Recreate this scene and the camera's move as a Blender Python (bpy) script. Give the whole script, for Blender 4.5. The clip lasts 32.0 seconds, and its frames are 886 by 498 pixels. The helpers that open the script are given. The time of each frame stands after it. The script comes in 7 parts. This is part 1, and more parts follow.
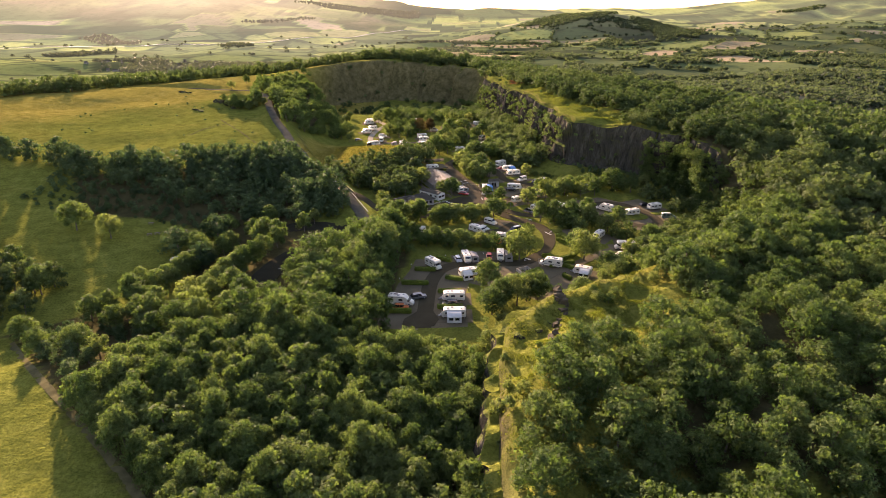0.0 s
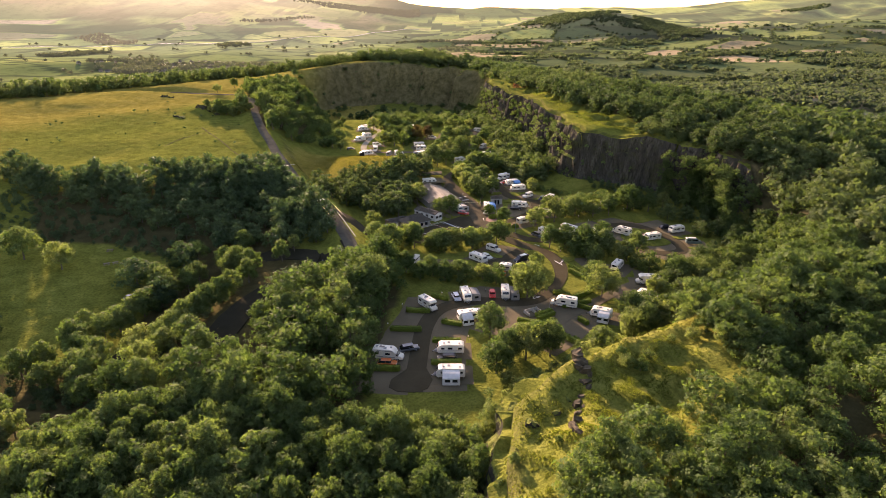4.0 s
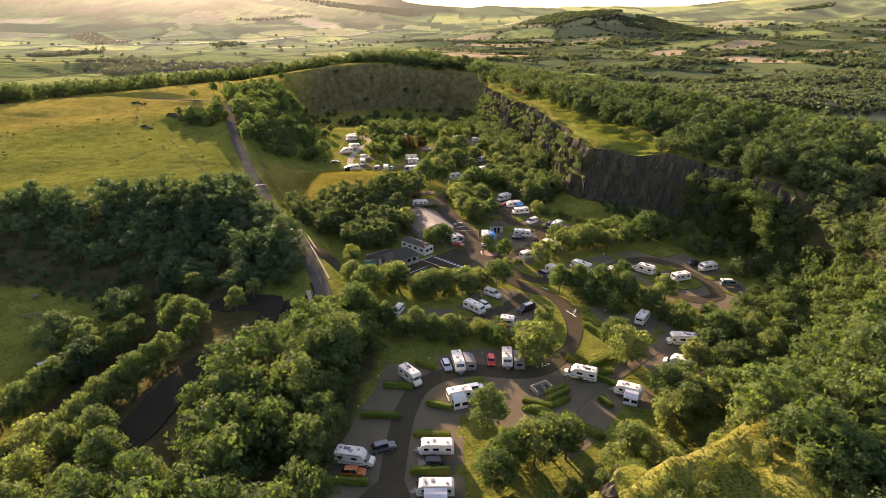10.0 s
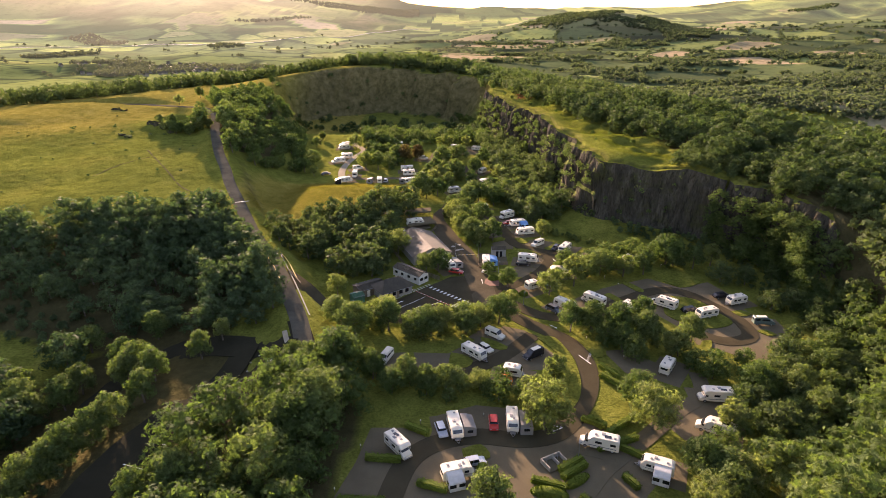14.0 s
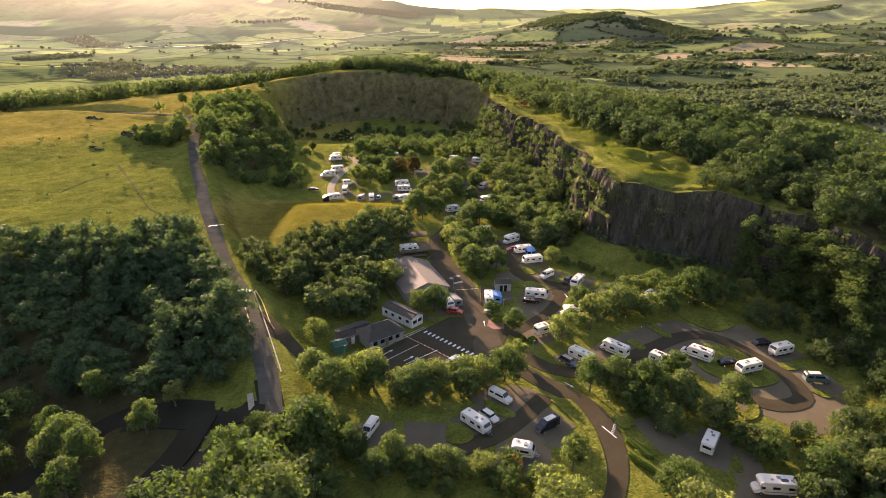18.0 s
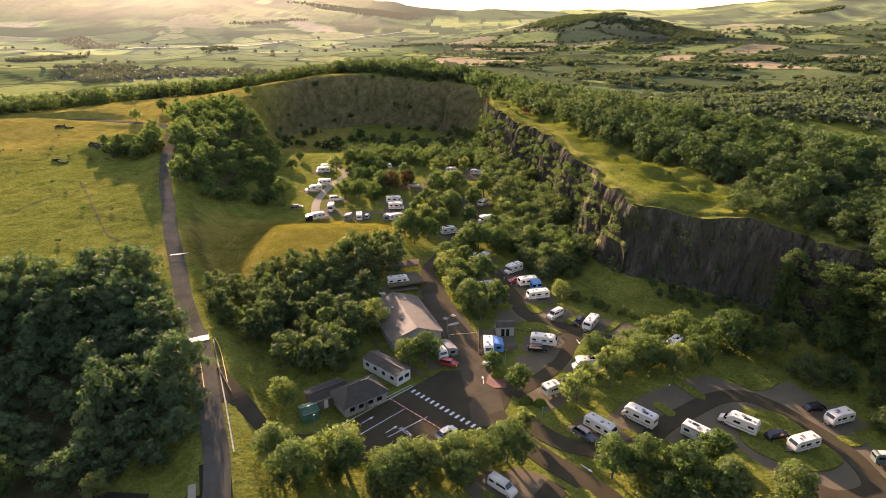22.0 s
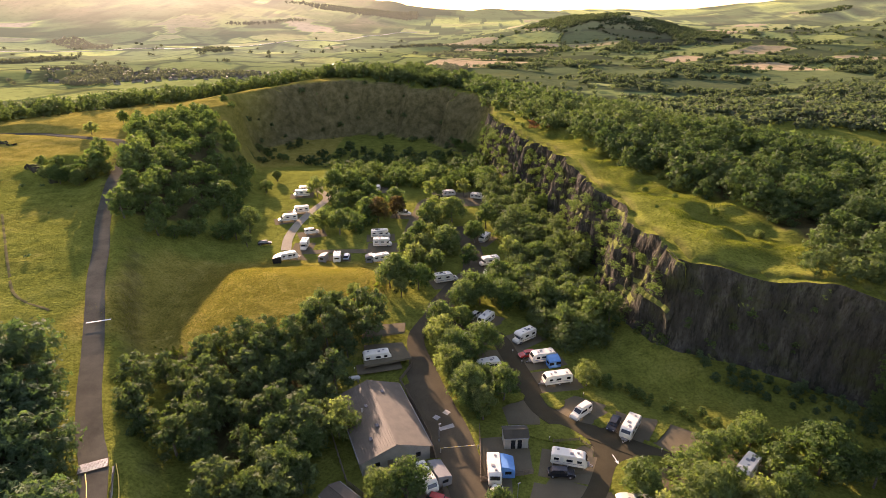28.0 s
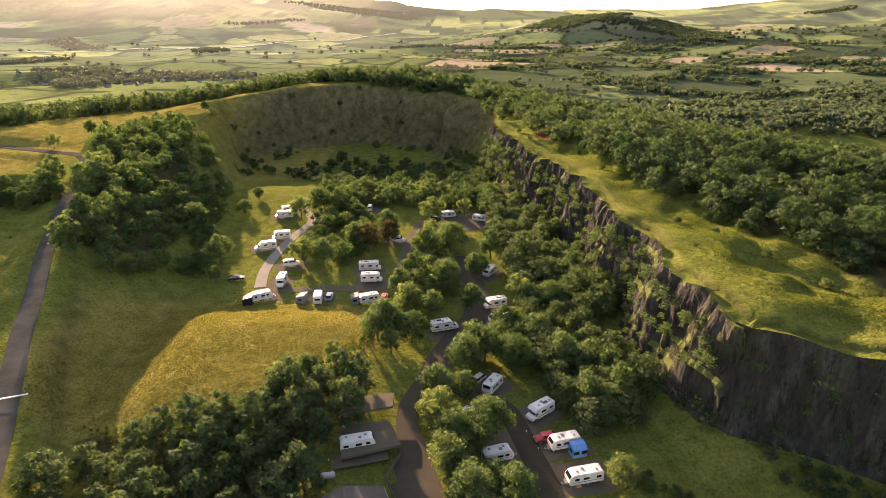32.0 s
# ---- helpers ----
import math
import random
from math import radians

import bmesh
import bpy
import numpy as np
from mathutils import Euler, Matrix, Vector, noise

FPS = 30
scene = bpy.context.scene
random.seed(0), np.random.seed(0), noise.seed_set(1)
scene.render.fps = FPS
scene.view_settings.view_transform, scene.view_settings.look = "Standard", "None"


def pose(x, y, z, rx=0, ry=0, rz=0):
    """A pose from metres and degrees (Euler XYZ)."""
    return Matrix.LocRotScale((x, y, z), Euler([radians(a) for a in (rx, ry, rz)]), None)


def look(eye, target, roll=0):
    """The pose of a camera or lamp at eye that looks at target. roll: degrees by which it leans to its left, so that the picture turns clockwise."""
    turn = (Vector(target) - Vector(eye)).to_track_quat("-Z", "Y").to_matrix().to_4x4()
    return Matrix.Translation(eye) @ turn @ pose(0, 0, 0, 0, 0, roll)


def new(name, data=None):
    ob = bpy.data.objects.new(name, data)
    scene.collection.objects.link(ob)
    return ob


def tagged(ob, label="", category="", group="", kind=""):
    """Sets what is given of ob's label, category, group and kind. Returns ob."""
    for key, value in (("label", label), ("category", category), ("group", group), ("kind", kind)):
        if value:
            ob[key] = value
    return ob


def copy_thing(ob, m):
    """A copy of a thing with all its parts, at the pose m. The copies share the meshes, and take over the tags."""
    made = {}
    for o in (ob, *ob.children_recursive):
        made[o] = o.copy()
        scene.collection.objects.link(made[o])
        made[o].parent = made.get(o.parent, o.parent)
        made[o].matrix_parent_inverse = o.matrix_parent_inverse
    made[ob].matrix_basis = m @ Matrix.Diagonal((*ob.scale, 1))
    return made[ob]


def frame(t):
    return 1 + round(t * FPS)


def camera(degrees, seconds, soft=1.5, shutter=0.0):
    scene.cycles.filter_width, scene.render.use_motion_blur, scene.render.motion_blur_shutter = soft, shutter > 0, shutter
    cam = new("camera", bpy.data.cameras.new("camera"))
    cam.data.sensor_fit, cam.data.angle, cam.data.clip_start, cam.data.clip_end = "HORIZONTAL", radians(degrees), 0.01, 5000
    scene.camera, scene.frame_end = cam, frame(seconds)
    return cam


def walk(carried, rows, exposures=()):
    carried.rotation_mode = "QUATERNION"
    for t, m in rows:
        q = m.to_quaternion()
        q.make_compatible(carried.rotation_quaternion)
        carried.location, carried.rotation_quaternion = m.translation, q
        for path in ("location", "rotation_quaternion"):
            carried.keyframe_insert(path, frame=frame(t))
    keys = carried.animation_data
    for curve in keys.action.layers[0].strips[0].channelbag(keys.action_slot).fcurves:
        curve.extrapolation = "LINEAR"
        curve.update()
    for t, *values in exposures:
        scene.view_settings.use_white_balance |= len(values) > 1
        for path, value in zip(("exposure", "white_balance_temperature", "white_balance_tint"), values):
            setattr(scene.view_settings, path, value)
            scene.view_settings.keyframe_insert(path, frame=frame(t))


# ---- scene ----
cam = camera(74.0, 32.0, soft=0.8)
PATH = [
    (0.0, 0.00, 0.00, 74.72, 67.95, -0.00, -0.12),
    (6.0, 2.23, 39.79, 74.91, 67.82, 0.00, -0.04),
    (9.0, 3.87, 56.34, 74.90, 67.77, 0.00, -0.04),
    (13.0, 5.35, 77.31, 75.07, 67.81, -0.00, -0.00),
    (19.0, 6.74, 114.03, 75.08, 67.99, -0.00, -0.05),
    (23.0, 8.90, 138.98, 74.91, 68.04, -0.00, -0.01),
    (28.0, 10.40, 173.28, 75.05, 68.03, 0.00, 0.04),
    (30.0, 10.69, 187.91, 75.26, 67.93, -0.00, 0.10),
    (32.0, 11.01, 202.16, 75.12, 68.03, 0.00, 0.09),
]
walk(cam, [(t, pose(*r)) for t, *r in PATH], exposures=[(0.0, 2.20, 7400, 35), (32.0, 2.20, 7400, 35)])

# ---- world, sun ----
SUN_AZ, SUN_EL = -24.5, 12.3          # degrees from +y (negative: towards -x), degrees over the horizon
world = bpy.data.worlds.new("sky")
scene.world = world
world.use_nodes = True
wn = world.node_tree.nodes
sky = wn.new("ShaderNodeTexSky")
sky.sky_type = "NISHITA"
sky.sun_disc = False
sky.sun_elevation, sky.sun_rotation = radians(SUN_EL), radians(SUN_AZ)
sky.dust_density = 0.8
wn["Background"].inputs["Strength"].default_value = 0.105
world.node_tree.links.new(sky.outputs["Color"], wn["Background"].inputs["Color"])
sun = new("sun", bpy.data.lights.new("sun", "SUN"))
sun.data.energy, sun.data.angle, sun.data.color = 5.0, radians(0.6), (1.0, 0.83, 0.63)
sa, se = radians(SUN_AZ), radians(SUN_EL)
sun.matrix_world = look((math.sin(sa) * math.cos(se) * 900, math.cos(sa) * math.cos(se) * 900, math.sin(se) * 900), (0, 0, 0))

# ---- materials ----


def node_material(name, rough=0.8, metal=0.0, spec=0.3):
    m = bpy.data.materials.new(name)
    m.use_nodes = True
    b = m.node_tree.nodes["Principled BSDF"]
    b.inputs["Roughness"].default_value = rough
    b.inputs["Metallic"].default_value = metal
    b.inputs["Specular IOR Level"].default_value = spec
    return m, m.node_tree.nodes, m.node_tree.links, b


def ramp(nodes, links, fac, stops):
    r = nodes.new("ShaderNodeValToRGB")
    while len(r.color_ramp.elements) < len(stops):
        r.color_ramp.elements.new(0.5)
    for e, (p, c) in zip(r.color_ramp.elements, stops):
        e.position, e.color = p, (*c, 1)
    links.new(fac, r.inputs["Fac"])
    return r.outputs["Color"]


def noise_tex(nodes, links, scale, detail=4, rough=0.6, coords=None):
    n = nodes.new("ShaderNodeTexNoise")
    n.inputs["Scale"].default_value, n.inputs["Detail"].default_value, n.inputs["Roughness"].default_value = scale, detail, rough
    if coords is None:
        g = nodes.new("ShaderNodeNewGeometry")
        coords = g.outputs["Position"]
    links.new(coords, n.inputs["Vector"])
    return n.outputs["Fac"]


def mixc(nodes, links, fac, a, b, mode="MIX"):
    m = nodes.new("ShaderNodeMix")
    m.data_type, m.blend_type = "RGBA", mode
    for sock, v in (("Factor", fac), ("A", a), ("B", b)):
        s = m.inputs[0] if sock == "Factor" else m.inputs[6 if sock == "A" else 7]
        if isinstance(v, (int, float)):
            s.default_value = v
        elif isinstance(v, tuple):
            s.default_value = (*v, 1)
        else:
            links.new(v, s)
    return m.outputs[2]


def bump(nodes, links, b, height, strength=0.4, dist=0.1):
    n = nodes.new("ShaderNodeBump")
    n.inputs["Strength"].default_value, n.inputs["Distance"].default_value = strength, dist
    links.new(height, n.inputs["Height"])
    links.new(n.outputs["Normal"], b.inputs["Normal"])


def plain(name, col, rough=0.6, metal=0.0, spec=0.4, vary=0.25, scale=0.7, coords="object"):
    """Paint, plastic or metal with faint blotches and dirt."""
    m, n, l, b = node_material(name, rough, metal, spec)
    tc = n.new("ShaderNodeTexCoord")
    co = tc.outputs["Object"]
    f = noise_tex(n, l, scale, 5, 0.65, co)
    d = tuple(c * (1 - vary) for c in col)
    c1 = ramp(n, l, f, [(0.3, d), (0.62, col)])
    oi = n.new("ShaderNodeObjectInfo")
    c2 = mixc(n, l, 0.12, c1, ramp(n, l, oi.outputs["Random"], [(0, tuple(c * 0.6 for c in col)), (1, tuple(min(1, c * 1.15) for c in col))]))
    l.new(c2, b.inputs["Base Color"])
    bump(n, l, b, noise_tex(n, l, scale * 20, 3, 0.5, co), 0.08, 0.02)
    return m


def leaf_material(name, dark, mid, light, trans=0.45, gaps=True):
    m, n, l, b = node_material(name, 0.75, 0, 0.08)
    g = n.new("ShaderNodeNewGeometry")
    oi = n.new("ShaderNodeObjectInfo")
    big = noise_tex(n, l, 0.09, 2, 0.5)
    add = n.new("ShaderNodeMath")
    add.operation = "MULTIPLY_ADD"
    l.new(g.outputs["Random Per Island"], add.inputs[0])
    add.inputs[1].default_value = 0.32
    l.new(big, add.inputs[2])
    add2 = n.new("ShaderNodeMath")
    add2.operation = "MULTIPLY_ADD"
    l.new(oi.outputs["Random"], add2.inputs[0])
    add2.inputs[1].default_value = 0.3
    l.new(add.outputs[0], add2.inputs[2])
    c = ramp(n, l, add2.outputs[0], [(0.35, dark), (0.7, mid), (1.05 / 1.1, light)])
    grain = noise_tex(n, l, 5.0, 3, 0.75, g.outputs["Position"])
    c = mixc(n, l, 1.0, c, ramp(n, l, grain, [(0.34, (0.50, 0.53, 0.48)), (0.52, (1.0, 1.0, 1.0)), (0.68, (1.25, 1.22, 1.16))]), "MULTIPLY")
    l.new(c, b.inputs["Base Color"])
    t = n.new("ShaderNodeBsdfTranslucent")
    ct = mixc(n, l, 1.0, c, (1.25, 1.4, 0.62), "MULTIPLY")
    l.new(ct, t.inputs["Color"])
    mx = n.new("ShaderNodeMixShader")
    mx.inputs[0].default_value = trans
    l.new(b.outputs[0], mx.inputs[1])
    l.new(t.outputs[0], mx.inputs[2])
    out = mx.outputs[0]
    if gaps:
        holes = noise_tex(n, l, 4.4, 2, 0.6, g.outputs["Position"])
        clear = n.new("ShaderNodeBsdfTransparent")
        cut = n.new("ShaderNodeMixShader")
        l.new(ramp(n, l, holes, [(0.455, (0, 0, 0)), (0.475, (1, 1, 1))]), cut.inputs[0])
        l.new(clear.outputs[0], cut.inputs[1])
        l.new(out, cut.inputs[2])
        out = cut.outputs[0]
    l.new(out, n["Material Output"].inputs["Surface"])
    return m


M_LEAF = leaf_material("broadleaf foliage", (0.040, 0.068, 0.024), (0.072, 0.112, 0.038), (0.118, 0.154, 0.056), 0.46)
# shade of the western woods put into the leaf colour; also dark gorse
M_LEAF_DARK = leaf_material("dark shade-toned foliage", (0.031, 0.056, 0.029), (0.050, 0.084, 0.042), (0.085, 0.124, 0.060), 0.4)
# distance haze is in this base colour: paler and bluer than near leaves
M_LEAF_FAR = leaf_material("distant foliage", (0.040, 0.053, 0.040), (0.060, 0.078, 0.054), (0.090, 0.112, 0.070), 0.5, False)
M_LEAF_PALE = leaf_material("willow foliage", (0.081, 0.108, 0.042), (0.127, 0.160, 0.061), (0.178, 0.202, 0.084), 0.58)
M_LEAF_WOOD = leaf_material("woodland foliage", (0.033, 0.058, 0.024), (0.054, 0.084, 0.034), (0.089, 0.118, 0.050), 0.42)
M_LEAF_RED = leaf_material("copper foliage", (0.040, 0.030, 0.015), (0.075, 0.050, 0.025), (0.12, 0.085, 0.035))
M_HEDGE = leaf_material("clipped hedge", (0.055, 0.085, 0.015), (0.095, 0.135, 0.022), (0.14, 0.18, 0.03), 0.25, False)


def bark_material():
    m, n, l, b = node_material("bark", 0.9)
    f = noise_tex(n, l, 3.0, 5)
    l.new(ramp(n, l, f, [(0.3, (0.05, 0.04, 0.03)), (0.7, (0.16, 0.13, 0.10))]), b.inputs["Base Color"])
    bump(n, l, b, f, 0.5, 0.1)
    return m


M_BARK = bark_material()


def attr(n, name):
    a = n.new("ShaderNodeAttribute")
    a.attribute_name = name
    return a.outputs["Fac"]


def ground_material():
    m, n, l, b = node_material("grass and earth", 1.0, 0, 0.0)
    big = noise_tex(n, l, 0.035, 4, 0.6)
    mid = noise_tex(n, l, 0.22, 6, 0.7)
    fine = noise_tex(n, l, 1.6, 5, 0.7)
    green = ramp(n, l, mid, [(0.3, (0.090, 0.102, 0.020)), (0.52, (0.148, 0.158, 0.031)), (0.75, (0.205, 0.204, 0.048))])
    dry = ramp(n, l, mid, [(0.28, (0.140, 0.124, 0.026)), (0.5, (0.23, 0.190, 0.042)), (0.75, (0.32, 0.256, 0.075))])
    # patches of dry grass, spread by the attribute
    s = n.new("ShaderNodeMath")
    s.operation = "MULTIPLY_ADD"
    l.new(big, s.inputs[0])
    s.inputs[1].default_value = 0.9
    sub = n.new("ShaderNodeMath")
    sub.operation = "SUBTRACT"
    l.new(attr(n, "dry"), sub.inputs[0])
    sub.inputs[1].default_value = 0.45
    l.new(sub.outputs[0], s.inputs[2])
    f = ramp(n, l, s.outputs[0], [(0.2, (0, 0, 0)), (0.75, (1, 1, 1))])
    c = mixc(n, l, f, green, dry)
    c = mixc(n, l, ramp(n, l, fine, [(0.32, (0.9,) * 3), (0.58, (0.0,) * 3)]), c, mixc(n, l, 1.0, c, (0.45, 0.5, 0.45), "MULTIPLY"))
    # earth under the woods; also painted as shade on one grass patch
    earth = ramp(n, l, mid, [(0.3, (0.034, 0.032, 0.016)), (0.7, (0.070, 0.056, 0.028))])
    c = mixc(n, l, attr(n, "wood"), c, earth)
    stony = ramp(n, l, mid, [(0.28, (0.046, 0.042, 0.019)), (0.46, (0.098, 0.082, 0.036)), (0.72, (0.185, 0.152, 0.076))])
    c = mixc(n, l, attr(n, "stony"), c, stony)
    rock = ramp(n, l, mid, [(0.3, (0.030, 0.031, 0.016)), (0.7, (0.078, 0.070, 0.040))])
    c = mixc(n, l, attr(n, "rock"), c, rock)
    l.new(c, b.inputs["Base Color"])
    h = n.new("ShaderNodeMath")
    h.operation = "ADD"
    l.new(mid, h.inputs[0])
    l.new(fine, h.inputs[1])
    tussock = noise_tex(n, l, 0.75, 3, 0.7)
    h2 = n.new("ShaderNodeMath")
    h2.operation = "MULTIPLY_ADD"
    l.new(tussock, h2.inputs[0])
    h2.inputs[1].default_value = 1.6
    l.new(h.outputs[0], h2.inputs[2])
    bump(n, l, b, h2.outputs[0], 0.9, 0.3)
    return m


def valley_material(name, moor, scale, backdrop=False):
    """Walled fields of the valley, and the pasture and moor of the far hills that close the view. A backdrop has its
    haze painted in as emission.
    """
    m, n, l, b = node_material(name, 1.0, 0, 0.0)
    mid = noise_tex(n, l, 0.008 * scale, 6, 0.65)
    fine = noise_tex(n, l, 0.06 * scale, 4, 0.7)
    fields = ramp(n, l, attr(n, "field"), [(0.0, (0.034, 0.042, 0.026)), (0.12, (0.056, 0.072, 0.036)), (0.35, (0.088, 0.112, 0.050)), (0.6, (0.150, 0.182, 0.066)), (0.75, (0.26, 0.285, 0.090)), (0.88, (0.20, 0.18, 0.10)), (1.0, (0.34, 0.26, 0.16))])
    c = mixc(n, l, ramp(n, l, mid, [(0.54, (0,) * 3), (0.66, (0.7,) * 3)]), fields, moor)
    c = mixc(n, l, attr(n, "moor"), c, ramp(n, l, mid, [(0.32, (0.060, 0.062, 0.026)), (0.5, (0.13, 0.120, 0.052)), (0.68, (0.22, 0.165, 0.090))]))
    c = mixc(n, l, ramp(n, l, fine, [(0.3, (0.55,) * 3), (0.5, (0,) * 3)]), c, (0.045, 0.055, 0.024))
    l.new(c, b.inputs["Base Color"])
    # haze painted as emission, warmer near the sun, tinted by the land colour
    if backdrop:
        tone = mixc(n, l, 0.38, ramp(n, l, attr(n, "sun_haze"), [(0.0, (0.74, 0.72, 0.53)), (0.4, (0.95, 0.78, 0.56)), (1.0, (1.0, 0.80, 0.60))]), mixc(n, l, 1.0, c, (6.0, 6.0, 7.0), "MULTIPLY"))
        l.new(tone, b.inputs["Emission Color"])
        l.new(attr(n, "haze_glow"), b.inputs["Emission Strength"])
    return m


M_GROUND = ground_material()
M_VALLEY = valley_material("valley fields", (0.095, 0.105, 0.040), 1.0)
M_HILLS = valley_material("far hill backdrop with haze glow", (0.090, 0.090, 0.042), 0.6, True)


def tarmac(name, lo, hi, rough=0.8):
    m, n, l, b = node_material(name, rough, 0, 0.0)
    a = noise_tex(n, l, 0.18, 5, 0.65)
    f = noise_tex(n, l, 14.0, 3, 0.6)
    c = ramp(n, l, a, [(0.3, lo), (0.7, hi)])
    c = mixc(n, l, 0.35, c, ramp(n, l, f, [(0.3, tuple(v * 0.6 for v in lo)), (0.7, tuple(v * 1.2 for v in hi))]))
    l.new(c, b.inputs["Base Color"])
    r = ramp(n, l, a, [(0.35, (rough - 0.12,) * 3), (0.65, (rough,) * 3)])
    l.new(r, b.inputs["Roughness"])
    bump(n, l, b, f, 0.3, 0.02)
    return m


M_TARMAC = tarmac("dark lane tarmac", (0.044, 0.037, 0.023), (0.072, 0.061, 0.037))
M_PAD = tarmac("worn pitch tarmac", (0.100, 0.082, 0.052), (0.152, 0.126, 0.080), 0.9)
M_DRIVE = tarmac("drive tarmac", (0.060, 0.050, 0.033), (0.100, 0.084, 0.055), 0.9)
M_ROAD = tarmac("old road tarmac", (0.045, 0.043, 0.034), (0.112, 0.104, 0.080), 0.95)
M_PATHWAY = tarmac("pale gravel", (0.22, 0.19, 0.14), (0.34, 0.30, 0.22), 0.9)
M_TRACK = plain("trodden earth track", (0.13, 0.115, 0.055), 0.95, spec=0.0, vary=0.5, scale=0.4)
M_KERB = plain("concrete kerb", (0.33, 0.31, 0.27), 0.85, vary=0.4)
M_MARK = plain("road paint", (0.66, 0.64, 0.60), 0.7, vary=0.3, scale=2)
M_YELLOW = plain("yellow paint", (0.62, 0.45, 0.08), 0.6)


def rock_material(name="quarried rock"):
    m, n, l, b = node_material(name, 1.0, 0, 0.02)
    g = n.new("ShaderNodeNewGeometry")
    mp = n.new("ShaderNodeMapping")
    mp.inputs["Scale"].default_value = (1, 1, 0.28)
    l.new(g.outputs["Position"], mp.inputs["Vector"])
    a = noise_tex(n, l, 0.35, 7, 0.7, mp.outputs["Vector"])
    f = noise_tex(n, l, 2.2, 5, 0.7, mp.outputs["Vector"])
    c = ramp(n, l, a, [(0.28, (0.024, 0.023, 0.018)), (0.5, (0.052, 0.048, 0.038)), (0.75, (0.125, 0.112, 0.086))])
    moss = noise_tex(n, l, 0.13, 5, 0.7)
    c = mixc(n, l, ramp(n, l, moss, [(0.50, (0,) * 3), (0.66, (0.7,) * 3)]), c, (0.050, 0.058, 0.018))
    c = mixc(n, l, ramp(n, l, f, [(0.3, (0.8,) * 3), (0.5, (0,) * 3)]), c, (0.024, 0.019, 0.011))
    # upright joints
    mp2 = n.new("ShaderNodeMapping")
    mp2.inputs["Scale"].default_value = (1, 1, 0.16)
    l.new(g.outputs["Position"], mp2.inputs["Vector"])
    crack = noise_tex(n, l, 0.8, 4, 0.65, mp2.outputs["Vector"])
    c = mixc(n, l, ramp(n, l, crack, [(0.38, (0.6,) * 3), (0.46, (0,) * 3)]), c, (0.014, 0.013, 0.010))
    # grass and moss on every ledge that lies flat enough
    sep = n.new("ShaderNodeSeparateXYZ")
    l.new(g.outputs["Normal"], sep.inputs[0])
    lay = n.new("ShaderNodeMath")
    lay.operation = "MULTIPLY_ADD"
    l.new(moss, lay.inputs[0])
    lay.inputs[1].default_value = 0.9
    l.new(sep.outputs[2], lay.inputs[2])
    c = mixc(n, l, ramp(n, l, lay.outputs[0], [(0.98, (0,) * 3), (1.10, (1,) * 3)]), c, ramp(n, l, f, [(0.35, (0.075, 0.095, 0.024)), (0.65, (0.15, 0.16, 0.045))]))
    l.new(c, b.inputs["Base Color"])
    hh = n.new("ShaderNodeMath")
    hh.operation = "MULTIPLY_ADD"
    l.new(crack, hh.inputs[0])
    hh.inputs[1].default_value = 2.0
    l.new(f, hh.inputs[2])
    bump(n, l, b, hh.outputs[0], 1.0, 0.5)
    return m


M_ROCK = rock_material()
M_ROCK_PALE = plain("weathered pale rock", (0.088, 0.070, 0.044), 0.9, spec=0.1, vary=0.5, scale=1.5)
M_WHITE = plain("white vehicle paint", (0.68, 0.62, 0.50), 0.35, vary=0.12)
M_CREAM = plain("cream panel", (0.62, 0.58, 0.50), 0.5, vary=0.2)
M_GLASS = plain("dark tinted glass", (0.015, 0.017, 0.02), 0.08, spec=0.6, vary=0.1)
M_TYRE = plain("rubber", (0.02, 0.02, 0.02), 0.8)
M_TRIM = plain("grey trim", (0.20, 0.20, 0.20), 0.5)
M_CANVAS = plain("grey awning canvas", (0.20, 0.19, 0.175), 0.8)
M_CANVAS_W = plain("pale awning canvas", (0.62, 0.60, 0.56), 0.8)
M_CANVAS_B = plain("blue awning canvas", (0.10, 0.28, 0.55), 0.7)
M_CANVAS_O = plain("orange tent canvas", (0.75, 0.20, 0.03), 0.7)
M_ROOF = plain("grey roof tiles", (0.092, 0.075, 0.050), 0.75, vary=0.35, scale=0.5)
# darker copy of the roof colour, shade on reception and shed included
M_ROOF_DARK = plain("shade-darkened roof", (0.060, 0.050, 0.034), 0.8, vary=0.35, scale=0.5)
M_WALL = plain("rendered wall", (0.30, 0.275, 0.225), 0.85, vary=0.3)
M_WOOD = plain("weathered timber", (0.17, 0.13, 0.09), 0.85, vary=0.4)
M_GREEN = plain("green metal sheet", (0.05, 0.15, 0.09), 0.5)
M_STEEL = plain("galvanised steel", (0.40, 0.40, 0.40), 0.4, 0.7)
M_ROSE = plain("red heather", (0.19, 0.085, 0.055), 0.9, vary=0.5)

# ---- plan of the ground ----
# rim of the quarry floor: east cliffs, then the bowl, then back down the west side
EAST = [(4, 40), (5.5, 75), (7.5, 97), (10, 113), (16, 119), (26.5, 128), (34, 133), (40.5, 136.5), (45, 141.5), (50, 148), (62, 158), (82, 174), (99, 190),
        (105, 212), (109, 236), (105, 254), (97, 268), (87, 279), (76, 286), (63, 292)]
NOSE = [(63, 292), (61, 304), (58, 320), (60, 340), (55, 352), (56, 374), (53.5, 400), (50, 418), (43, 438), (37.5, 466), (33, 500), (19, 546)]
BOWL = [(19, 546), (2, 575), (-26, 596), (-54, 600), (-84, 586), (-106, 558), (-94, 505), (-76, 455), (-64, 415), (-60, 385), (-62, 350), (-58, 315), (-50, 285)]
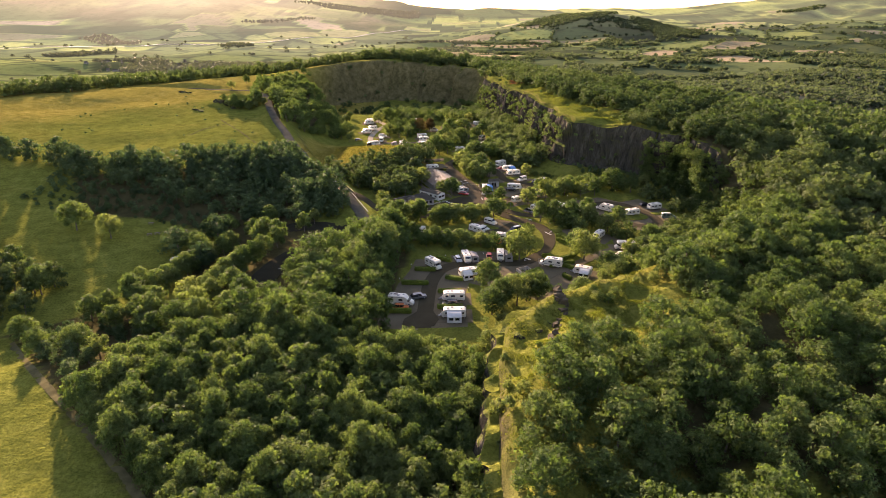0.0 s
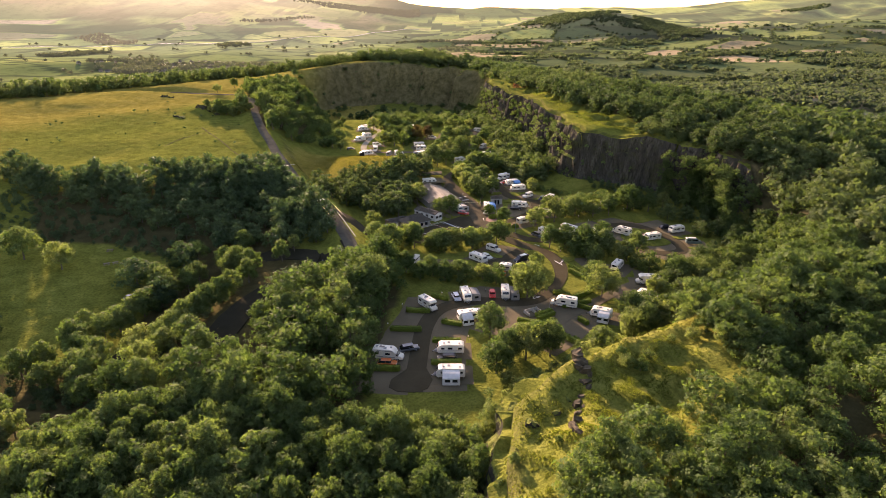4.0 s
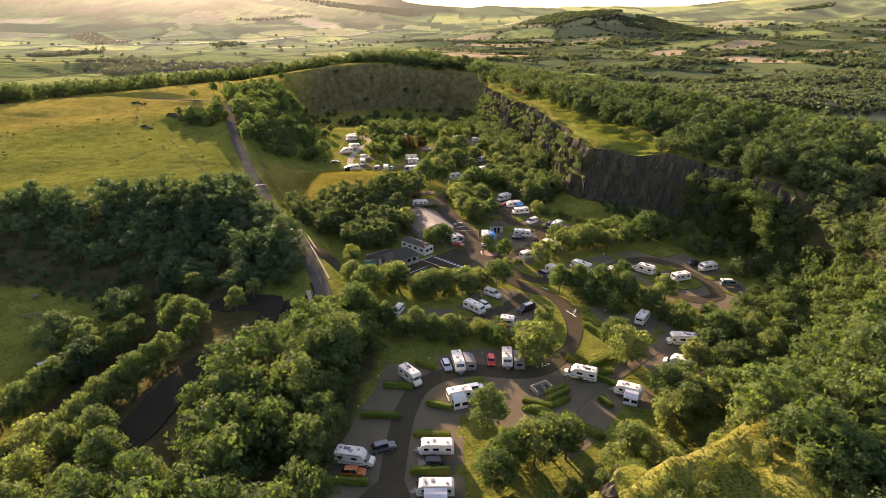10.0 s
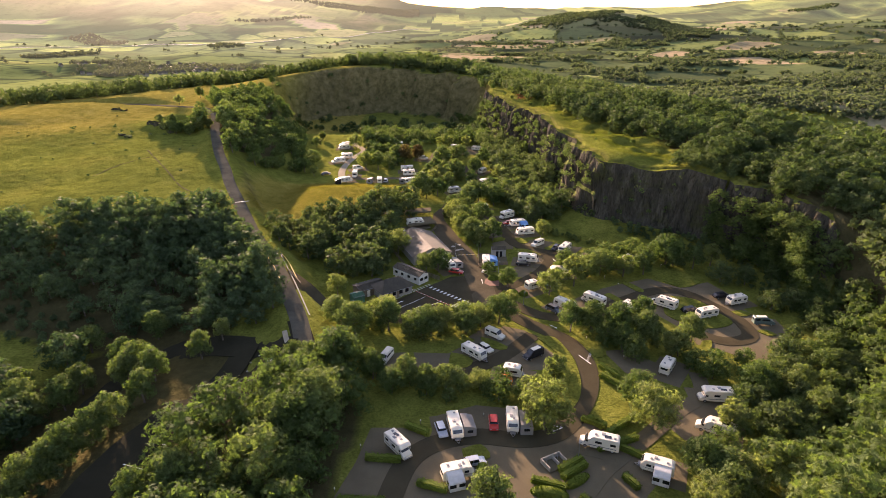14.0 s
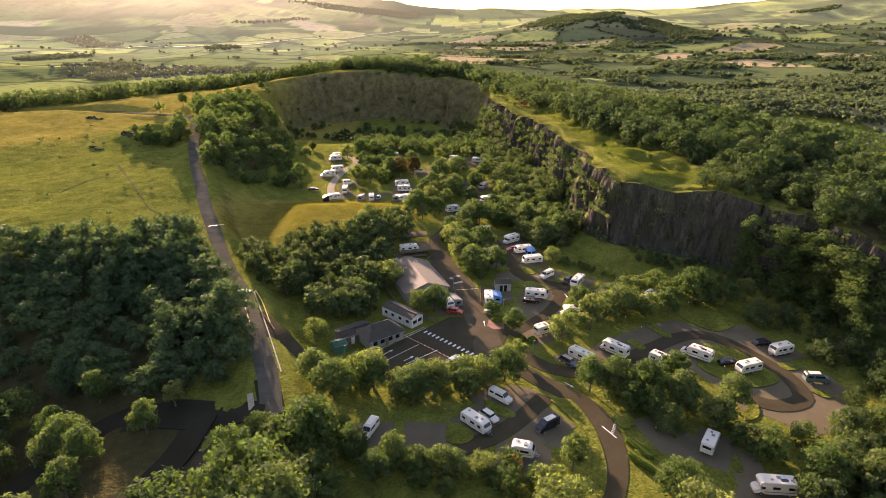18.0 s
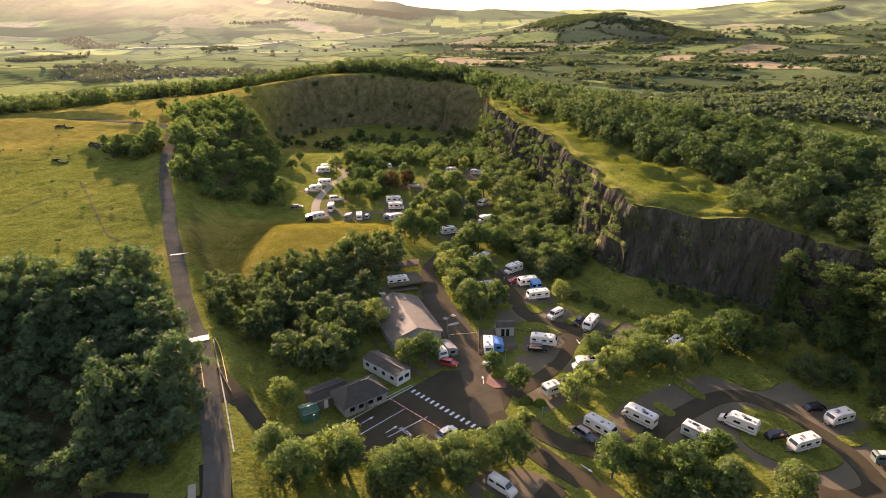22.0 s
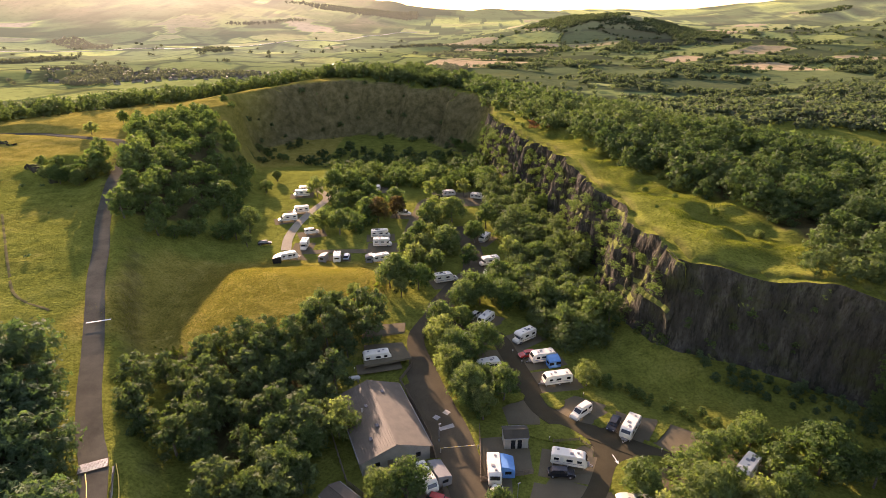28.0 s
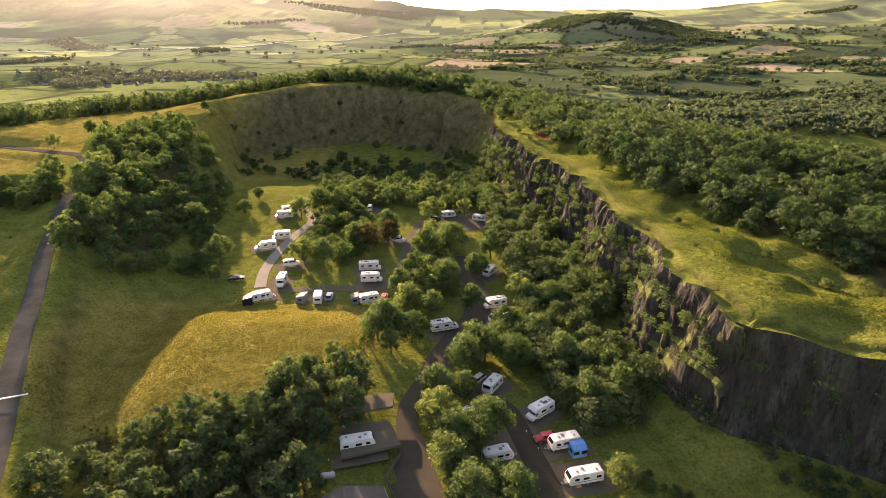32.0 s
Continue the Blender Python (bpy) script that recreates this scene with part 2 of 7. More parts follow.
WEST = [(-50, 285), (-36, 262), (-26, 240), (-28, 215), (-30, 190), (-28, 160), (-24, 130), (-18, 105), (-8, 70), (-4, 40)]
FLOOR = np.array(EAST + NOSE[1:] + BOWL[1:] + WEST[1:], float)
ACCESS = [(-27, 202, 2), (-31, 214, 3), (-38, 229.5, 4.3), (-47, 249, 5), (-52, 257, 5.2), (-58.5, 268.6, 5.8), (-64.8, 281.5, 6.6), (-73, 298, 8.4), (-81, 314, 10.2), (-87.5, 329, 12), (-97, 349, 14.4),
          (-109, 379, 18), (-116, 400, 19.5), (-124, 420, 20.5), (-137, 438, 21), (-151, 445, 20.5), (-171, 454, 20), (-193, 459, 20), (-260, 455, 19)]


def ss(v):
    v = np.clip(v, 0, 1)
    return v * v * (3 - 2 * v)


def seg_dist(x, y, pts, closed=False):
    """Distance to a line through pts, and how far along (in points) the nearest place is."""
    best, at = np.full(x.shape, 1e9), np.zeros(x.shape)
    n = len(pts) if closed else len(pts) - 1
    for i in range(n):
        ax, ay = pts[i][:2]
        bx, by = pts[(i + 1) % len(pts)][:2]
        dx, dy = bx - ax, by - ay
        u = np.clip(((x - ax) * dx + (y - ay) * dy) / (dx * dx + dy * dy), 0, 1)
        d = np.hypot(x - ax - u * dx, y - ay - u * dy)
        near = d < best
        best, at = np.where(near, d, best), np.where(near, i + u, at)
    return best, at


def inside(x, y, poly):
    c = np.zeros(x.shape, bool)
    for i in range(len(poly)):
        (ax, ay), (bx, by) = poly[i][:2], poly[i - 1][:2]
        hit = ((ay > y) != (by > y)) & (x < (bx - ax) * (y - ay) / ((by - ay) or 1e-9) + ax)
        c ^= hit
    return c


RS = np.random.RandomState(5)
_waves = [(RS.uniform(0, 6.28), RS.uniform(0.6, 1.6), RS.uniform(0, 6.28)) for _ in range(14)]


def rolling(x, y, size):
    """Smooth uneven ground, about -1 to 1, with humps of that size in metres."""
    v = np.zeros(np.shape(x))
    for a, k, p in _waves:
        w = 6.28 / size * k
        v = v + np.sin((x * math.cos(a) + y * math.sin(a)) * w + p + 1.7 * np.sin((x * math.sin(a) - y * math.cos(a)) * w * 0.6 + p * 2))
    return v / 6.0


def height(x, y):
    x, y = np.asarray(x, float), np.asarray(y, float)
    dist, _ = seg_dist(x, y, FLOOR, True)
    out = np.where(inside(x, y, FLOOR), 0.0, dist)
    out = np.where(out > 0, np.maximum(out + (7 * rolling(x, y, 46) + 3 * rolling(x, y, 19)) * ss((y - 450) / 50) * ss((40 - x) / 30) * ss(out / 8), 0), 0)
    d = -0.75 * (x + 25) + 0.66 * (y - 235)
    west = 2.0 + (0.074 + 0.022 * ss((x + 170) / 90)) * np.clip(d, 0, 280) + rolling(x, y, 60) * 0.7
    east = 13.5 + 10.5 * ss((y - 145) / 120) + rolling(x, y, 45) * 1.6 + (rolling(x, y, 24) * 1.6 + rolling(x, y, 11) * 0.45) * (0.15 + 0.85 * ss((out - 7) / 14)) + ss((150 - y) / 20) * (rolling(x, y, 22) * 1.3 + rolling(x, y, 9) * 0.7)
    e = ss((x + 12) / 24)
    up = west * (1 - e) + east * e
    width = np.where(x > 3, 3.2 + (0.8 + 1.0 * rolling(x, y, 10)) * ss((140 - y) / 10) + 13.0 * ss((y - 127) / 26) * ss((238 - y) / 22), 20.0 + 14.0 * ss((y - 280) / 25))
    width = np.where((y > 380) & (x < 10), 34.0 - 10.0 * ss((y - 430) / 30), width)
    width = np.where((y > 500) & (x < 40), 24.0 - 2.0 * ss((y - 520) / 50) * ss((x + 140) / 60), width)
    width = np.where((y < 130) & (x < 3), 10.0, width)
    rise = ss((out - 0.8) / width)
    # the hollow below the hillside wood, the meadow hump and the sunken end of the bowl
    hollow = 5.5 * ss((250 + (-34 - x) * 0.12 - y) / 52) * ss((-52 - x) / 24) * ss((y - 100) / 40)
    spoil = 6.0 * np.exp(-(((x + 136) / 15) ** 2 + ((y - 398) / 9) ** 2)) + 0.25 * rolling(x, y, 7) * ss((-x - 40) / 20)
    foot, _ = seg_dist(x, y, EAST[13:] + NOSE[1:])
    talus = 3.2 * ss(1 - foot / 15) * ss((y - 205) / 30)
    hump = 4.8 * np.exp(-(((x + 30 + 0.10 * (y - 316)) / 26) ** 4 + ((y - 314) / 25) ** 4))
    near = (up + spoil - hollow) * rise + (hump + talus) * (1 - rise) - 9.0 * ss((y - 452) / 75) * (1 - rise)
    # beyond the crest the land falls to the valley, then rises to the moors
    far = np.maximum(np.maximum(ss((d - 280) / 330), ss((y - 640) / 300)), ss((0.72 * (x - 100) + 0.35 * (y - 400) - 15) / 165))
    far = np.maximum(far, ss((-x - 330) / 400))
    a = x / np.maximum(y, 200)
    hills = ss((y - 1900 + 450 * ss((a - 0.1) / 0.4)) / 2300) * (112 + 330 * ss((0.03 - a) / 0.5) + 110 * ss((a - 0.3) / 0.4) + 16 * rolling(x, y, 900) + 6 * rolling(x, y, 300))
    ridge = 74 * np.exp(-(((x - 560) / 330) ** 2 + ((y - 2450) / 300) ** 2))
    valley = -32 + 7 * rolling(x, y, 420) + hills + ridge
    z = near * (1 - far) + valley * far
    # the access road lies on its own bed
    rd, at = seg_dist(x, y, ACCESS)
    rz = np.interp(at, range(len(ACCESS)), [p[2] for p in ACCESS])
    k = ss((rd - 3.5) / 7) 
    return z * k + rz * (1 - k)


def hz(x, y):
    return float(height(np.array([x]), np.array([y]))[0])


def mesh_from(name, verts, faces, mats, mat_ids=None, smooth=False):
    me = bpy.data.meshes.new(name)
    verts, faces = np.asarray(verts, np.float32), np.asarray(faces, np.int32)
    k = faces.shape[1]
    me.vertices.add(len(verts))
    me.vertices.foreach_set("co", verts.ravel())
    me.loops.add(faces.size)
    me.loops.foreach_set("vertex_index", faces.ravel())
    me.polygons.add(len(faces))
    me.polygons.foreach_set("loop_start", np.arange(0, faces.size, k, dtype=np.int32))
    me.polygons.foreach_set("loop_total", np.full(len(faces), k, np.int32))
    for m in mats:
        me.materials.append(m)
    if mat_ids is not None:
        me.polygons.foreach_set("material_index", np.asarray(mat_ids, np.int32))
    me.polygons.foreach_set("use_smooth", np.full(len(faces), smooth))
    me.update(calc_edges=True)
    return me


def part(name, bm, material, parent=None, label=""):
    me = bpy.data.meshes.new(name)
    bm.to_mesh(me)
    bm.free()
    me.materials.append(material)
    ob = new(name, me)
    if parent is not None:
        ob.parent = parent
    return tagged(ob, label)


# ---- the ground: one sheet to the horizon ----
def steps(lo, hi, core_lo, core_hi, fine, mid, mid_lo, mid_hi):
    v = list(np.arange(core_lo, core_hi + 0.1, fine))
    a = core_hi
    s = fine
    while a < hi:
        s = min(s * 1.12, mid) if a < mid_hi else s * 1.15
        a += s
        v.append(a)
    a, s = core_lo, fine
    while a > lo:
        s = min(s * 1.12, mid) if a > mid_lo else s * 1.15
        a -= s
        v.insert(0, a)
    return np.array(v)


gx = steps(-4600, 4600, -170, 125, 2.0, 13, -1000, 1300)
gy = steps(-900, 4950, 60, 600, 2.0, 13, -200, 2300)
GX, GY = np.meshgrid(gx, gy)
GZ = height(GX, GY)
nx, ny = len(gx), len(gy)
idx = np.arange(nx * ny).reshape(ny, nx)
quads = np.stack([idx[:-1, :-1], idx[:-1, 1:], idx[1:, 1:], idx[1:, :-1]], -1).reshape(-1, 4)
cy = (GY[:-1, :-1] + 12 * rolling(GX, GY, 80)[:-1, :-1]).ravel()
cd = (-0.75 * (GX + 25) + 0.66 * (GY - 235))[:-1, :-1].ravel()
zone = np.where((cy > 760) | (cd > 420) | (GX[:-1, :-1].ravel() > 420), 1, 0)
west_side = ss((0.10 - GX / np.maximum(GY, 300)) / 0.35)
# the glowing hill material starts nearer on the west, where haze is brightest
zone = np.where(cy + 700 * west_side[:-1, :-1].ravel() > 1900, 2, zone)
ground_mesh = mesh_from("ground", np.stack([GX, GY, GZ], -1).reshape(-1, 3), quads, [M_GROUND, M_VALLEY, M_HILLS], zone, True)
# field pattern: cells of the walled valley fields
seeds = np.stack([RS.uniform(-1600, 2200, 520), RS.uniform(650, 3400, 520)], -1)
field_tone = RS.uniform(0, 1, 520) ** 1.3
pasture = (seeds[:, 0] < 0.02 * seeds[:, 1]) & (seeds[:, 1] > 900) & (seeds[:, 1] < 2080)
field_tone = np.where(pasture, 0.38 + 0.40 * field_tone, field_tone)


def field_cell(x, y):
    x, y = np.ravel(x), np.ravel(y)
    best, second, who = np.full(x.shape, 1e9), np.full(x.shape, 1e9), np.zeros(x.shape, int)
    for i, (sx, sy) in enumerate(seeds):
        d = np.hypot((x - sx) * 0.8, y - sy)
        nearer = d < best
        second = np.where(nearer, best, np.minimum(second, d))
        who, best = np.where(nearer, i, who), np.where(nearer, d, best)
    return who, second - best


who, edge = field_cell(GX, GY)


def put_attr(me, name, values):
    me.attributes.new(name, "FLOAT", "POINT").data.foreach_set("value", np.asarray(values, np.float32).ravel())


put_attr(ground_mesh, "field", np.where(edge < 9, 0.1, field_tone[who]))
put_attr(ground_mesh, "moor", ss((-0.02 - GX / np.maximum(GY, 300) + 0.05 * rolling(GX, GY, 500)) / 0.12) * ss((GY - 2150 + 250 * rolling(GX, GY, 400)) / 450) * (0.45 + 0.4 * np.clip(rolling(GX, GY, 650), -1, 1)))
# haze glow per vertex: grows with distance and towards the sun's bearing
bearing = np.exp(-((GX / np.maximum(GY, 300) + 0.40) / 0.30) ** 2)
put_attr(ground_mesh, "sun_haze", bearing * ss((GZ + 20) / 190))
put_attr(ground_mesh, "haze_glow", ss((GY + 12 * rolling(GX, GY, 80) + 700 * west_side - 1900) / 900) * (0.054 + 0.034 * west_side + 0.165 * bearing * ss((GZ + 20) / 170)))
slope = np.hypot(*np.gradient(GZ, gy, gx))
dd = -0.75 * (GX + 25) + 0.66 * (GY - 235)
dry = 0.12 + 0.75 * ss((GX + 82) / 10) * ss((-2 - GX) / 7) * ss((GY - 284) / 12) * ss((353 - GY + 3 * rolling(GX, GY, 20)) / 10) + 0.10 * ss((dd - 60) / 120) * ss((-GX - 66) / 20) + 0.75 * ss((dd - 195) / 50) * (GX < -60)
dry = dry + 0.12 * ss((GX - 52) / 8) * ss((125 - GX) / 30) * ss((GY - 275) / 10) + 0.14 * (GX > 5) * (GY < 150) * ss((GZ - 6) / 4)
put_attr(ground_mesh, "dry", dry)
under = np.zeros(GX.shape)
# first outline: dark earth colour painted as shade over rough grass
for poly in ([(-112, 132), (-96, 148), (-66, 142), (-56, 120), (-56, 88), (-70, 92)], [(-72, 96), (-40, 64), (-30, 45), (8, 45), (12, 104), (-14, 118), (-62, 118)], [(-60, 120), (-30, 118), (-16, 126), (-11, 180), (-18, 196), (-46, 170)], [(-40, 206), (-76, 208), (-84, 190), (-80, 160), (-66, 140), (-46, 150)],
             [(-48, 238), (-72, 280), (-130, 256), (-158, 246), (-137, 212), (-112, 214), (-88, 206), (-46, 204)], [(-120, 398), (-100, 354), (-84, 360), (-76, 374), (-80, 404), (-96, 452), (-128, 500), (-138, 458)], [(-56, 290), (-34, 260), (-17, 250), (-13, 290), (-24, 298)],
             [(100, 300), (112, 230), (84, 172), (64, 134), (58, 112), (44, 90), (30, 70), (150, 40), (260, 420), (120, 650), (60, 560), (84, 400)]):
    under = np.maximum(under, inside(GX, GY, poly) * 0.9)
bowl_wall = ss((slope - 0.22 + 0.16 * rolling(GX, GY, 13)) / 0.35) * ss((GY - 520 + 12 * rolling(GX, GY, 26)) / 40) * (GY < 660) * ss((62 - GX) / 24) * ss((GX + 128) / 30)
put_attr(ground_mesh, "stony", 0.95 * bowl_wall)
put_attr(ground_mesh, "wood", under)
put_attr(ground_mesh, "rock", ss((slope - 0.75 + 0.25 * rolling(GX, GY, 9)) / 0.5) * (GY < 700) * np.where((GY > 470) & (GX < 40), 0.15, 0.5))
ground = tagged(new("ground", ground_mesh), "rolling green and dry golden grassland reaching the horizon", "ground", kind="structure")


# ---- cliffs ----
def cliff(name, line, label, lift=0.0, seed=1, jag=1.0, behind=5.5, lean=1.0, stone=None):
    rs = np.random.RandomState(seed)
    pts = []
    for (ax, ay), (bx, by) in zip(line[:-1], line[1:]):
        n = max(2, int(math.hypot(bx - ax, by - ay) / 0.7))
        pts += [(ax + (bx - ax) * i / n, ay + (by - ay) * i / n) for i in range(n)]
    pts = np.array(pts + [line[-1]])
    t = np.gradient(pts, axis=0)
    t /= np.linalg.norm(t, axis=1)[:, None]
    nrm = np.stack([-t[:, 1], t[:, 0]], -1)            # towards the quarry floor
    back = pts - nrm * behind
    top = height(back[:, 0], back[:, 1]) + lift
    base = np.minimum(height(pts[:, 0] + nrm[:, 0] * 2, pts[:, 1] + nrm[:, 1] * 2), top - 0.5) - 0.6
    levels = 22
    ncol = len(pts)
    # columns of jointed rock, each proud or set back
    col, w = np.zeros(ncol), 0
    while w < ncol:
        k = rs.randint(2, 9)
        col[w:w + k] = rs.uniform(-0.6, 0.6)
        w += k
    # ledges, where the face steps back
    setback, w = np.zeros((levels, ncol)), 0
    while w < ncol:
        k = rs.randint(7, 22)
        for _ in range(2):
            setback[int(rs.uniform(0.2, 0.9) * levels):, w:w + k] -= rs.uniform(0.2, 1.1) * jag
        w += k
    V = np.zeros((levels + 2, ncol, 3))
    for j in range(levels):
        u = j / (levels - 1)
        shelf = np.interp(u, [0, 0.12, 0.5, 0.85, 1], [2.6, 1.5, 0.5, -0.5, -1.6]) * lean
        ledge = np.array([rs.uniform(-0.12, 0.12) for _ in range(ncol)]) * jag
        drift = (np.abs(rolling(pts[:, 0], pts[:, 1] + j * 0.35, 30)) * 3.4 + np.abs(rolling(pts[:, 0] + j * 0.25, pts[:, 1] - j * 0.2, 13)) * 1.5 + rolling(pts[:, 0] + j * 0.3, pts[:, 1], 5) * 0.5) * min(1.0, jag) - 0.6
        o = shelf + col * 0.7 * jag + ledge + drift + setback[j] + 0.3
        V[j, :, :2] = pts + nrm * o[:, None]
        V[j, :, 2] = base + (top - 0.5 + jag * (0.5 * rolling(pts[:, 0], pts[:, 1], 7) + 0.7 * rolling(pts[:, 0], pts[:, 1], 19)) - base) * u + rs.uniform(-0.12, 0.12, ncol) * (0 < u < 1)
        if j % 3 == 2:
            w = 0
            while w < ncol:
                k = rs.randint(1, 7)
                col[w:w + k] = (0.75 if jag < 0.5 else 0.35) * col[w:w + k] + rs.uniform(-0.8, 0.6) * jag
                w += k
    for j, (o, dz) in enumerate(((-3.6, 0.12), (-6.5, -0.5))):
        q = pts + nrm * o
        V[levels + j, :, :2], V[levels + j, :, 2] = q, np.minimum(height(q[:, 0], q[:, 1]), top) + dz
    n = ncol
    f = [(j * n + i, j * n + i + 1, (j + 1) * n + i + 1, (j + 1) * n + i) for j in range(levels + 1) for i in range(n - 1)]
    ids = [1 if j >= levels - 1 else 0 for j in range(levels + 1) for i in range(n - 1)]
    me = mesh_from(name, V.reshape(-1, 3), f, [stone or M_ROCK, M_GROUND], ids)
    put_attr(me, "dry", np.full(len(me.vertices), 0.15))
    return tagged(new(name, me), label, "cliff", kind="structure")


cliff("cliff_east", EAST[13:17], "overgrown quarry cliff with ivy and ledges", seed=4)
cliff("cliff_nose", EAST[16:19] + [(68, 289.8), (64.5, 291.4), (62.2, 294.6), (61.2, 300)], "tall dark quarried rock face with vertical joints", seed=5, jag=0.3)
cliff("cliff_ridge", EAST[0:7], "craggy overgrown rock face of the front ridge", lift=-3.4, seed=12, jag=0.8, behind=6.0, lean=0.45)
cliff("cliff_buttress", [(55.0, 310), (55.6, 301), (57.6, 291.4), (64, 286.4), (71, 285.6)], "craggy grass-topped buttress at the corner of the rock face", lift=-2.0, seed=9, jag=1.2, behind=8, lean=2.6)
cliff("cliff_long", NOSE, "long craggy quarry cliff of grey rock and grass ledges", seed=6, jag=0.85)


# ---- roads, lanes, pitches ----
def spline(pts, step=1.5):
    p = np.array(pts, float)
    out = []
    for i in range(len(p) - 1):
        a, b, c, d = p[max(i - 1, 0)], p[i], p[i + 1], p[min(i + 2, len(p) - 1)]
        n = max(2, int(np.linalg.norm(c - b) / step))
        for k in range(n):
            u = k / n
            out.append(0.5 * (2 * b + (c - a) * u + (2 * a - 5 * b + 4 * c - d) * u * u + (3 * b - a - 3 * c + d) * u ** 3))
    return np.array(out + [p[-1]])


def ribbon(name, pts, width, lift, mat, label="", category="", kind="structure", parent=None, offset=0.0, thick=0.25):
    p = spline(pts)[:, :2]
    t = np.gradient(p, axis=0)
    t /= np.linalg.norm(t, axis=1)[:, None] + 1e-9
    nr = np.stack([-t[:, 1], t[:, 0]], -1)
    z = height(p[:, 0], p[:, 1]) + lift
    rows = []
    for o, dz in ((-width / 2, -thick), (-width / 2, 0), (0, 0.03), (width / 2, 0), (width / 2, -thick)):
        q = p + nr * (o + offset)
        rows.append(np.column_stack([q, z + dz]))
    n = len(p)
    v = np.concatenate(rows)
    f = [(r * n + i, (r + 1) * n + i, (r + 1) * n + i + 1, r * n + i + 1) for r in range(4) for i in range(n - 1)]
    f = [q[::-1] for q in f]
    ob = new(name, mesh_from(name, v, f, [mat]))
    if parent is not None:
        ob.parent = parent
        return tagged(ob, label)
    return tagged(ob, label, category, kind=kind)


road = ribbon("road", ACCESS, 4.4, 0.10, M_ROAD, "worn grey tarmac lane climbing the hillside", "road")
ribbon("kerb_line", [p[:2] for p in ACCESS[1:4]], 0.25, 0.16, M_KERB, "pale kerb beside the lane", "kerb", offset=-2.9)
LOOP = [(-5, 131), (-4.5, 140), (-3.8, 153), (-2.8, 160), (-0.5, 166.6), (4, 170.9), (11.6, 173), (20.8, 172), (27.5, 174), (33.1, 180.9), (37, 189.5), (38.3, 198.5), (36.7, 206.2),
        (33.1, 211.1), (27.7, 216.3), (22.5, 223), (18.5, 230)]
ribbon("lane_loop", LOOP, 4.4, 0.09, M_TARMAC, "dark tarmac lane curving through the pitches", "lane")
ribbon("lane_east", [(20, 157), (26.4, 156), (34.3, 164.5), (44.2, 172.7), (52.4, 180.1), (60, 186), (62, 194)], 3.4, 0.08, M_PAD, "grey tarmac lane between clipped hedges", "lane")
ribbon("lane_upper", [(24, 228), (31, 221), (40, 219), (47, 222)] + [(50.6, 225.6), (57.8, 230.4), (65.4, 234.9), (71.7, 235.6), (76.0, 232.3), (79.3, 226.1), (82.4, 219.4), (82.7, 212.4), (80.5, 208.7), (74.8, 207.4), (70.2, 210.1), (66.9, 213.4)], 4.0, 0.10, M_TARMAC, "dark tarmac loop lane on the upper pitches", "lane")
ribbon("lane_barn", [(17.5, 226), (17, 236), (15.8, 244.3), (14.2, 254), (12.2, 264), (9.6, 272), (7.0, 280), (5.0, 287), (2.6, 295), (2.4, 301), (4.4, 307), (8.5, 314), (11, 321), (15, 331), (20, 343), (19.5, 365), (18, 382)], 7.0, 0.08, M_DRIVE, "broad grey tarmac drive past the long building", "lane")
ribbon("lane_inner", [(9, 313), (16.8, 306.4), (21, 303.8), (24.1, 300), (25.6, 294.2), (27.3, 286.8), (28.8, 280.2), (29.6, 274.2), (31.7, 270.3), (35.3, 266.6), (40, 264.5), (46, 260.4), (54, 255.8), (62, 252)], 4.4, 0.11, M_TARMAC, "tarmac lane beneath the cliff", "lane")
ribbon("lane_link", [(41.5, 261), (36.1, 249.6), (29.9, 242.3), (23, 236)], 3.4, 0.07, M_TARMAC, "short tarmac link lane", "lane")
ribbon("lane_north", [(-49, 448), (-46.5, 433), (-40, 418), (-43.1, 400), (-45, 384), (-45, 370), (-43, 358)], 3.4, 0.09, M_PATHWAY, "pale sunlit gravel lane between pitches", "lane")
ribbon("lane_far", [(-43, 356), (-25, 357), (-6, 358), (-3, 364), (-2, 381), (0, 400), (3, 415), (16, 424), (26, 422)], 3.4, 0.08, M_PAD, "grey lane along the far pitches", "lane")
ribbon("lane_entry", [(-41, 238), (-33, 229), (-25, 222), (-14, 221), (0, 227), (12, 233), (18, 238)], 6.0, 0.06, M_TARMAC, "entrance drive of dark tarmac", "lane")
# lane tarmac with the trees' deep shade put into its colour
M_SHADE_TARMAC = tarmac("shade-darkened tarmac", (0.022, 0.021, 0.014), (0.036, 0.034, 0.022), 0.95)
ribbon("lane_oldyard", [(-31, 213), (-27.5, 204), (-24, 196), (-21, 191)], 5.0, 0.07, M_SHADE_TARMAC, "shaded dark tarmac lane below the junction", "lane")
ribbon("lane_yard_outer", [(-29, 205), (-40, 203), (-52, 202), (-60, 196), (-65, 186), (-66, 177), (-70, 167), (-72, 158), (-75, 148)], 9.0, 0.08, M_SHADE_TARMAC, "old shaded car park lane of dark tarmac", "lane")
ribbon("lane_yard_inner", [(-42, 203), (-42.5, 192), (-45.5, 180), (-49, 170), (-51.5, 160), (-53, 150), (-57, 140)], 8.0, 0.10, M_SHADE_TARMAC, "inner row of the old tarmac car park", "lane")
ribbon("footpath", [(-33, 208), (-31.5, 204), (-29.8, 200)], 1.2, 0.13, M_PATHWAY, "short pale footpath beside the lane", "path")
ribbon("field_path", [(-109, 129), (-88, 108), (-70, 92.4), (-56, 80), (-45, 69), (-36, 58), (-30, 45)], 1.6, 0.05, M_TRACK, "worn grassy track beside the wood", "path")


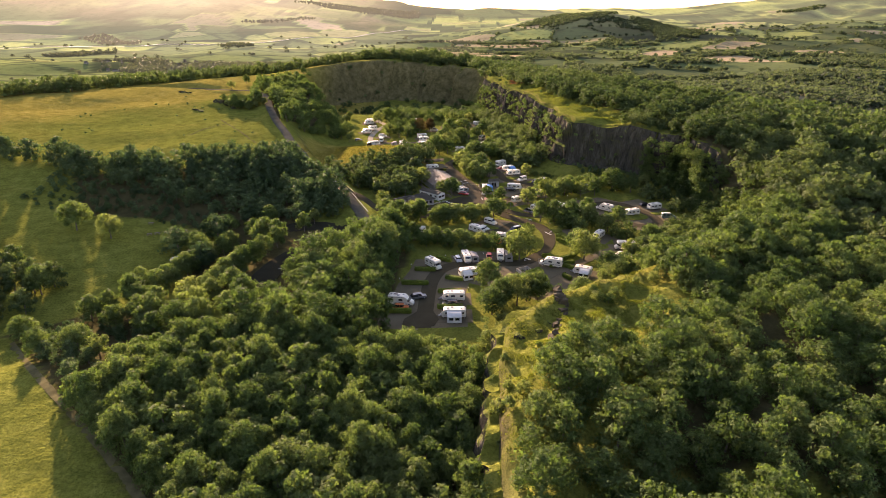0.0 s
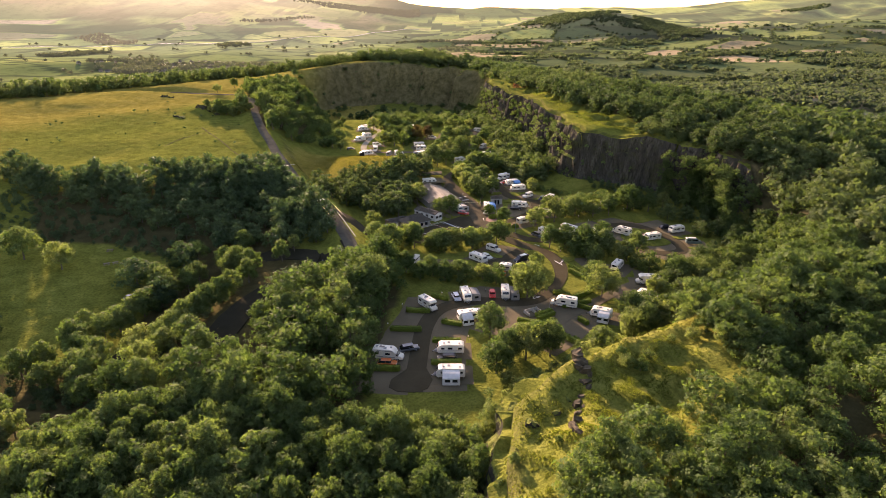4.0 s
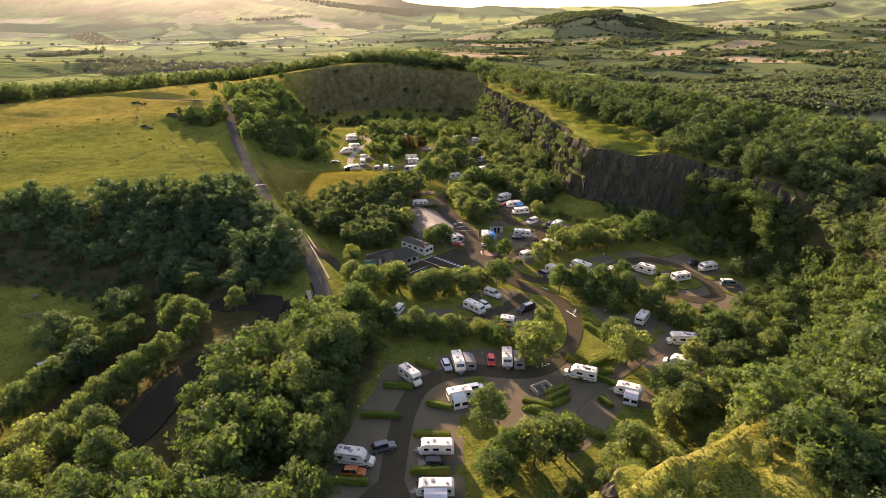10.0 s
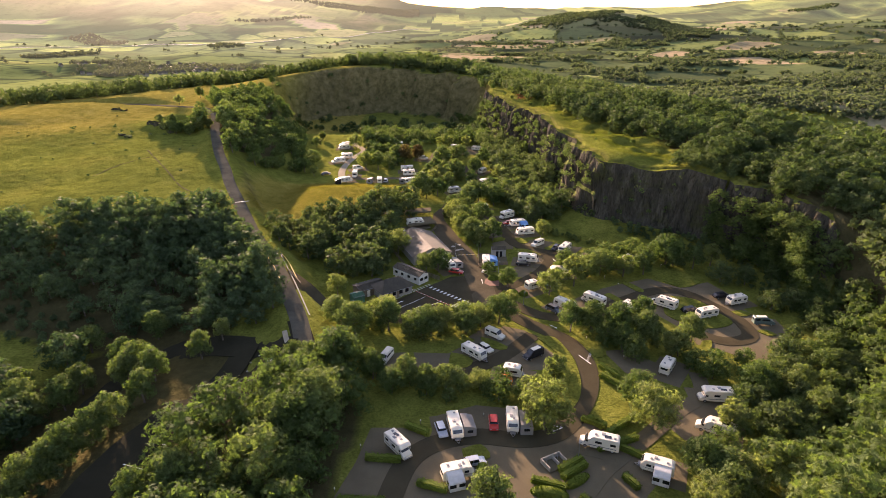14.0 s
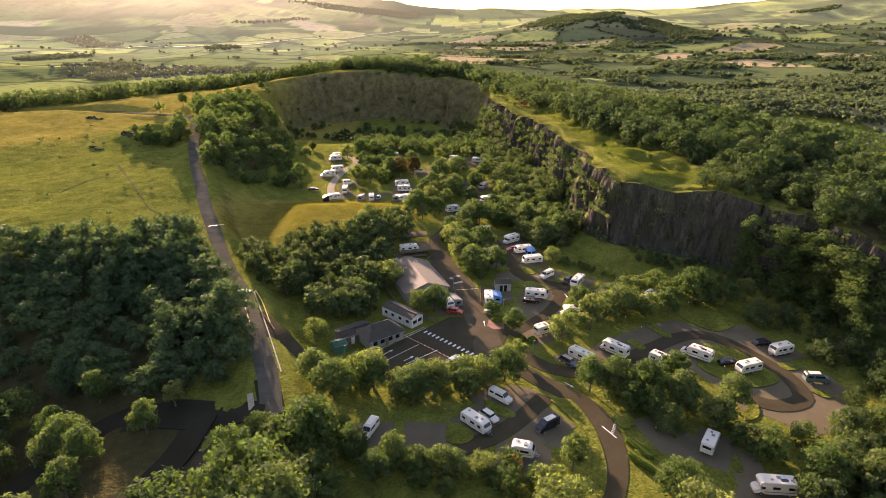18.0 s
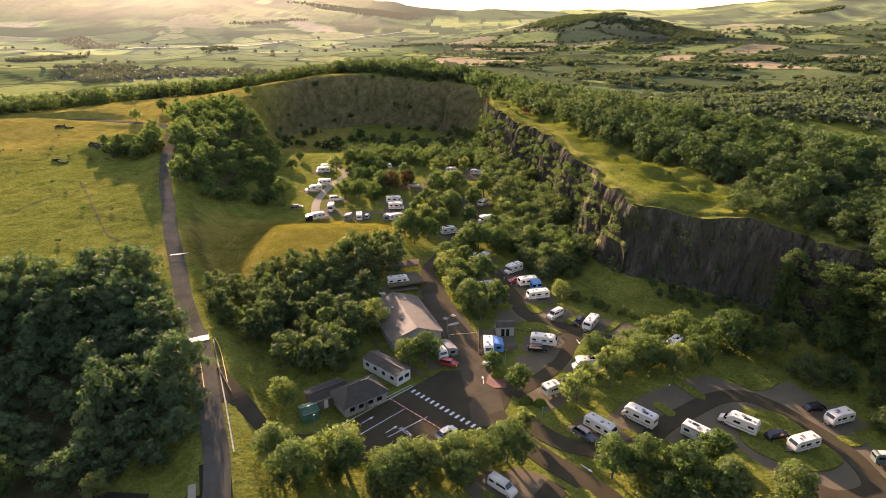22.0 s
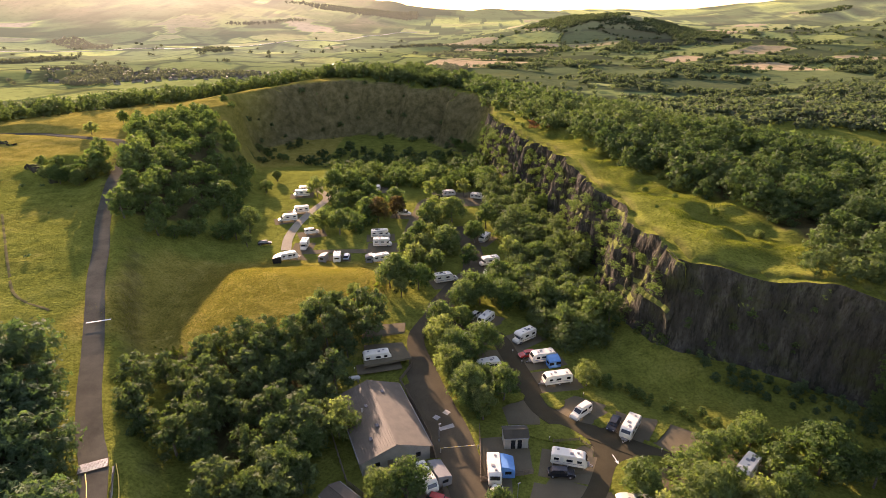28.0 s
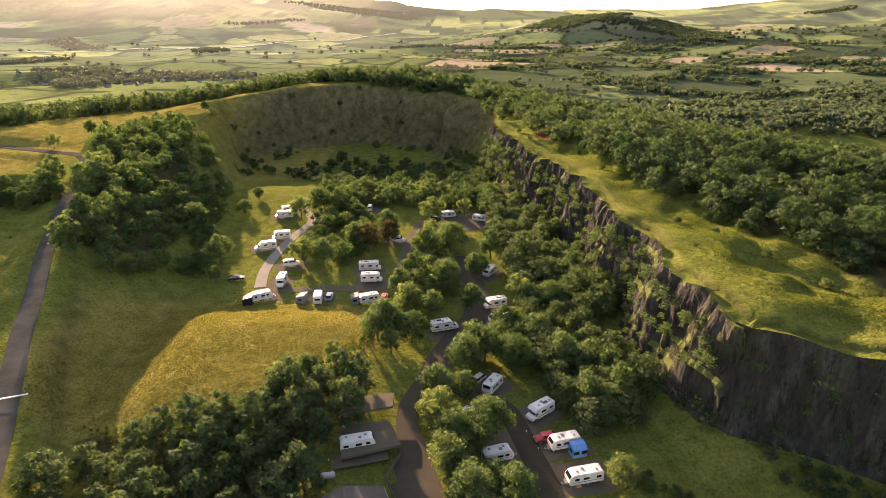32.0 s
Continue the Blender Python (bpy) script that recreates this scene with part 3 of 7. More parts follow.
def slab(name, corners, z, mat, label, category="pitch", thick=0.2, group=""):
    bm = bmesh.new()
    vs = [bm.verts.new((x, y, z)) for x, y in corners]
    f = bm.faces.new(vs)
    if f.normal.z < 0:
        f.normal_flip()
    r = bmesh.ops.extrude_face_region(bm, geom=[f])
    for v in r["geom"]:
        if isinstance(v, bmesh.types.BMVert):
            v.co.z -= thick
    bmesh.ops.recalc_face_normals(bm, faces=bm.faces)
    ob = part(name, bm, mat)
    return tagged(ob, label, category, group, "structure")


slab("car_park", [(-15, 219), (-5, 216), (9, 219), (19, 227), (24, 238), (20, 246), (8, 245), (2, 239), (-8, 229), (-14, 226)], 0.05, M_TARMAC, "dark tarmac car park with white markings", "car park")
slab("forecourt", [(7.4, 258), (14, 258), (12, 264), (6, 282), (1.6, 281.6)], 0.045, M_DRIVE, "worn tarmac forecourt beside the long building", "forecourt")
slab("paved_yard", [(16.9, 252.4), (26.2, 254.2), (26.4, 264.2), (17.2, 263.2)], 0.075, M_PAD, "grey paved yard round a caravan and a hut", "yard")
slab("hardstanding", [(-17, 131), (-6, 130), (-5.2, 150), (-4.6, 160), (-1.5, 168), (-5, 173), (-9, 168), (-12, 158), (-15, 148)], 0.006, M_PAD, "worn grey tarmac hardstanding beside the loop lane", "hardstanding")
slab("hardstanding", [(-3, 131), (6.6, 131.5), (6.8, 151), (5, 157), (1, 163), (-1.5, 158), (-2.6, 148)], 0.009, M_PAD, "worn grey tarmac hardstanding inside the loop", "hardstanding")
# tarmac aprons with kerbed grass between them
slab("apron", [(-14.0, 146.7), (-13.1, 156.2), (-10.1, 166.0), (-8.4, 175.5), (-1.3, 175.5), (3.0, 172.5), (4.5, 179.2), (12.3, 182.5), (23.2, 180.8), (22.5, 173.5), (26.8, 173.5), (31.0, 176.5), (34.2, 177.0), (39.9, 172.5), (41.8, 168.7), (43.9, 162.5), (39.9, 158.5), (33.4, 149.8), (29.3, 154.2), (22.0, 153.9), (15.8, 153.9), (11.7, 155.5), (8.1, 157.7), (6.9, 151.2), (6.6, 146.7)], 0.012, M_PAD, "broad worn tarmac apron of the lower loop", "apron")
slab("apron", [(42.6, 229.8), (51.9, 236.9), (59.2, 240.4), (67.3, 243.7), (74.7, 237.3), (84.2, 241.1), (87.0, 233.6), (87.0, 223.8), (89.0, 216.3), (89.8, 207.8), (83.6, 198.9), (77.0, 198.5), (70.8, 204.4), (67.0, 206.1), (67.2, 211.5), (63.2, 219.5), (59.8, 224.4), (51.1, 225.0), (42.1, 225.0)], 0.015, M_PAD, "broad worn tarmac apron of the upper loop", "apron")
slab("apron", [(-11.2, 201.7), (-3.2, 202.6), (7.2, 202.0), (10.8, 205.4), (16.0, 210.7), (21.2, 215.0), (26.1, 212.8), (28.0, 210.0), (22.4, 202.9), (17.1, 197.2), (13.3, 195.2), (-11.4, 195.3)], 0.018, M_PAD, "worn tarmac apron of the middle pitches", "apron")
slab("apron", [(19.2, 197.2), (22.3, 201.7), (27.3, 207.6), (30.9, 201.7), (29.6, 195.2), (21.4, 195.2)], 0.021, M_PAD, "worn tarmac apron beside the middle lane", "apron")
slab("apron", [(43.5, 203.1), (48.2, 203.8), (54.6, 198.0), (49.7, 191.4), (46.3, 194.0)], 0.024, M_PAD, "worn tarmac pitch below a clump of trees", "apron")
slab("apron", [(49.0, 176.4), (55.5, 180.7), (60.5, 185.2), (64.5, 180.7), (59.7, 172.4), (51.8, 170.5)], 0.027, M_PAD, "worn tarmac pitches at the foot of the bank", "apron")
slab("lane_end", [(-10.2, 132.8), (-9.9, 135.6), (-7.8, 138.2), (-5.5, 141.3), (-2.3, 140.0), (-0.8, 135.5), (-1.9, 132.2), (-4.6, 130.9), (-8.3, 131.2)], 0.118, M_TARMAC, "dark rounded end of the loop lane", "lane")
ribbon("lane_mid", [(8.4, 193.5), (10.9, 195.2), (16.4, 198.3), (21.0, 202.3), (25.3, 207.3), (28.1, 210.7)], 4.0, 0.085, M_TARMAC, "dark tarmac lane to the middle pitches", "lane")
slab("apron", [(37.6, 264.1), (41.7, 265.2), (45.9, 262.8), (56.6, 256.0), (54.8, 254.7), (52.0, 257.1), (49.3, 258.6), (45.5, 258.2), (41.8, 256.6), (39.9, 253.5), (37.5, 248.5), (35.1, 248.5), (36.9, 254.1), (38.2, 260.2)], 0.030, M_TARMAC, "worn tarmac junction of two lanes", "apron")
PADS = [[(26.0, 248.5), (29.2, 253.4), (35.2, 251.0), (34.5, 248.5)], [(50.4, 262.1), (54.8, 266.7), (61.6, 263.4), (56.6, 257.6)], [(41.9, 266.2), (45.5, 269.8), (52.8, 268.3), (49.2, 262.5)], [(45.8, 253.5), (51.7, 256.9), (55.2, 254.7), (51.2, 251.1), (47.8, 249.5)], [(28.9, 254.1), (29.7, 256.9), (36.5, 261.3), (38.2, 260.2), (36.4, 254.1)], [(18.3, 294.2), (26, 294.8), (26.5, 288.9), (19.8, 286.8)], [(21.7, 283.4), (26.6, 284.9), (27.4, 279.3), (22, 277.1)], [(22.4, 272.6), (27.6, 276.3), (29.6, 270), (29.4, 267.3), (23.2, 267.3)], [(27, 295.4), (32, 293.6), (35.4, 287.4), (29, 286.3)], [(29, 284.9), (38.9, 287), (39.4, 278.7), (30, 277.4)], [(31.5, 272.4), (38, 276.6), (43.9, 273.4), (38.7, 266.3)], [(42, 265), (45.9, 270.6), (52.9, 268.7), (47, 261)], [(49.8, 262), (54.6, 267.6), (60.2, 264), (54, 258)], [(16, 310.2), (23.8, 313), (25.6, 307.7), (20.5, 303)], [(25, 300.8), (30.8, 303.6), (33.4, 299.4), (26, 295.8)], [(-9.7, 300.2), (1, 302), (1, 297.6), (-8.9, 294.7)], [(-8.3, 293.2), (0.6, 294.6), (3.2, 288), (-7.1, 284.3)], [(24, 246), (31, 244), (33, 250), (26, 252)]]
for i, corners in enumerate(PADS):
    slab("hardstanding", corners, max(max(hz(*c) for c in corners), 0) + 0.0525 + 0.003 * (i % 6), M_PAD, "worn pale tarmac pitch beside the lane", "hardstanding", 0.5)
TURF = [[(39.8, 253.2), (41.8, 256.5), (45.5, 258.1), (49.3, 258.4), (51.6, 256.9), (45.8, 253.5), (47.6, 249.7), (39.1, 248.5)], [(26.9, 266.2), (33.3, 267.1), (38.0, 261.6), (31.4, 262.1), (26.4, 264.1)], [(30.8, 277.0), (33.3, 277.7), (35.7, 274.4), (33.9, 272.0), (32.0, 272.9)], [(22.4, 277.0), (27.1, 277.4), (27.1, 275.2), (23.5, 273.9)], [(40.1, 268.3), (44.3, 271.1), (45.0, 269.8), (41.7, 266.2), (40.4, 266.7)], [(49.4, 263.0), (53.3, 268.0), (54.8, 267.1), (50.3, 262.1)], [(68.4, 246.4), (75.5, 248.0), (82.2, 241.9), (74.8, 237.6)], [(69.7, 232.0), (76.1, 229.5), (78.8, 222.5), (80.3, 216.3), (72.2, 213.9), (64.7, 221.4)], [(58.4, 240.4), (60.3, 241.0), (63.5, 235.4), (61.6, 234.6)], [(51.3, 232.6), (53.1, 233.6), (55.2, 229.8), (53.4, 228.8)], [(82.8, 222.5), (85.7, 223.4), (87.4, 221.0), (84.1, 220.0)], [(84.6, 212.4), (86.9, 213.0), (88.7, 210.5), (86.2, 210.0)], [(83.1, 203.6), (85.5, 203.6), (85.6, 201.8), (82.5, 201.8)], [(68.8, 207.4), (71.2, 207.8), (69.2, 203.6), (66.1, 202.8)], [(-3.2, 202.6), (-1.5, 202.6), (-1.0, 198.3), (-2.6, 197.6)], [(7.4, 202.3), (10.2, 201.4), (12.5, 198.8), (10.9, 196.1), (7.1, 196.6)], [(14.8, 209.3), (16.8, 208.6), (21.1, 204.8), (19.4, 203.4), (15.7, 206.0)], [(9.0, 169.4), (12.6, 170.6), (14.1, 167.3), (10.0, 166.2)], [(28.7, 209.3), (33.0, 209.3), (35.6, 200.9), (35.7, 191.4), (33.7, 184.1), (30.5, 180.7), (33.0, 190.1), (32.7, 200.9)], [(38.5, 215.9), (39.7, 210.1), (44.3, 203.1), (41.3, 200.2), (38.6, 208.5)]]
for corners in TURF:
    slab("grass_verge", [tuple(p) for p in spline(corners + corners[:1], 1.2)[:-1, :2]], 0.20, M_GROUND, "kerbed strip of bright green grass between pitches", "grass verge", 0.3)
slab("old_yard", [(-42, 200), (-33, 200), (-30, 180), (-34, 160), (-48, 148), (-58, 155), (-50, 178)], 0.03 + 0.9, M_TARMAC, "shaded dark tarmac yard among trees", "yard", 1.2)
slab("yard_north", [(8, 405), (28, 408), (30, 428), (5, 428)], 0.04, M_PAD, "grey tarmac yard under the trees", "yard")

# ---- trees ----
def ico(sub):
    bm = bmesh.new()
    bmesh.ops.create_icosphere(bm, subdivisions=sub, radius=1)
    v = np.array([p.co[:] for p in bm.verts])
    f = np.array([[q.index for q in p.verts] for p in bm.faces])
    bm.free()
    return v, f


ICO1, ICO2 = ico(1), ico(2)


def crown_arrays(rs, lobes, leaves, size, spread, low, squash=0.8, core=ICO1):
    """A crown of unit height: lumpy cores and many small leaf sprays, as quads (core triangles doubled up as quads are avoided: both lists)."""
    C = []
    for i in range(lobes):
        a, h = i * 2.4 + rs.uniform(-0.4, 0.4), (i + rs.uniform(0.2, 0.8)) / lobes
        bulge = math.sqrt(max(0.0, 1 - (1.7 * (h - 0.38)) ** 2)) if h > 0.38 else 0.78 + 0.22 * h / 0.38
        r = spread * 0.68 * bulge * rs.uniform(0.7, 1.12)
        C.append((r * math.cos(a), r * math.sin(a), low + 0.12 + (0.72 - low) * h, rs.uniform(0.26, 0.42) * spread))
    C.append((0, 0, (0.9 + low) / 2, 0.72 * spread))
    tv, tf, off = [], [], 0
    for x, y, z, r in C:
        v = core[0] * r * 0.5
        v = v * (1 + 0.22 * np.sin(core[0][:, :1] * 7 + x * 9) * np.cos(core[0][:, 1:2] * 6 + z * 9))
        tv.append(v * (1, 1, squash) + (x, y, z))
        tf.append(core[1] + off)
        off += len(v)
    w = np.array([c[3] ** 2 for c in C])
    pick = rs.choice(len(C), leaves, p=w / w.sum())
    cc = np.array(C)[pick]
    d = rs.normal(size=(leaves, 3))
    d[:, 2] += 0.35
    d += (cc[:, :3] - (0, 0, 0.45)) * 2.4
    d /= np.linalg.norm(d, axis=1)[:, None]
    p = cc[:, :3] + d * cc[:, 3:] * (1, 1, squash) * rs.uniform(0.42, 1.25, (leaves, 1))
    nrm = d + rs.normal(scale=0.42, size=(leaves, 3))
    nrm /= np.linalg.norm(nrm, axis=1)[:, None]
    t1 = np.cross(nrm, rs.normal(size=(leaves, 3)))
    t1 /= np.linalg.norm(t1, axis=1)[:, None]
    t2 = np.cross(nrm, t1)
    s = (size * rs.uniform(0.55, 1.35, (leaves, 1)))
    t1, t2 = t1 * s, t2 * s * 0.75
    lift = nrm * s * 0.35
    q = np.stack([p - t1 - t2 * 0.6, p + t1 - t2 * 0.6 - lift, p + t2 * 1.3 + lift * 0.4], 1).reshape(-1, 3)
    qf = np.arange(leaves * 3).reshape(-1, 3)
    return np.concatenate(tv), np.concatenate(tf), q, qf


def trunk_arrays(rs, top, radius, spread, limbs=5):
    """A tapered trunk with limbs that fork from it, as quads."""
    V, F = [], []

    def tube(points, radii, k=6):
        base = len(V)
        for (p, r) in zip(points, radii):
            for i in range(k):
                V.append((p[0] + r * math.cos(i * 6.283 / k), p[1] + r * math.sin(i * 6.283 / k), p[2]))
        for j in range(len(points) - 1):
            for i in range(k):
                F.append((base + j * k + i, base + j * k + (i + 1) % k, base + (j + 1) * k + (i + 1) % k, base + (j + 1) * k + i))

    lean = rs.uniform(-0.03, 0.03, 2)
    tube([(0, 0, -0.06), (0, 0, 0.02), (lean[0], lean[1], top * 0.5), (lean[0] * 2, lean[1] * 2, top)], [radius * 1.6, radius * 1.1, radius * 0.8, radius * 0.35])
    for i in range(limbs):
        a, z = i * 6.283 / limbs + rs.uniform(-0.5, 0.5), top * rs.uniform(0.45, 0.8)
        r = spread * rs.uniform(0.5, 0.8)
        tube([(0, 0, z), (r * 0.5 * math.cos(a), r * 0.5 * math.sin(a), z + 0.10), (r * math.cos(a), r * math.sin(a), z + 0.2)], [radius * 0.5, radius * 0.35, radius * 0.12], 5)
    return np.array(V), np.array(F)


def tri_quads(f):
    return np.concatenate([f, f[:, 2:3]], 1)


def crown_mesh(name, arr, mat):
    tv, tf, q, qf = arr
    me = bpy.data.meshes.new(name)
    v = np.concatenate([tv, q])
    nl = tf.size + qf.size
    me.vertices.add(len(v))
    me.vertices.foreach_set("co", v.astype(np.float32).ravel())
    me.loops.add(nl)
    me.loops.foreach_set("vertex_index", np.concatenate([tf.ravel(), (qf + len(tv)).ravel()]).astype(np.int32))
    me.polygons.add(len(tf) + len(qf))
    me.polygons.foreach_set("loop_start", np.concatenate([np.arange(len(tf)) * 3, tf.size + np.arange(len(qf)) * 3]).astype(np.int32))
    me.polygons.foreach_set("loop_total", np.concatenate([np.full(len(tf), 3), np.full(len(qf), 3)]).astype(np.int32))
    me.materials.append(mat)
    me.update(calc_edges=True)
    return me


def tree_proto(name, label, seed, mat=M_LEAF, lobes=19, leaves=2400, size=0.032, spread=0.44, low=0.16, group="trees of the site", category="tree"):
    rs = np.random.RandomState(seed)
    root = tagged(new(name), label, category, group)
    cr = new("crown", crown_mesh("crown", crown_arrays(rs, lobes, leaves, size, spread, low, core=ICO1), mat))
    cr.parent = root
    tv, tf = trunk_arrays(rs, 0.62, 0.022, spread)
    tr = new("trunk", mesh_from("trunk", tv, tf, [M_BARK]))
    tr.parent = root
    return root


PROTO_POS = {}


def place(proto, x, y, rot=0.0, scale=1.0, z=None, sink=0.0, tall=1.0):
    base = pose(x, y, (hz(x, y) if z is None else z) - sink, 0, 0, rot)
    if proto.name not in PROTO_POS:
        PROTO_POS[proto.name] = (scale, scale * tall)
        proto.matrix_basis = base @ Matrix.Diagonal((scale, scale, scale * tall, 1))
        return proto
    w, h = PROTO_POS[proto.name]
    return copy_thing(proto, base @ Matrix.Diagonal((scale / w, scale / w, scale * tall / h, 1)))


TREES = [tree_proto("broadleaf_tree", "rounded green broadleaf tree in full summer leaf", 11),
         tree_proto("broadleaf_tree", "rounded green broadleaf tree in full summer leaf", 12, spread=0.50, lobes=21, leaves=2600),
         tree_proto("broadleaf_tree", "tall narrow green broadleaf tree in full leaf", 13, spread=0.36, lobes=17),
         tree_proto("broadleaf_tree", "spreading green broadleaf tree with an uneven crown", 14, spread=0.54, lobes=22, low=0.2, leaves=2700)]
PALE = [tree_proto("willow_tree", "pale grey-green willow with a loose crown", 21, M_LEAF_PALE, spread=0.48, lobes=13),
        tree_proto("willow_tree", "slender pale green birch or willow tree", 22, M_LEAF_PALE, spread=0.32, lobes=12, leaves=1900)]
COPPER = tree_proto("copper_tree", "dark reddish copper-leaved tree among green ones", 31, M_LEAF_RED, spread=0.42)
BUSH = [tree_proto("bush", "low rounded green bush on the grass", 41, lobes=9, leaves=1300, size=0.055, spread=0.55, low=0.15, group="bushes", category="bush"),
        tree_proto("bush", "low yellowish-green shrub on the grass", 42, M_LEAF_PALE, lobes=8, leaves=1200, size=0.055, spread=0.6, low=0.12, group="bushes", category="bush")]

# trees that stand singly about the site: x, y, height
SITE_TREES_A = [
    (13, 153.7, 9), (16.3, 142.5, 8), (20.5, 143.4, 9), (13.3, 138.1, 8), (25, 174.7, 10), (45.8, 174.6, 10),
    (29.3, 189.2, 8), (45.3, 181.9, 8), (48.5, 209.4, 10), (54.3, 206.7, 9), (42.8, 212.6, 9), (65.3, 206, 8),
    (58.8, 200.6, 8), (-16.1, 209.6, 10), (-8.2, 212.7, 9), (0.1, 210, 8), (-17.5, 195.1, 10), (6.6, 213.1, 7),
    (11.5, 211.2, 7), (20.4, 219.3, 7), (-23.1, 193, 9), (-21.8, 170.4, 12), (-18.8, 175.4, 12), (6.2, 188.3, 6),
    (1.9, 188.3, 6), (-5.2, 186.8, 6), (-2.5, 191.4, 6), (13.4, 187.8, 5), (-9.8, 191.9, 7), (23.9, 181, 9),
]
SITE_TREES_B = [
    (53, 160, 8), (50.3, 162.4, 8), (51.6, 156.3, 8), (38.5, 146, 7), (26.4, 145, 9), (23.5, 145.7, 8),
    (48.6, 154, 8), (70.5, 184.7, 8), (60.1, 173.9, 8), (78.3, 183.7, 9), (78.4, 175.5, 9), (-21.5, 216, 8),
    (-9.3, 216, 8), (1.3, 212.8, 7), (10.5, 214.6, 6), (19.9, 216, 8), (15.1, 214.6, 6), (23.8, 224.3, 6),
    (24.4, 237.8, 6), (4.2, 248.4, 8), (0.5, 247.1, 7), (19.7, 292.6, 8), (15.7, 275.1, 8), (23, 275.1, 8),
    (18.3, 268.9, 8), (13.1, 288.8, 8), (19.4, 245.5, 5), (35.7, 232.7, 8), (43.8, 238.5, 10), (42.9, 248.5, 8),
]
SITE_TREES_C = [
    (53.3, 246.3, 8), (66.6, 246.3, 8), (60.1, 245, 7), (75.9, 253.8, 10), (89.9, 253.2, 8), (83.5, 250.8, 8),
    (98.5, 250.8, 8), (55.1, 213, 9), (37.6, 212.3, 8), (-13, 312, 6), (-17.5, 304.5, 6), (-22, 301, 6),
    (-24.2, 232.3, 6), (-20.6, 246, 7), (-16.5, 250.7, 8), (-13.9, 257.9, 8), (-9.3, 263.2, 8), (-3.5, 329.9, 9),
    (3.1, 327.1, 8), (7.9, 339.6, 8), (11.4, 357.7, 9), (1.7, 363.2, 9), (5.3, 379.8, 10), (18.5, 344.2, 8),
    (-1.6, 353.9, 8), (-8.9, 401.3, 10), (-18.8, 388.3, 9), (-27.2, 373.5, 10), (-33.6, 375.1, 9), (-31.3, 429.1, 9),
]
SITE_TREES_D = [
    (-38.5, 427.1, 10), (-44.6, 419.9, 9), (6.9, 417.9, 10), (19.1, 419.8, 9), (26.2, 379.8, 10), (13.7, 386.6, 10),
    (21.3, 364.7, 8), (15.8, 315.1, 9), (20.5, 318.5, 9), (26.4, 315, 9), (33.9, 325.9, 9), (37, 315, 9),
    (40.3, 300.5, 8), (26.2, 331.1, 8), (15.4, 304.4, 7), (9.8, 295.1, 8), (12.2, 283.5, 8), (15.8, 278.6, 8),
    (16.4, 272, 7), (9.7, 304.9, 8), (41.3, 280.2, 6), (-60.3, 375.1, 9), (-75.5, 395.5, 9), (-68.6, 445.2, 6),
    (-68.5, 425.7, 6), (-1.3, 320.8, 7), (-4.8, 325.2, 8), (39.6, 342.8, 9), (31.2, 347.6, 9), (37, 383.1, 8),
]
SITE_TREES_E = [
    (41.7, 370.5, 8), (48.7, 389.9, 8), (-94.1, 118.4, 7), (-105.3, 129.5, 7), (-95, 141.1, 8), (-87.7, 150.9, 9),
    (-77.9, 143.5, 9), (-76.3, 136.6, 9), (-64.6, 136.6, 9), (-52.1, 138.8, 10), (-57.8, 147.1, 9), (-70.8, 148.3, 8),
    (-41, 130.3, 9), (-78.4, 115.9, 7), (-86.5, 121, 7), (-131.2, 198.8, 10), (-116.8, 194.2, 9), (-132.5, 167.9, 9),
    (-80.9, 182.9, 9), (-117.2, 154.9, 9), (-158, 455, 6.5), (-152.5, 475, 7.5), (-64, 208, 7.5), (-79, 205, 7), (-63, 191, 7), (-47, 205, 6.5), (-69.4, 447, 5), (-106.9, 543.7, 6), (-111, 540, 5), (-84.4, 521.3, 5), (-89, 526, 4.5), (-120, 530, 5),
    (-57, 361, 6), (-63, 368, 7), (-128, 384, 6.5), (-133, 385, 5.5), (-123, 382, 6),
]
rt = random.Random(4)
for x, y, h in SITE_TREES_A + SITE_TREES_B + SITE_TREES_C + SITE_TREES_D + SITE_TREES_E:
    p = rt.choice(TREES if rt.random() < 0.72 else PALE)
    place(p, x, y, rt.uniform(0, 360), h * 1.12, sink=0.1, tall=rt.uniform(0.9, 1.05))
place(COPPER, -14.5, 386, 20, 11)
place(COPPER, -8, 392, 140, 9.5)


def wood_points(poly, gap, seed, keep=1.0, avoid=()):
    """Scattered places in a region, no two nearer than the gap."""
    rs = np.random.RandomState(seed)
    poly = np.array(poly, float)
    lo, hi = poly.min(0), poly.max(0)
    n = int((hi[0] - lo[0]) * (hi[1] - lo[1]) / gap ** 2 * 3)
    c = rs.uniform(lo, hi, (n, 2))
    c = c[inside(c[:, 0], c[:, 1], poly)]
    for line, r in avoid:
        if len(c):
            c = c[seg_dist(c[:, 0], c[:, 1], line)[0] > r]
    grid, out = {}, []
    for p in c:
        k = (int(p[0] // gap), int(p[1] // gap))
        if all(math.hypot(p[0] - q[0], p[1] - q[1]) >= gap for i in (-1, 0, 1) for j in (-1, 0, 1) for q in grid.get((k[0] + i, k[1] + j), ())):
            grid.setdefault(k, []).append(p)
            out.append(p)
    return np.array(out)


def templates(n, seed, lobes, leaves, size, core, spread=(0.34, 0.46), low=0.2):
    rs = np.random.RandomState(seed)
    return [crown_arrays(rs, lobes, leaves, size, rs.uniform(*spread), low, core=core) for _ in range(n)]


NEAR_T = templates(8, 51, 16, 1250, 0.038, ICO1, (0.42, 0.56), 0.06)
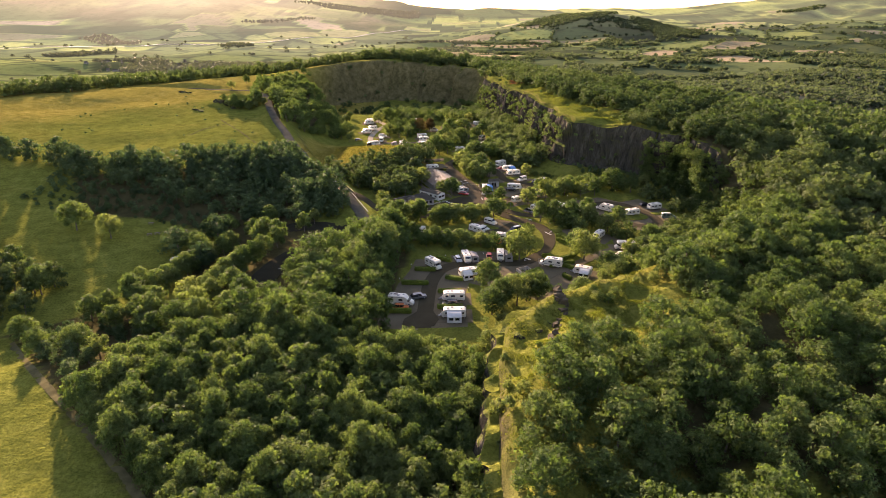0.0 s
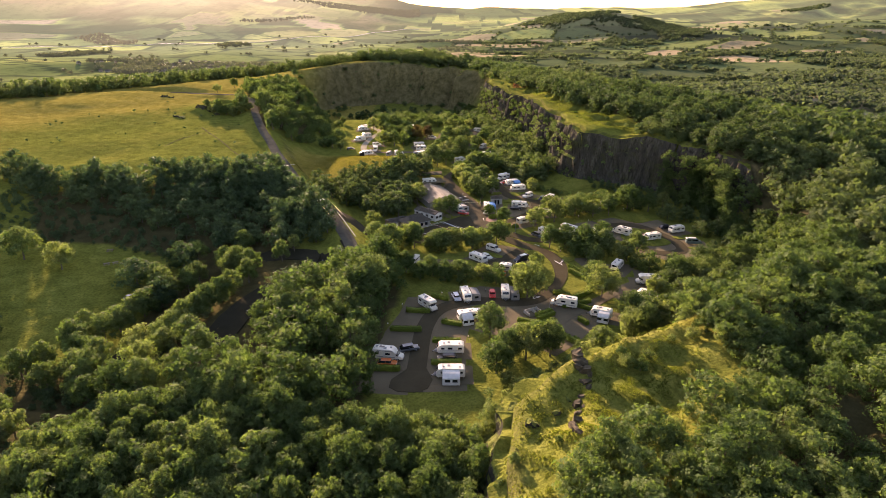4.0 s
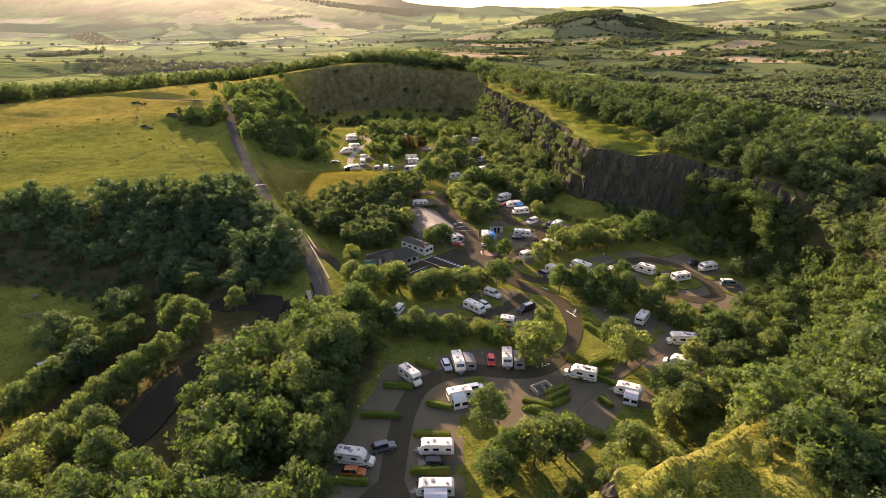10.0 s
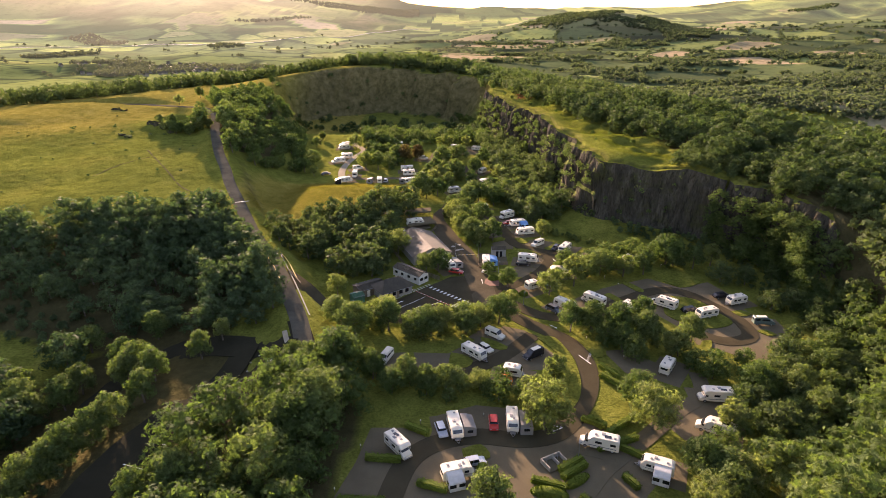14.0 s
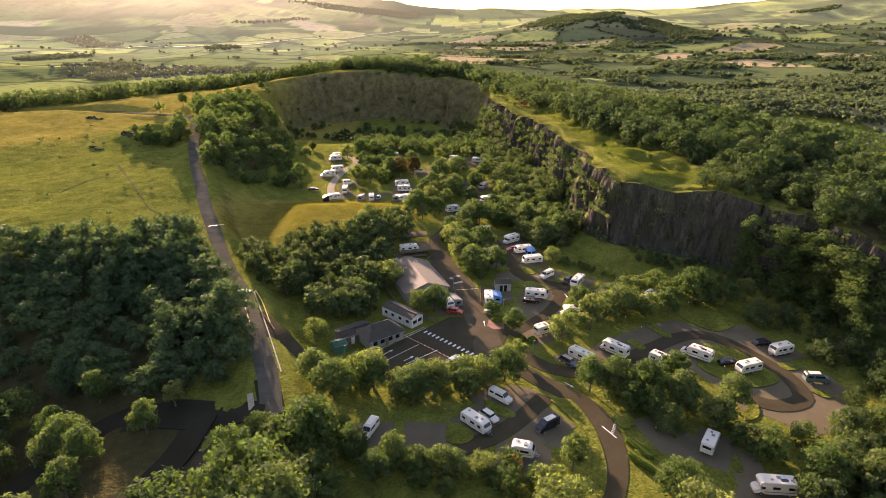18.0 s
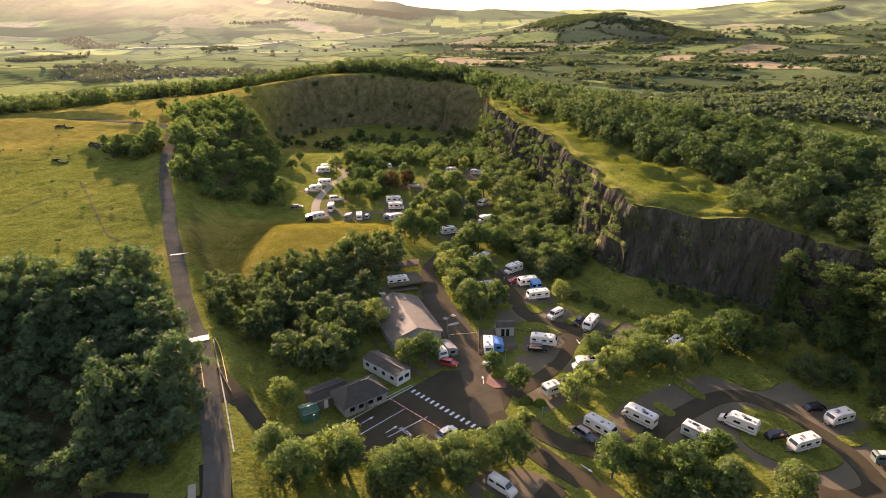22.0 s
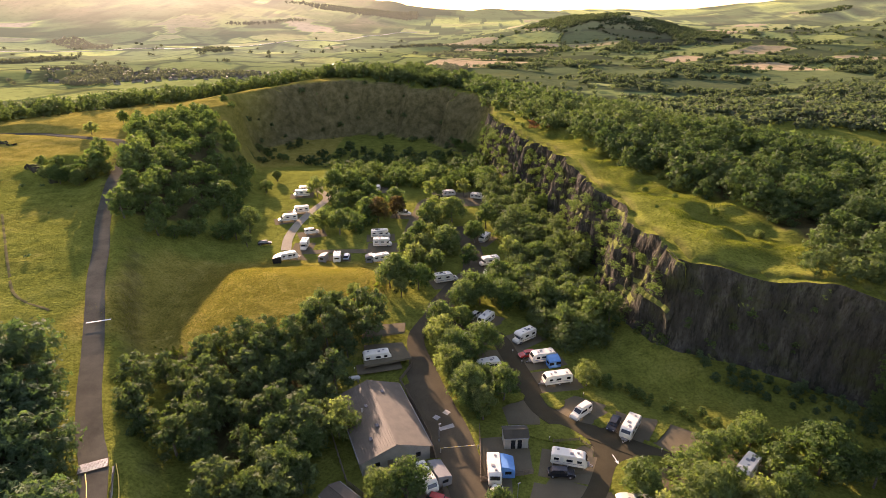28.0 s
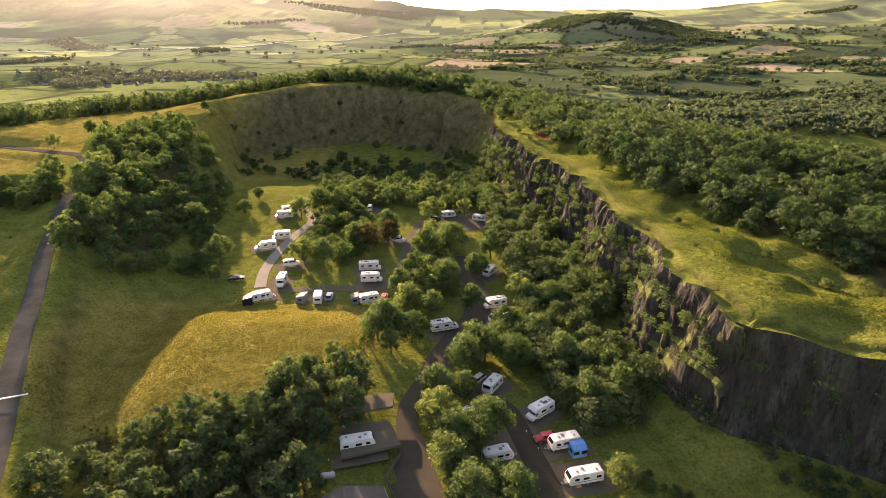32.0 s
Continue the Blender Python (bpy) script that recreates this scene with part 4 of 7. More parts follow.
SLIM_T = templates(6, 56, 13, 860, 0.042, ICO1, (0.32, 0.42), 0.08)
SLIM_WIDE_T = templates(6, 57, 13, 800, 0.050, ICO1, (0.44, 0.56), 0.06)
MID_T = templates(8, 61, 10, 450, 0.066, ICO1, (0.52, 0.68), 0.06)
TET = (np.array([(1, 1, 1), (1, -1, -1), (-1, 1, -1), (-1, -1, 1.0)]) * 0.7, np.array([(0, 1, 2), (0, 3, 1), (0, 2, 3), (1, 3, 2)]))
FAR_T = templates(6, 71, 1, 34, 0.16, TET, (0.58, 0.78), 0.06)


def wood(name, pts, hmin, hmax, temps, mat, label, seed=1, trunks=True, category="woodland"):
    """A whole wood as one body of foliage, with its trunks."""
    rs = np.random.RandomState(seed)
    TV, TF, to, L, LF, lo = [], [], 0, [], [], 0
    tk = trunk_arrays(np.random.RandomState(9), 0.6, 0.02, 0.3, 3)
    KV, KF, ko = [], [], 0
    zs = height(pts[:, 0], pts[:, 1])
    for (x, y), z in zip(pts, zs):
        tv, tf, q, qf = temps[rs.randint(len(temps))]
        h, a = rs.uniform(hmin, hmax), rs.uniform(0, 6.28)
        R = np.array([[math.cos(a), -math.sin(a), 0], [math.sin(a), math.cos(a), 0], [0, 0, 1]]) * h
        R[:2] *= rs.uniform(0.9, 1.2)
        o = np.array([x, y, z - 0.1 * h])
        TV.append(tv @ R.T + o)
        TF.append(tf + to)
        to += len(tv)
        L.append(q @ R.T + o)
        LF.append(qf + lo)
        lo += len(q)
        if trunks:
            KV.append(tk[0] @ R.T + o + (0, 0, 0.1 * h))
            KF.append(tk[1] + ko)
            ko += len(tk[0])
    root = tagged(new(name, crown_mesh(name, (np.concatenate(TV), np.concatenate(TF), np.concatenate(L), np.concatenate(LF)), mat)), label, category, kind="stuff")
    if trunks:
        t = new("trunks", mesh_from("trunks", np.concatenate(KV), np.concatenate(KF), [M_BARK]))
        t.parent = root
        t["kind"] = "stuff"
    return root


ROADS = [(ACCESS, 5.0), (LOOP, 5.0)]
FRONT_POLY = [(-72, 96), (-52, 78), (-40, 64), (-30, 45), (6, 45), (6.5, 84), (8, 97), (8.5, 108), (5, 117), (-14, 118), (-30, 122), (-62, 118)]
front = wood_points(FRONT_POLY, 3.2, 101)
rf = random.Random(8)
for p in front[:150]:
    place(rf.choice(TREES), p[0], p[1], rf.uniform(0, 360), rf.uniform(6.6, 9.2), sink=0.6, tall=rf.uniform(1.1, 1.35))
if len(front) > 150:
    wood("dense_wood", front[150:], 8, 12, SLIM_T, M_LEAF, "dense green broadleaf wood seen from above", 1)
wood("wood_strip", wood_points([(-54, 120), (-30, 118), (-16, 126), (-17, 150), (-11, 180), (-18, 196), (-32, 188), (-38, 172), (-41, 160), (-45, 145)], 6.0, 102, avoid=ROADS), 10, 14, NEAR_T, M_LEAF, "belt of sunlit broadleaf trees beside the pitches", 2)
hill_pts = wood_points([(-42, 230), (-52, 250), (-72, 278), (-96, 268), (-130, 260), (-152, 256), (-205, 272), (-208, 263), (-154, 246), (-128, 238), (-104, 224), (-90, 219), (-72, 213), (-58, 208), (-46, 207), (-38, 211), (-34, 217)], 5.0, 103, avoid=[(ACCESS, 4.6)])
south_edge = np.interp(-hill_pts[:, 0], [34, 58, 90, 154, 208], [214, 208, 219, 246, 263])
north_edge = np.interp(-hill_pts[:, 0], [34, 72, 130, 205], [224, 278, 260, 272])
depth = (hill_pts[:, 1] - south_edge) / np.maximum(north_edge - south_edge, 6)
# the hillside's shade is carried by the dark leaf colour
for near_to, far_to, low, high, n in ((-1, 0.36, 6, 9, 3), (0.36, 0.68, 8.5, 11.5, 30), (0.68, 2, 10, 13.5, 31)):
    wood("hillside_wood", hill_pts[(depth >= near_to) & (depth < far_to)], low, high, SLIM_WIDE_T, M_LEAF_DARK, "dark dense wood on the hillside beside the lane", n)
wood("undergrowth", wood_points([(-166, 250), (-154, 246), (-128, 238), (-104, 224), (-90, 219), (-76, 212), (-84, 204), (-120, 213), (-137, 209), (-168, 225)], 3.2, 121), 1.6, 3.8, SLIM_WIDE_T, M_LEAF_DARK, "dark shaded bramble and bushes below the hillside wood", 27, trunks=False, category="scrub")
# darker woodland leaves stand in for the shaded sides of these crowns
wood("thicket", wood_points([(-53, 268), (-48, 256), (-40, 257), (-28, 251), (-24, 242), (-19, 240), (-12, 245), (-13, 262), (-11, 282), (-4, 304), (-14, 309), (-24, 299), (-34, 293), (-50, 285), (-55, 276)], 4.3, 104, avoid=ROADS), 8, 12, SLIM_T, M_LEAF_WOOD, "thicket of bushy trees below the meadow", 4)
# leaf colour darkened for the deep shade under the rock face
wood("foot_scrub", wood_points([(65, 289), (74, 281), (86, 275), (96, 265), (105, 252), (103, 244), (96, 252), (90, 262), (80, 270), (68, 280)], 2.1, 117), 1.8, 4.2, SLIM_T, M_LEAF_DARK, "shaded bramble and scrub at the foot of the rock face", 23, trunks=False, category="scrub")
wood("brow_shrubs", wood_points([(87, 287), (93, 279), (99, 270), (106, 256), (111, 248), (113, 258), (108, 272), (103, 290), (99, 304), (92, 296)], 3.4, 125), 3.0, 7.0, SLIM_WIDE_T, M_LEAF_WOOD, "shrubs and small trees over the brow of the rock face", 34, trunks=False, category="scrub")
wood("bank_scrub", wood_points([(104, 186), (122, 196), (124, 236), (112, 242), (108, 214)], 4.0, 115), 4, 7.5, SLIM_T, M_LEAF_WOOD, "scrub covering the steep bank above the pitches", 19)
wood("boundary_hedge", wood_points([(43, 280), (48, 277.6), (54, 270.8), (61, 267.2), (67, 263.6), (75, 258.5), (76.4, 260.4), (68, 266.6), (61.5, 270.4), (55, 274), (48.6, 281), (43.6, 283)], 1.7, 118), 1.8, 3.2, SLIM_T, M_LEAF, "thick hedge between the pitches and the cliff meadow", 20, trunks=False, category="hedge")
slope_pts = wood_points([(-126, 398), (-112, 372), (-98, 349), (-84, 347), (-72, 354), (-63, 370), (-66, 390), (-73, 412), (-84, 452), (-100, 480), (-128, 505), (-142, 500), (-138, 458), (-130, 440), (-118, 420)], 4.8, 105, avoid=ROADS)
open_side = (slope_pts[:, 0] + 62) * 0.895 + (slope_pts[:, 1] - 314) * 0.446 > 1
wood("wood_slope", slope_pts[~open_side], 9.5, 14, SLIM_T, M_LEAF, "wooded slope of mixed broadleaf trees", 5)
wood("slope_edge", slope_pts[open_side], 5, 8, SLIM_WIDE_T, M_LEAF, "lower rounded trees along the edge of the sloping wood", 26)
PLATEAU = [(84, 356), (93, 330), (98, 318), (101, 302), (100, 290), (102, 280), (106, 266), (109, 250), (112, 236), (108, 212), (100, 188), (83, 173), (63, 157), (58, 152), (54, 146), (54, 138), (56, 130), (57, 122), (53, 114), (46, 107), (37, 101), (29, 97), (22, 92), (17, 85), (14, 75), (13, 58), (12, 40), (150, 40), (290, 200), (310, 420), (250, 600), (150, 690), (20, 660),
           (20, 612), (36, 562), (45, 506), (55, 466), (62, 436), (69, 412), (74, 380)]
plateau = wood_points(PLATEAU, 6.0, 106)
is_near = (plateau[:, 1] < 250) & (plateau[:, 0] < 112)
close = wood_points(PLATEAU, 4.1, 116)
close = close[(close[:, 1] < 250) & (close[:, 0] < 112)]
wood("wood_ridge", close[close[:, 1] < 128], 5.5, 9.5, NEAR_T, M_LEAF, "dense scrubby wood on the ridge above the quarry", 6)
wood("wood_flank", close[close[:, 1] >= 128], 6, 10.5, SLIM_WIDE_T, M_LEAF, "scrubby wood along the eastern edge of the quarry", 25)
EDGE_T = templates(6, 66, 6, 170, 0.098, ICO1, (0.55, 0.72), 0.06)
wood("wood_fall", wood_points([(250, 400), (310, 420), (420, 520), (420, 640), (300, 720), (160, 700), (200, 600), (235, 510)], 8.0, 123), 8, 13, EDGE_T, M_LEAF_WOOD, "wood running down the far side of the plateau", 32, trunks=False)
is_edge = (plateau[:, 0] > 150) | (plateau[:, 1] > 520)
wood("wood_edge", plateau[is_edge], 7, 12, EDGE_T, M_LEAF_WOOD, "wood falling away over the edge of the plateau", 16, trunks=False)
is_brow = ~is_near & ~is_edge & (plateau[:, 1] < 430) & (plateau[:, 1] > 240)
wood("wood_brow", plateau[is_brow], 7, 12, SLIM_WIDE_T, M_LEAF_WOOD, "wood behind the grassy brow of the cliff", 21, trunks=False)
wood("wood_plateau", plateau[~is_near & ~is_edge & ~is_brow], 7, 12, MID_T, M_LEAF_WOOD, "broad wood covering the plateau above the cliffs", 7, trunks=False)
wood("wood_rim", wood_points([(-64, 628), (-20, 622), (20, 606), (40, 610), (60, 680), (-40, 700), (-90, 670)], 7, 107), 8, 13, MID_T, M_LEAF_WOOD, "wood along the rim of the quarry bowl", 8)
wood("wood_belt", wood_points([(-420, 360), (-280, 405), (-200, 520), (-130, 610), (-60, 660), (-70, 700), (-160, 670), (-240, 580), (-320, 470), (-440, 430)], 8, 108), 9, 14, MID_T, M_LEAF_WOOD, "shelter belt of trees behind the hill crest", 9)
wood("scrub_cliff", wood_points([(36, 296), (46, 292), (53, 305), (51, 330), (53, 348), (47, 370), (46, 400), (42, 425), (33, 440), (28, 420), (30, 380), (31, 330)], 5.2, 109), 7, 11.5, NEAR_T, M_LEAF_WOOD, "light trees and scrub at the foot of the cliff", 10)
wood("scrub_bowl", wood_points([(-50, 470), (-10, 455), (30, 440), (34, 470), (18, 530), (-10, 545), (-50, 550), (-80, 520)], 8.5, 110), 4, 9, MID_T, M_LEAF_WOOD, "scattered scrub on the floor of the quarry bowl", 11)
bowl_ring = wood_points([(-120, 500), (-122, 560), (-90, 606), (-30, 622), (14, 602), (30, 560), (20, 540), (0, 570), (-30, 590), (-60, 590), (-90, 560), (-96, 510)], 7.0, 119)
bowl_ring = bowl_ring[rolling(bowl_ring[:, 0], bowl_ring[:, 1], 34) > -0.15]
wood("bowl_bushes", bowl_ring, 1.6, 5.5, MID_T, M_LEAF_WOOD, "bushes scattered on the banks of the quarry bowl", 24, trunks=False, category="scrub")
wood("pitch_scrub", wood_points([(70, 258), (84, 250), (98, 246), (104, 226), (102, 206), (92, 188), (70, 168), (66, 186), (94, 212), (92, 236)], 5.0, 111), 5, 9, NEAR_T, M_LEAF_WOOD, "bushy trees below the eastern cliff", 12)
wood("field_trees", wood_points([(-140, 140), (-124, 128), (-112, 142), (-116, 162), (-136, 166), (-160, 190), (-180, 170)], 5.4, 113), 8, 12, SLIM_T, M_LEAF_WOOD, "clump of trees at the edge of the rough field", 17)
# hedge and grove leaves darkened to paint the shade on this side
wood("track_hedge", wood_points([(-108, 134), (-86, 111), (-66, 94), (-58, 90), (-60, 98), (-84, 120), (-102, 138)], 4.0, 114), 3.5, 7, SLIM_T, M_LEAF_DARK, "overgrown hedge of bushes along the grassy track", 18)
# both bramble patches are added: dark cover where the ground is only shaded
wood("bramble_bank", wood_points([(-104, 128), (-80, 106), (-62, 90), (-54, 96), (-60, 122), (-76, 140), (-96, 142)], 3.4, 122), 1.6, 4.0, SLIM_WIDE_T, M_LEAF_DARK, "added dark brambles standing in for shade on the bank behind the wood", 28, trunks=False, category="scrub")
wood("yard_brambles", wood_points([(-62, 150), (-58, 166), (-56, 180), (-60, 180), (-66, 168), (-68, 150), (-66, 138), (-74, 124), (-60, 122), (-58, 136)], 2.6, 124), 1.4, 3.2, SLIM_WIDE_T, M_LEAF_DARK, "added dark brambles standing in for shade between the old car park rows", 33, trunks=False, category="scrub")
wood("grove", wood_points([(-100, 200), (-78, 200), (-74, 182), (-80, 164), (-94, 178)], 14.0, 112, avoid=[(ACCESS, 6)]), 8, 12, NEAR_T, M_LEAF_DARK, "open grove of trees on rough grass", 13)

# far woods: hedgerows, copses and hanging woods
rs = np.random.RandomState(77)
cand = np.stack([rs.uniform(-1500, 2000, 125000), rs.uniform(300, 3000, 125000)], -1)
cand = cand[(np.abs(cand[:, 0] - 60) < 0.9 * cand[:, 1]) & ((0.72 * (cand[:, 0] - 100) + 0.35 * (cand[:, 1] - 400) > 150) | ((cand[:, 0] < -60) & (cand[:, 1] > 1000) & (cand[:, 1] < 2100)))]
w2, e2 = field_cell(cand[:, 0], cand[:, 1])
lush = rolling(cand[:, 0], cand[:, 1], 420) + 0.6 * ss((cand[:, 0] - 100) / 500) - 0.35 * ss((cand[:, 1] - 1700) / 700) + 0.25 * ss((cand[:, 0] - 60) / 260) * ss((1750 - cand[:, 1]) / 500)
hedge = (e2 < 4.0) & (rs.rand(len(cand)) < 0.07 + 0.83 * ss((cand[:, 0] + 60) / 200)) & (cand[:, 1] < 2300)
copse = (lush > 0.92 + 0.25 * ss((cand[:, 1] - 1000) / 300)) & (rs.rand(len(cand)) < 0.85) & ((cand[:, 1] < 2000) | (cand[:, 0] > 0))
on_ridge = np.exp(-(((cand[:, 0] - 470) / 230) ** 2 + ((cand[:, 1] - 2380) / 130) ** 2)) + np.exp(-(((cand[:, 0] - 800) / 130) ** 2 + ((cand[:, 1] - 2200) / 170) ** 2)) + 0.25 * rolling(cand[:, 0], cand[:, 1], 160) > 0.5
named = np.exp(-(((cand[:, 0] + 15) / 62) ** 2 + ((cand[:, 1] - 1400) / 60) ** 2)) > 0.4
BELTS = [([(671, 1561), (852, 1591), (1000, 1500), (1150, 1480)], 42), ([(474, 1293), (588, 1338)], 34), ([(278, 1549), (290, 1332), (300, 1160), (340, 1098), (420, 1053)], 20), ([(464, 1882), (653, 1936)], 26), ([(-130, 2060), (34, 2078), (206, 2084), (361, 1988)], 20),
         ([(330, 960), (420, 900), (520, 860), (680, 840)], 46), ([(420, 1040), (560, 1060), (760, 1120)], 26), ([(-988, 1603), (-930, 1657)], 50), ([(-630, 1330), (-560, 1150)], 42), ([(-760, 1380), (-640, 1400)], 24), ([(260, 1180), (400, 1240), (520, 1200)], 14)]
rough = 0.55 * rolling(cand[:, 0], cand[:, 1], 55)
belted = np.zeros(len(cand), bool)
for line_pts, wide in BELTS:
    belted |= seg_dist(cand[:, 0], cand[:, 1], line_pts)[0] < wide * (0.8 + rough)
belted |= (np.exp(-(((cand[:, 0] + 470) / 150) ** 2 + ((cand[:, 1] - 1260) / 80) ** 2)) > 0.35) & (rs.rand(len(cand)) < 0.5)
far_pts = cand[(belted | hedge | copse | on_ridge | named)]
far_pts = far_pts[:12500]
# haze towards the sun is put into these leaves as a faint glow
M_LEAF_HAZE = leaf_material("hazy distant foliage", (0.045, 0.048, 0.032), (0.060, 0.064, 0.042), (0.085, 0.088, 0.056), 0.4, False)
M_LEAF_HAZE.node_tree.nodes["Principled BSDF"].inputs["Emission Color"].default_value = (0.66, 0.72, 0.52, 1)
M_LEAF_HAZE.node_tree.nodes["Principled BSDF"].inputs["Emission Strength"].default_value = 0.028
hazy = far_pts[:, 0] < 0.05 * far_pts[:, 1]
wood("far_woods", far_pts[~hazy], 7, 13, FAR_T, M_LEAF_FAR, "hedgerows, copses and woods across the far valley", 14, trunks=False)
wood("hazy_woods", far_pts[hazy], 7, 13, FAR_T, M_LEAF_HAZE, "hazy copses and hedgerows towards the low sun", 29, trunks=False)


# scrub clinging to the cliff ledges
def ledge_points(line, n, seed, out=(0.5, 3.0)):
    rs = np.random.RandomState(seed)
    p = spline(line, 1.0)
    t = np.gradient(p, axis=0)
    t /= np.linalg.norm(t, axis=1)[:, None]
    nrm = np.stack([-t[:, 1], t[:, 0]], -1)
    k = rs.randint(0, len(p), n)
    return p[k] + nrm[k] * rs.uniform(*out, (n, 1)), rs.uniform(0, 1, n) ** 1.4, p[k] - nrm[k] * 5.5


def ledge_scrub(name, line, n, seed, label, hmin=1.0, hmax=3.6, out=(0.5, 3.0)):
    rs = np.random.RandomState(seed + 1)
    q, u, back = ledge_points(line, n, seed, out)
    top = height(back[:, 0], back[:, 1])
    TV, TF, to, L, LF, lo = [], [], 0, [], [], 0
    for (x, y), v, tz in zip(q, u, top):
        tv, tf, lq, lf = NEAR_T[rs.randint(len(NEAR_T))]
        h = rs.uniform(hmin, hmax)
        o = np.array([x - 0.0, y, (0.08 + 0.8 * v) * tz - 0.25 * h])
        R = np.diag([h * 1.25, h * 1.25, h])
        lq, lf = lq[:900], lf[:300]
        TV.append(tv @ R + o), TF.append(tf + to), L.append(lq @ R + o), LF.append(lf + lo)
        to, lo = to + len(tv), lo + len(lq)
    return tagged(new(name, crown_mesh(name, (np.concatenate(TV), np.concatenate(TF), np.concatenate(L), np.concatenate(LF)), M_LEAF)), label, "scrub", kind="stuff")


ledge_scrub("ledge_scrub", NOSE, 430, 301, "bushes and ivy growing on the cliff ledges", 1.0, 3.8, (0.5, 4.6))
ledge_scrub("rim_scrub", NOSE[3:], 90, 311, "bushes along the broken rim of the cliff", 1.4, 3.4, (-4.0, 0.5))
ledge_scrub("ridge_scrub", EAST[0:8], 80, 309, "bushes and long grass hanging over the ridge edge", 1.0, 2.8)
ledge_scrub("ivy_scrub", EAST[12:16], 150, 303, "ivy and bushes hanging on the eastern cliff", 2.0, 4.5)
ledge_scrub("face_scrub", EAST[17:], 16, 305, "small bushes rooted in the quarried face", 1.0, 2.2)
ledge_scrub("hanging_scrub", EAST[13:17], 300, 307, "ivy and bushes hanging over the rock face", 2.2, 5.0, (1.5, 6.5))


def rock(name, size, seed, mat, label):
    """A jointed block: a cube cut by slanting planes, its edges chipped."""
    rs = np.random.RandomState(seed)
    bm = bmesh.new()
    bmesh.ops.create_cube(bm, size=2)
    bmesh.ops.subdivide_edges(bm, edges=bm.edges[:], cuts=2, use_grid_fill=True)
    planes = [(Vector(rs.normal(size=3)).normalized(), rs.uniform(0.75, 1.1)) for _ in range(7)]
    for v in bm.verts:
        for nrm, d in planes:
            over = v.co.dot(nrm) - d
            if over > 0:
                v.co -= nrm * over
        v.co = Vector((v.co.x * size[0], v.co.y * size[1], v.co.z * size[2])) + Vector(rs.normal(size=3)) * 0.07 * size[0]
    return tagged(part(name, bm, mat), label, "rock", "ridge rocks")


rr = random.Random(31)
RIB = [(27.2, 122.6, 1.0, 2.6), (26.4, 121.8, 0.8, 1.8), (27.0, 120.4, 1.1, 1.7), (26.3, 119.4, 0.7, 1.2), (27.3, 118.4, 1.2, 1.6), (28.2, 117.6, 0.8, 1.3), (26.6, 116.6, 0.9, 1.1), (27.6, 115.2, 0.8, 1.0), (25.4, 111.6, 0.7, 0.9),
       (24.8, 110.2, 0.9, 1.5), (24.3, 108.8, 0.7, 1.2), (23.8, 107.0, 0.6, 1.0), (23.0, 104.8, 0.8, 1.2), (22.2, 102.6, 0.9, 1.3), (22.0, 100.4, 0.7, 1.0)]
CREST = [(12.4, 112.4, 1.7, 2.6), (14.2, 113.0, 1.2, 1.9), (11.2, 110.2, 1.4, 2.6), (15.2, 104.4, 0.9, 1.3), (16.3, 104.0, 1.0, 1.2), (20.2, 108.2, 0.6, 0.7), (23.0, 112.2, 0.8, 0.8), (10.4, 105.0, 1.3, 2.4), (9.8, 101.0, 1.2, 2.2),
         (48.4, 143.6, 1.5, 2.6), (47.2, 142.0, 1.2, 2.2), (105.5, 205, 2.2, 4.0), (104, 198, 1.8, 3.4), (107, 212, 2.0, 3.6), (110, 216, 1.6, 2.4), (30.5, 127.6, 0.9, 1.4), (21.0, 120.4, 1.0, 1.8)]
for i, (x, y, sx, sz) in enumerate(RIB + CREST):
    pale = i < len(RIB)
    o = rock("rock", (sx * 1.15, sx * rr.uniform(0.6, 1.0), sz * 0.75), 400 + i, M_ROCK_PALE if pale else M_ROCK, "pale weathered rock rib standing out of the grass" if pale else "dark angular rock at the ridge edge")
    o.matrix_basis = pose(x + rr.uniform(-0.5, 0.5), y + rr.uniform(-0.5, 0.5), hz(x, y) - sz * 0.3, rr.uniform(-12, 12), rr.uniform(-12, 12), rr.uniform(0, 180))
RIDGE_BUSHES = [(46.5, 139.5, 2.6), (47.5, 145.5, 2.2), (50, 139.5, 2.8), (48.6, 137.4, 3.0), (46.8, 148.4, 2.8), (50.4, 149, 3.0), (53.5, 149.5, 3.4), (45.4, 136.4, 2.6), (50.8, 144.2, 1.8), (54, 145, 2.6), (48.2, 141.4, 1.6), (49.5, 143, 2.4), (52, 141, 3.2), (55, 142.5, 3.6), (53, 137.5, 3.2), (56.5, 146, 4.2), (51.5, 146.5, 2.6), (57, 139, 4.4), (58, 150, 4), (36, 122, 3.2), (38.5, 121, 3.0), (56, 127, 3.6), (40.5, 123.6, 2.6), (35.6, 124.4, 2.2), 
                (18, 90, 2.4), (14, 84, 2.6), (24, 92, 3.0), (31, 96, 3.4), (38, 103, 3.6), (19, 99, 1.4), (12, 96, 2.0), (52, 131, 3.2), (47, 129, 1.8)]
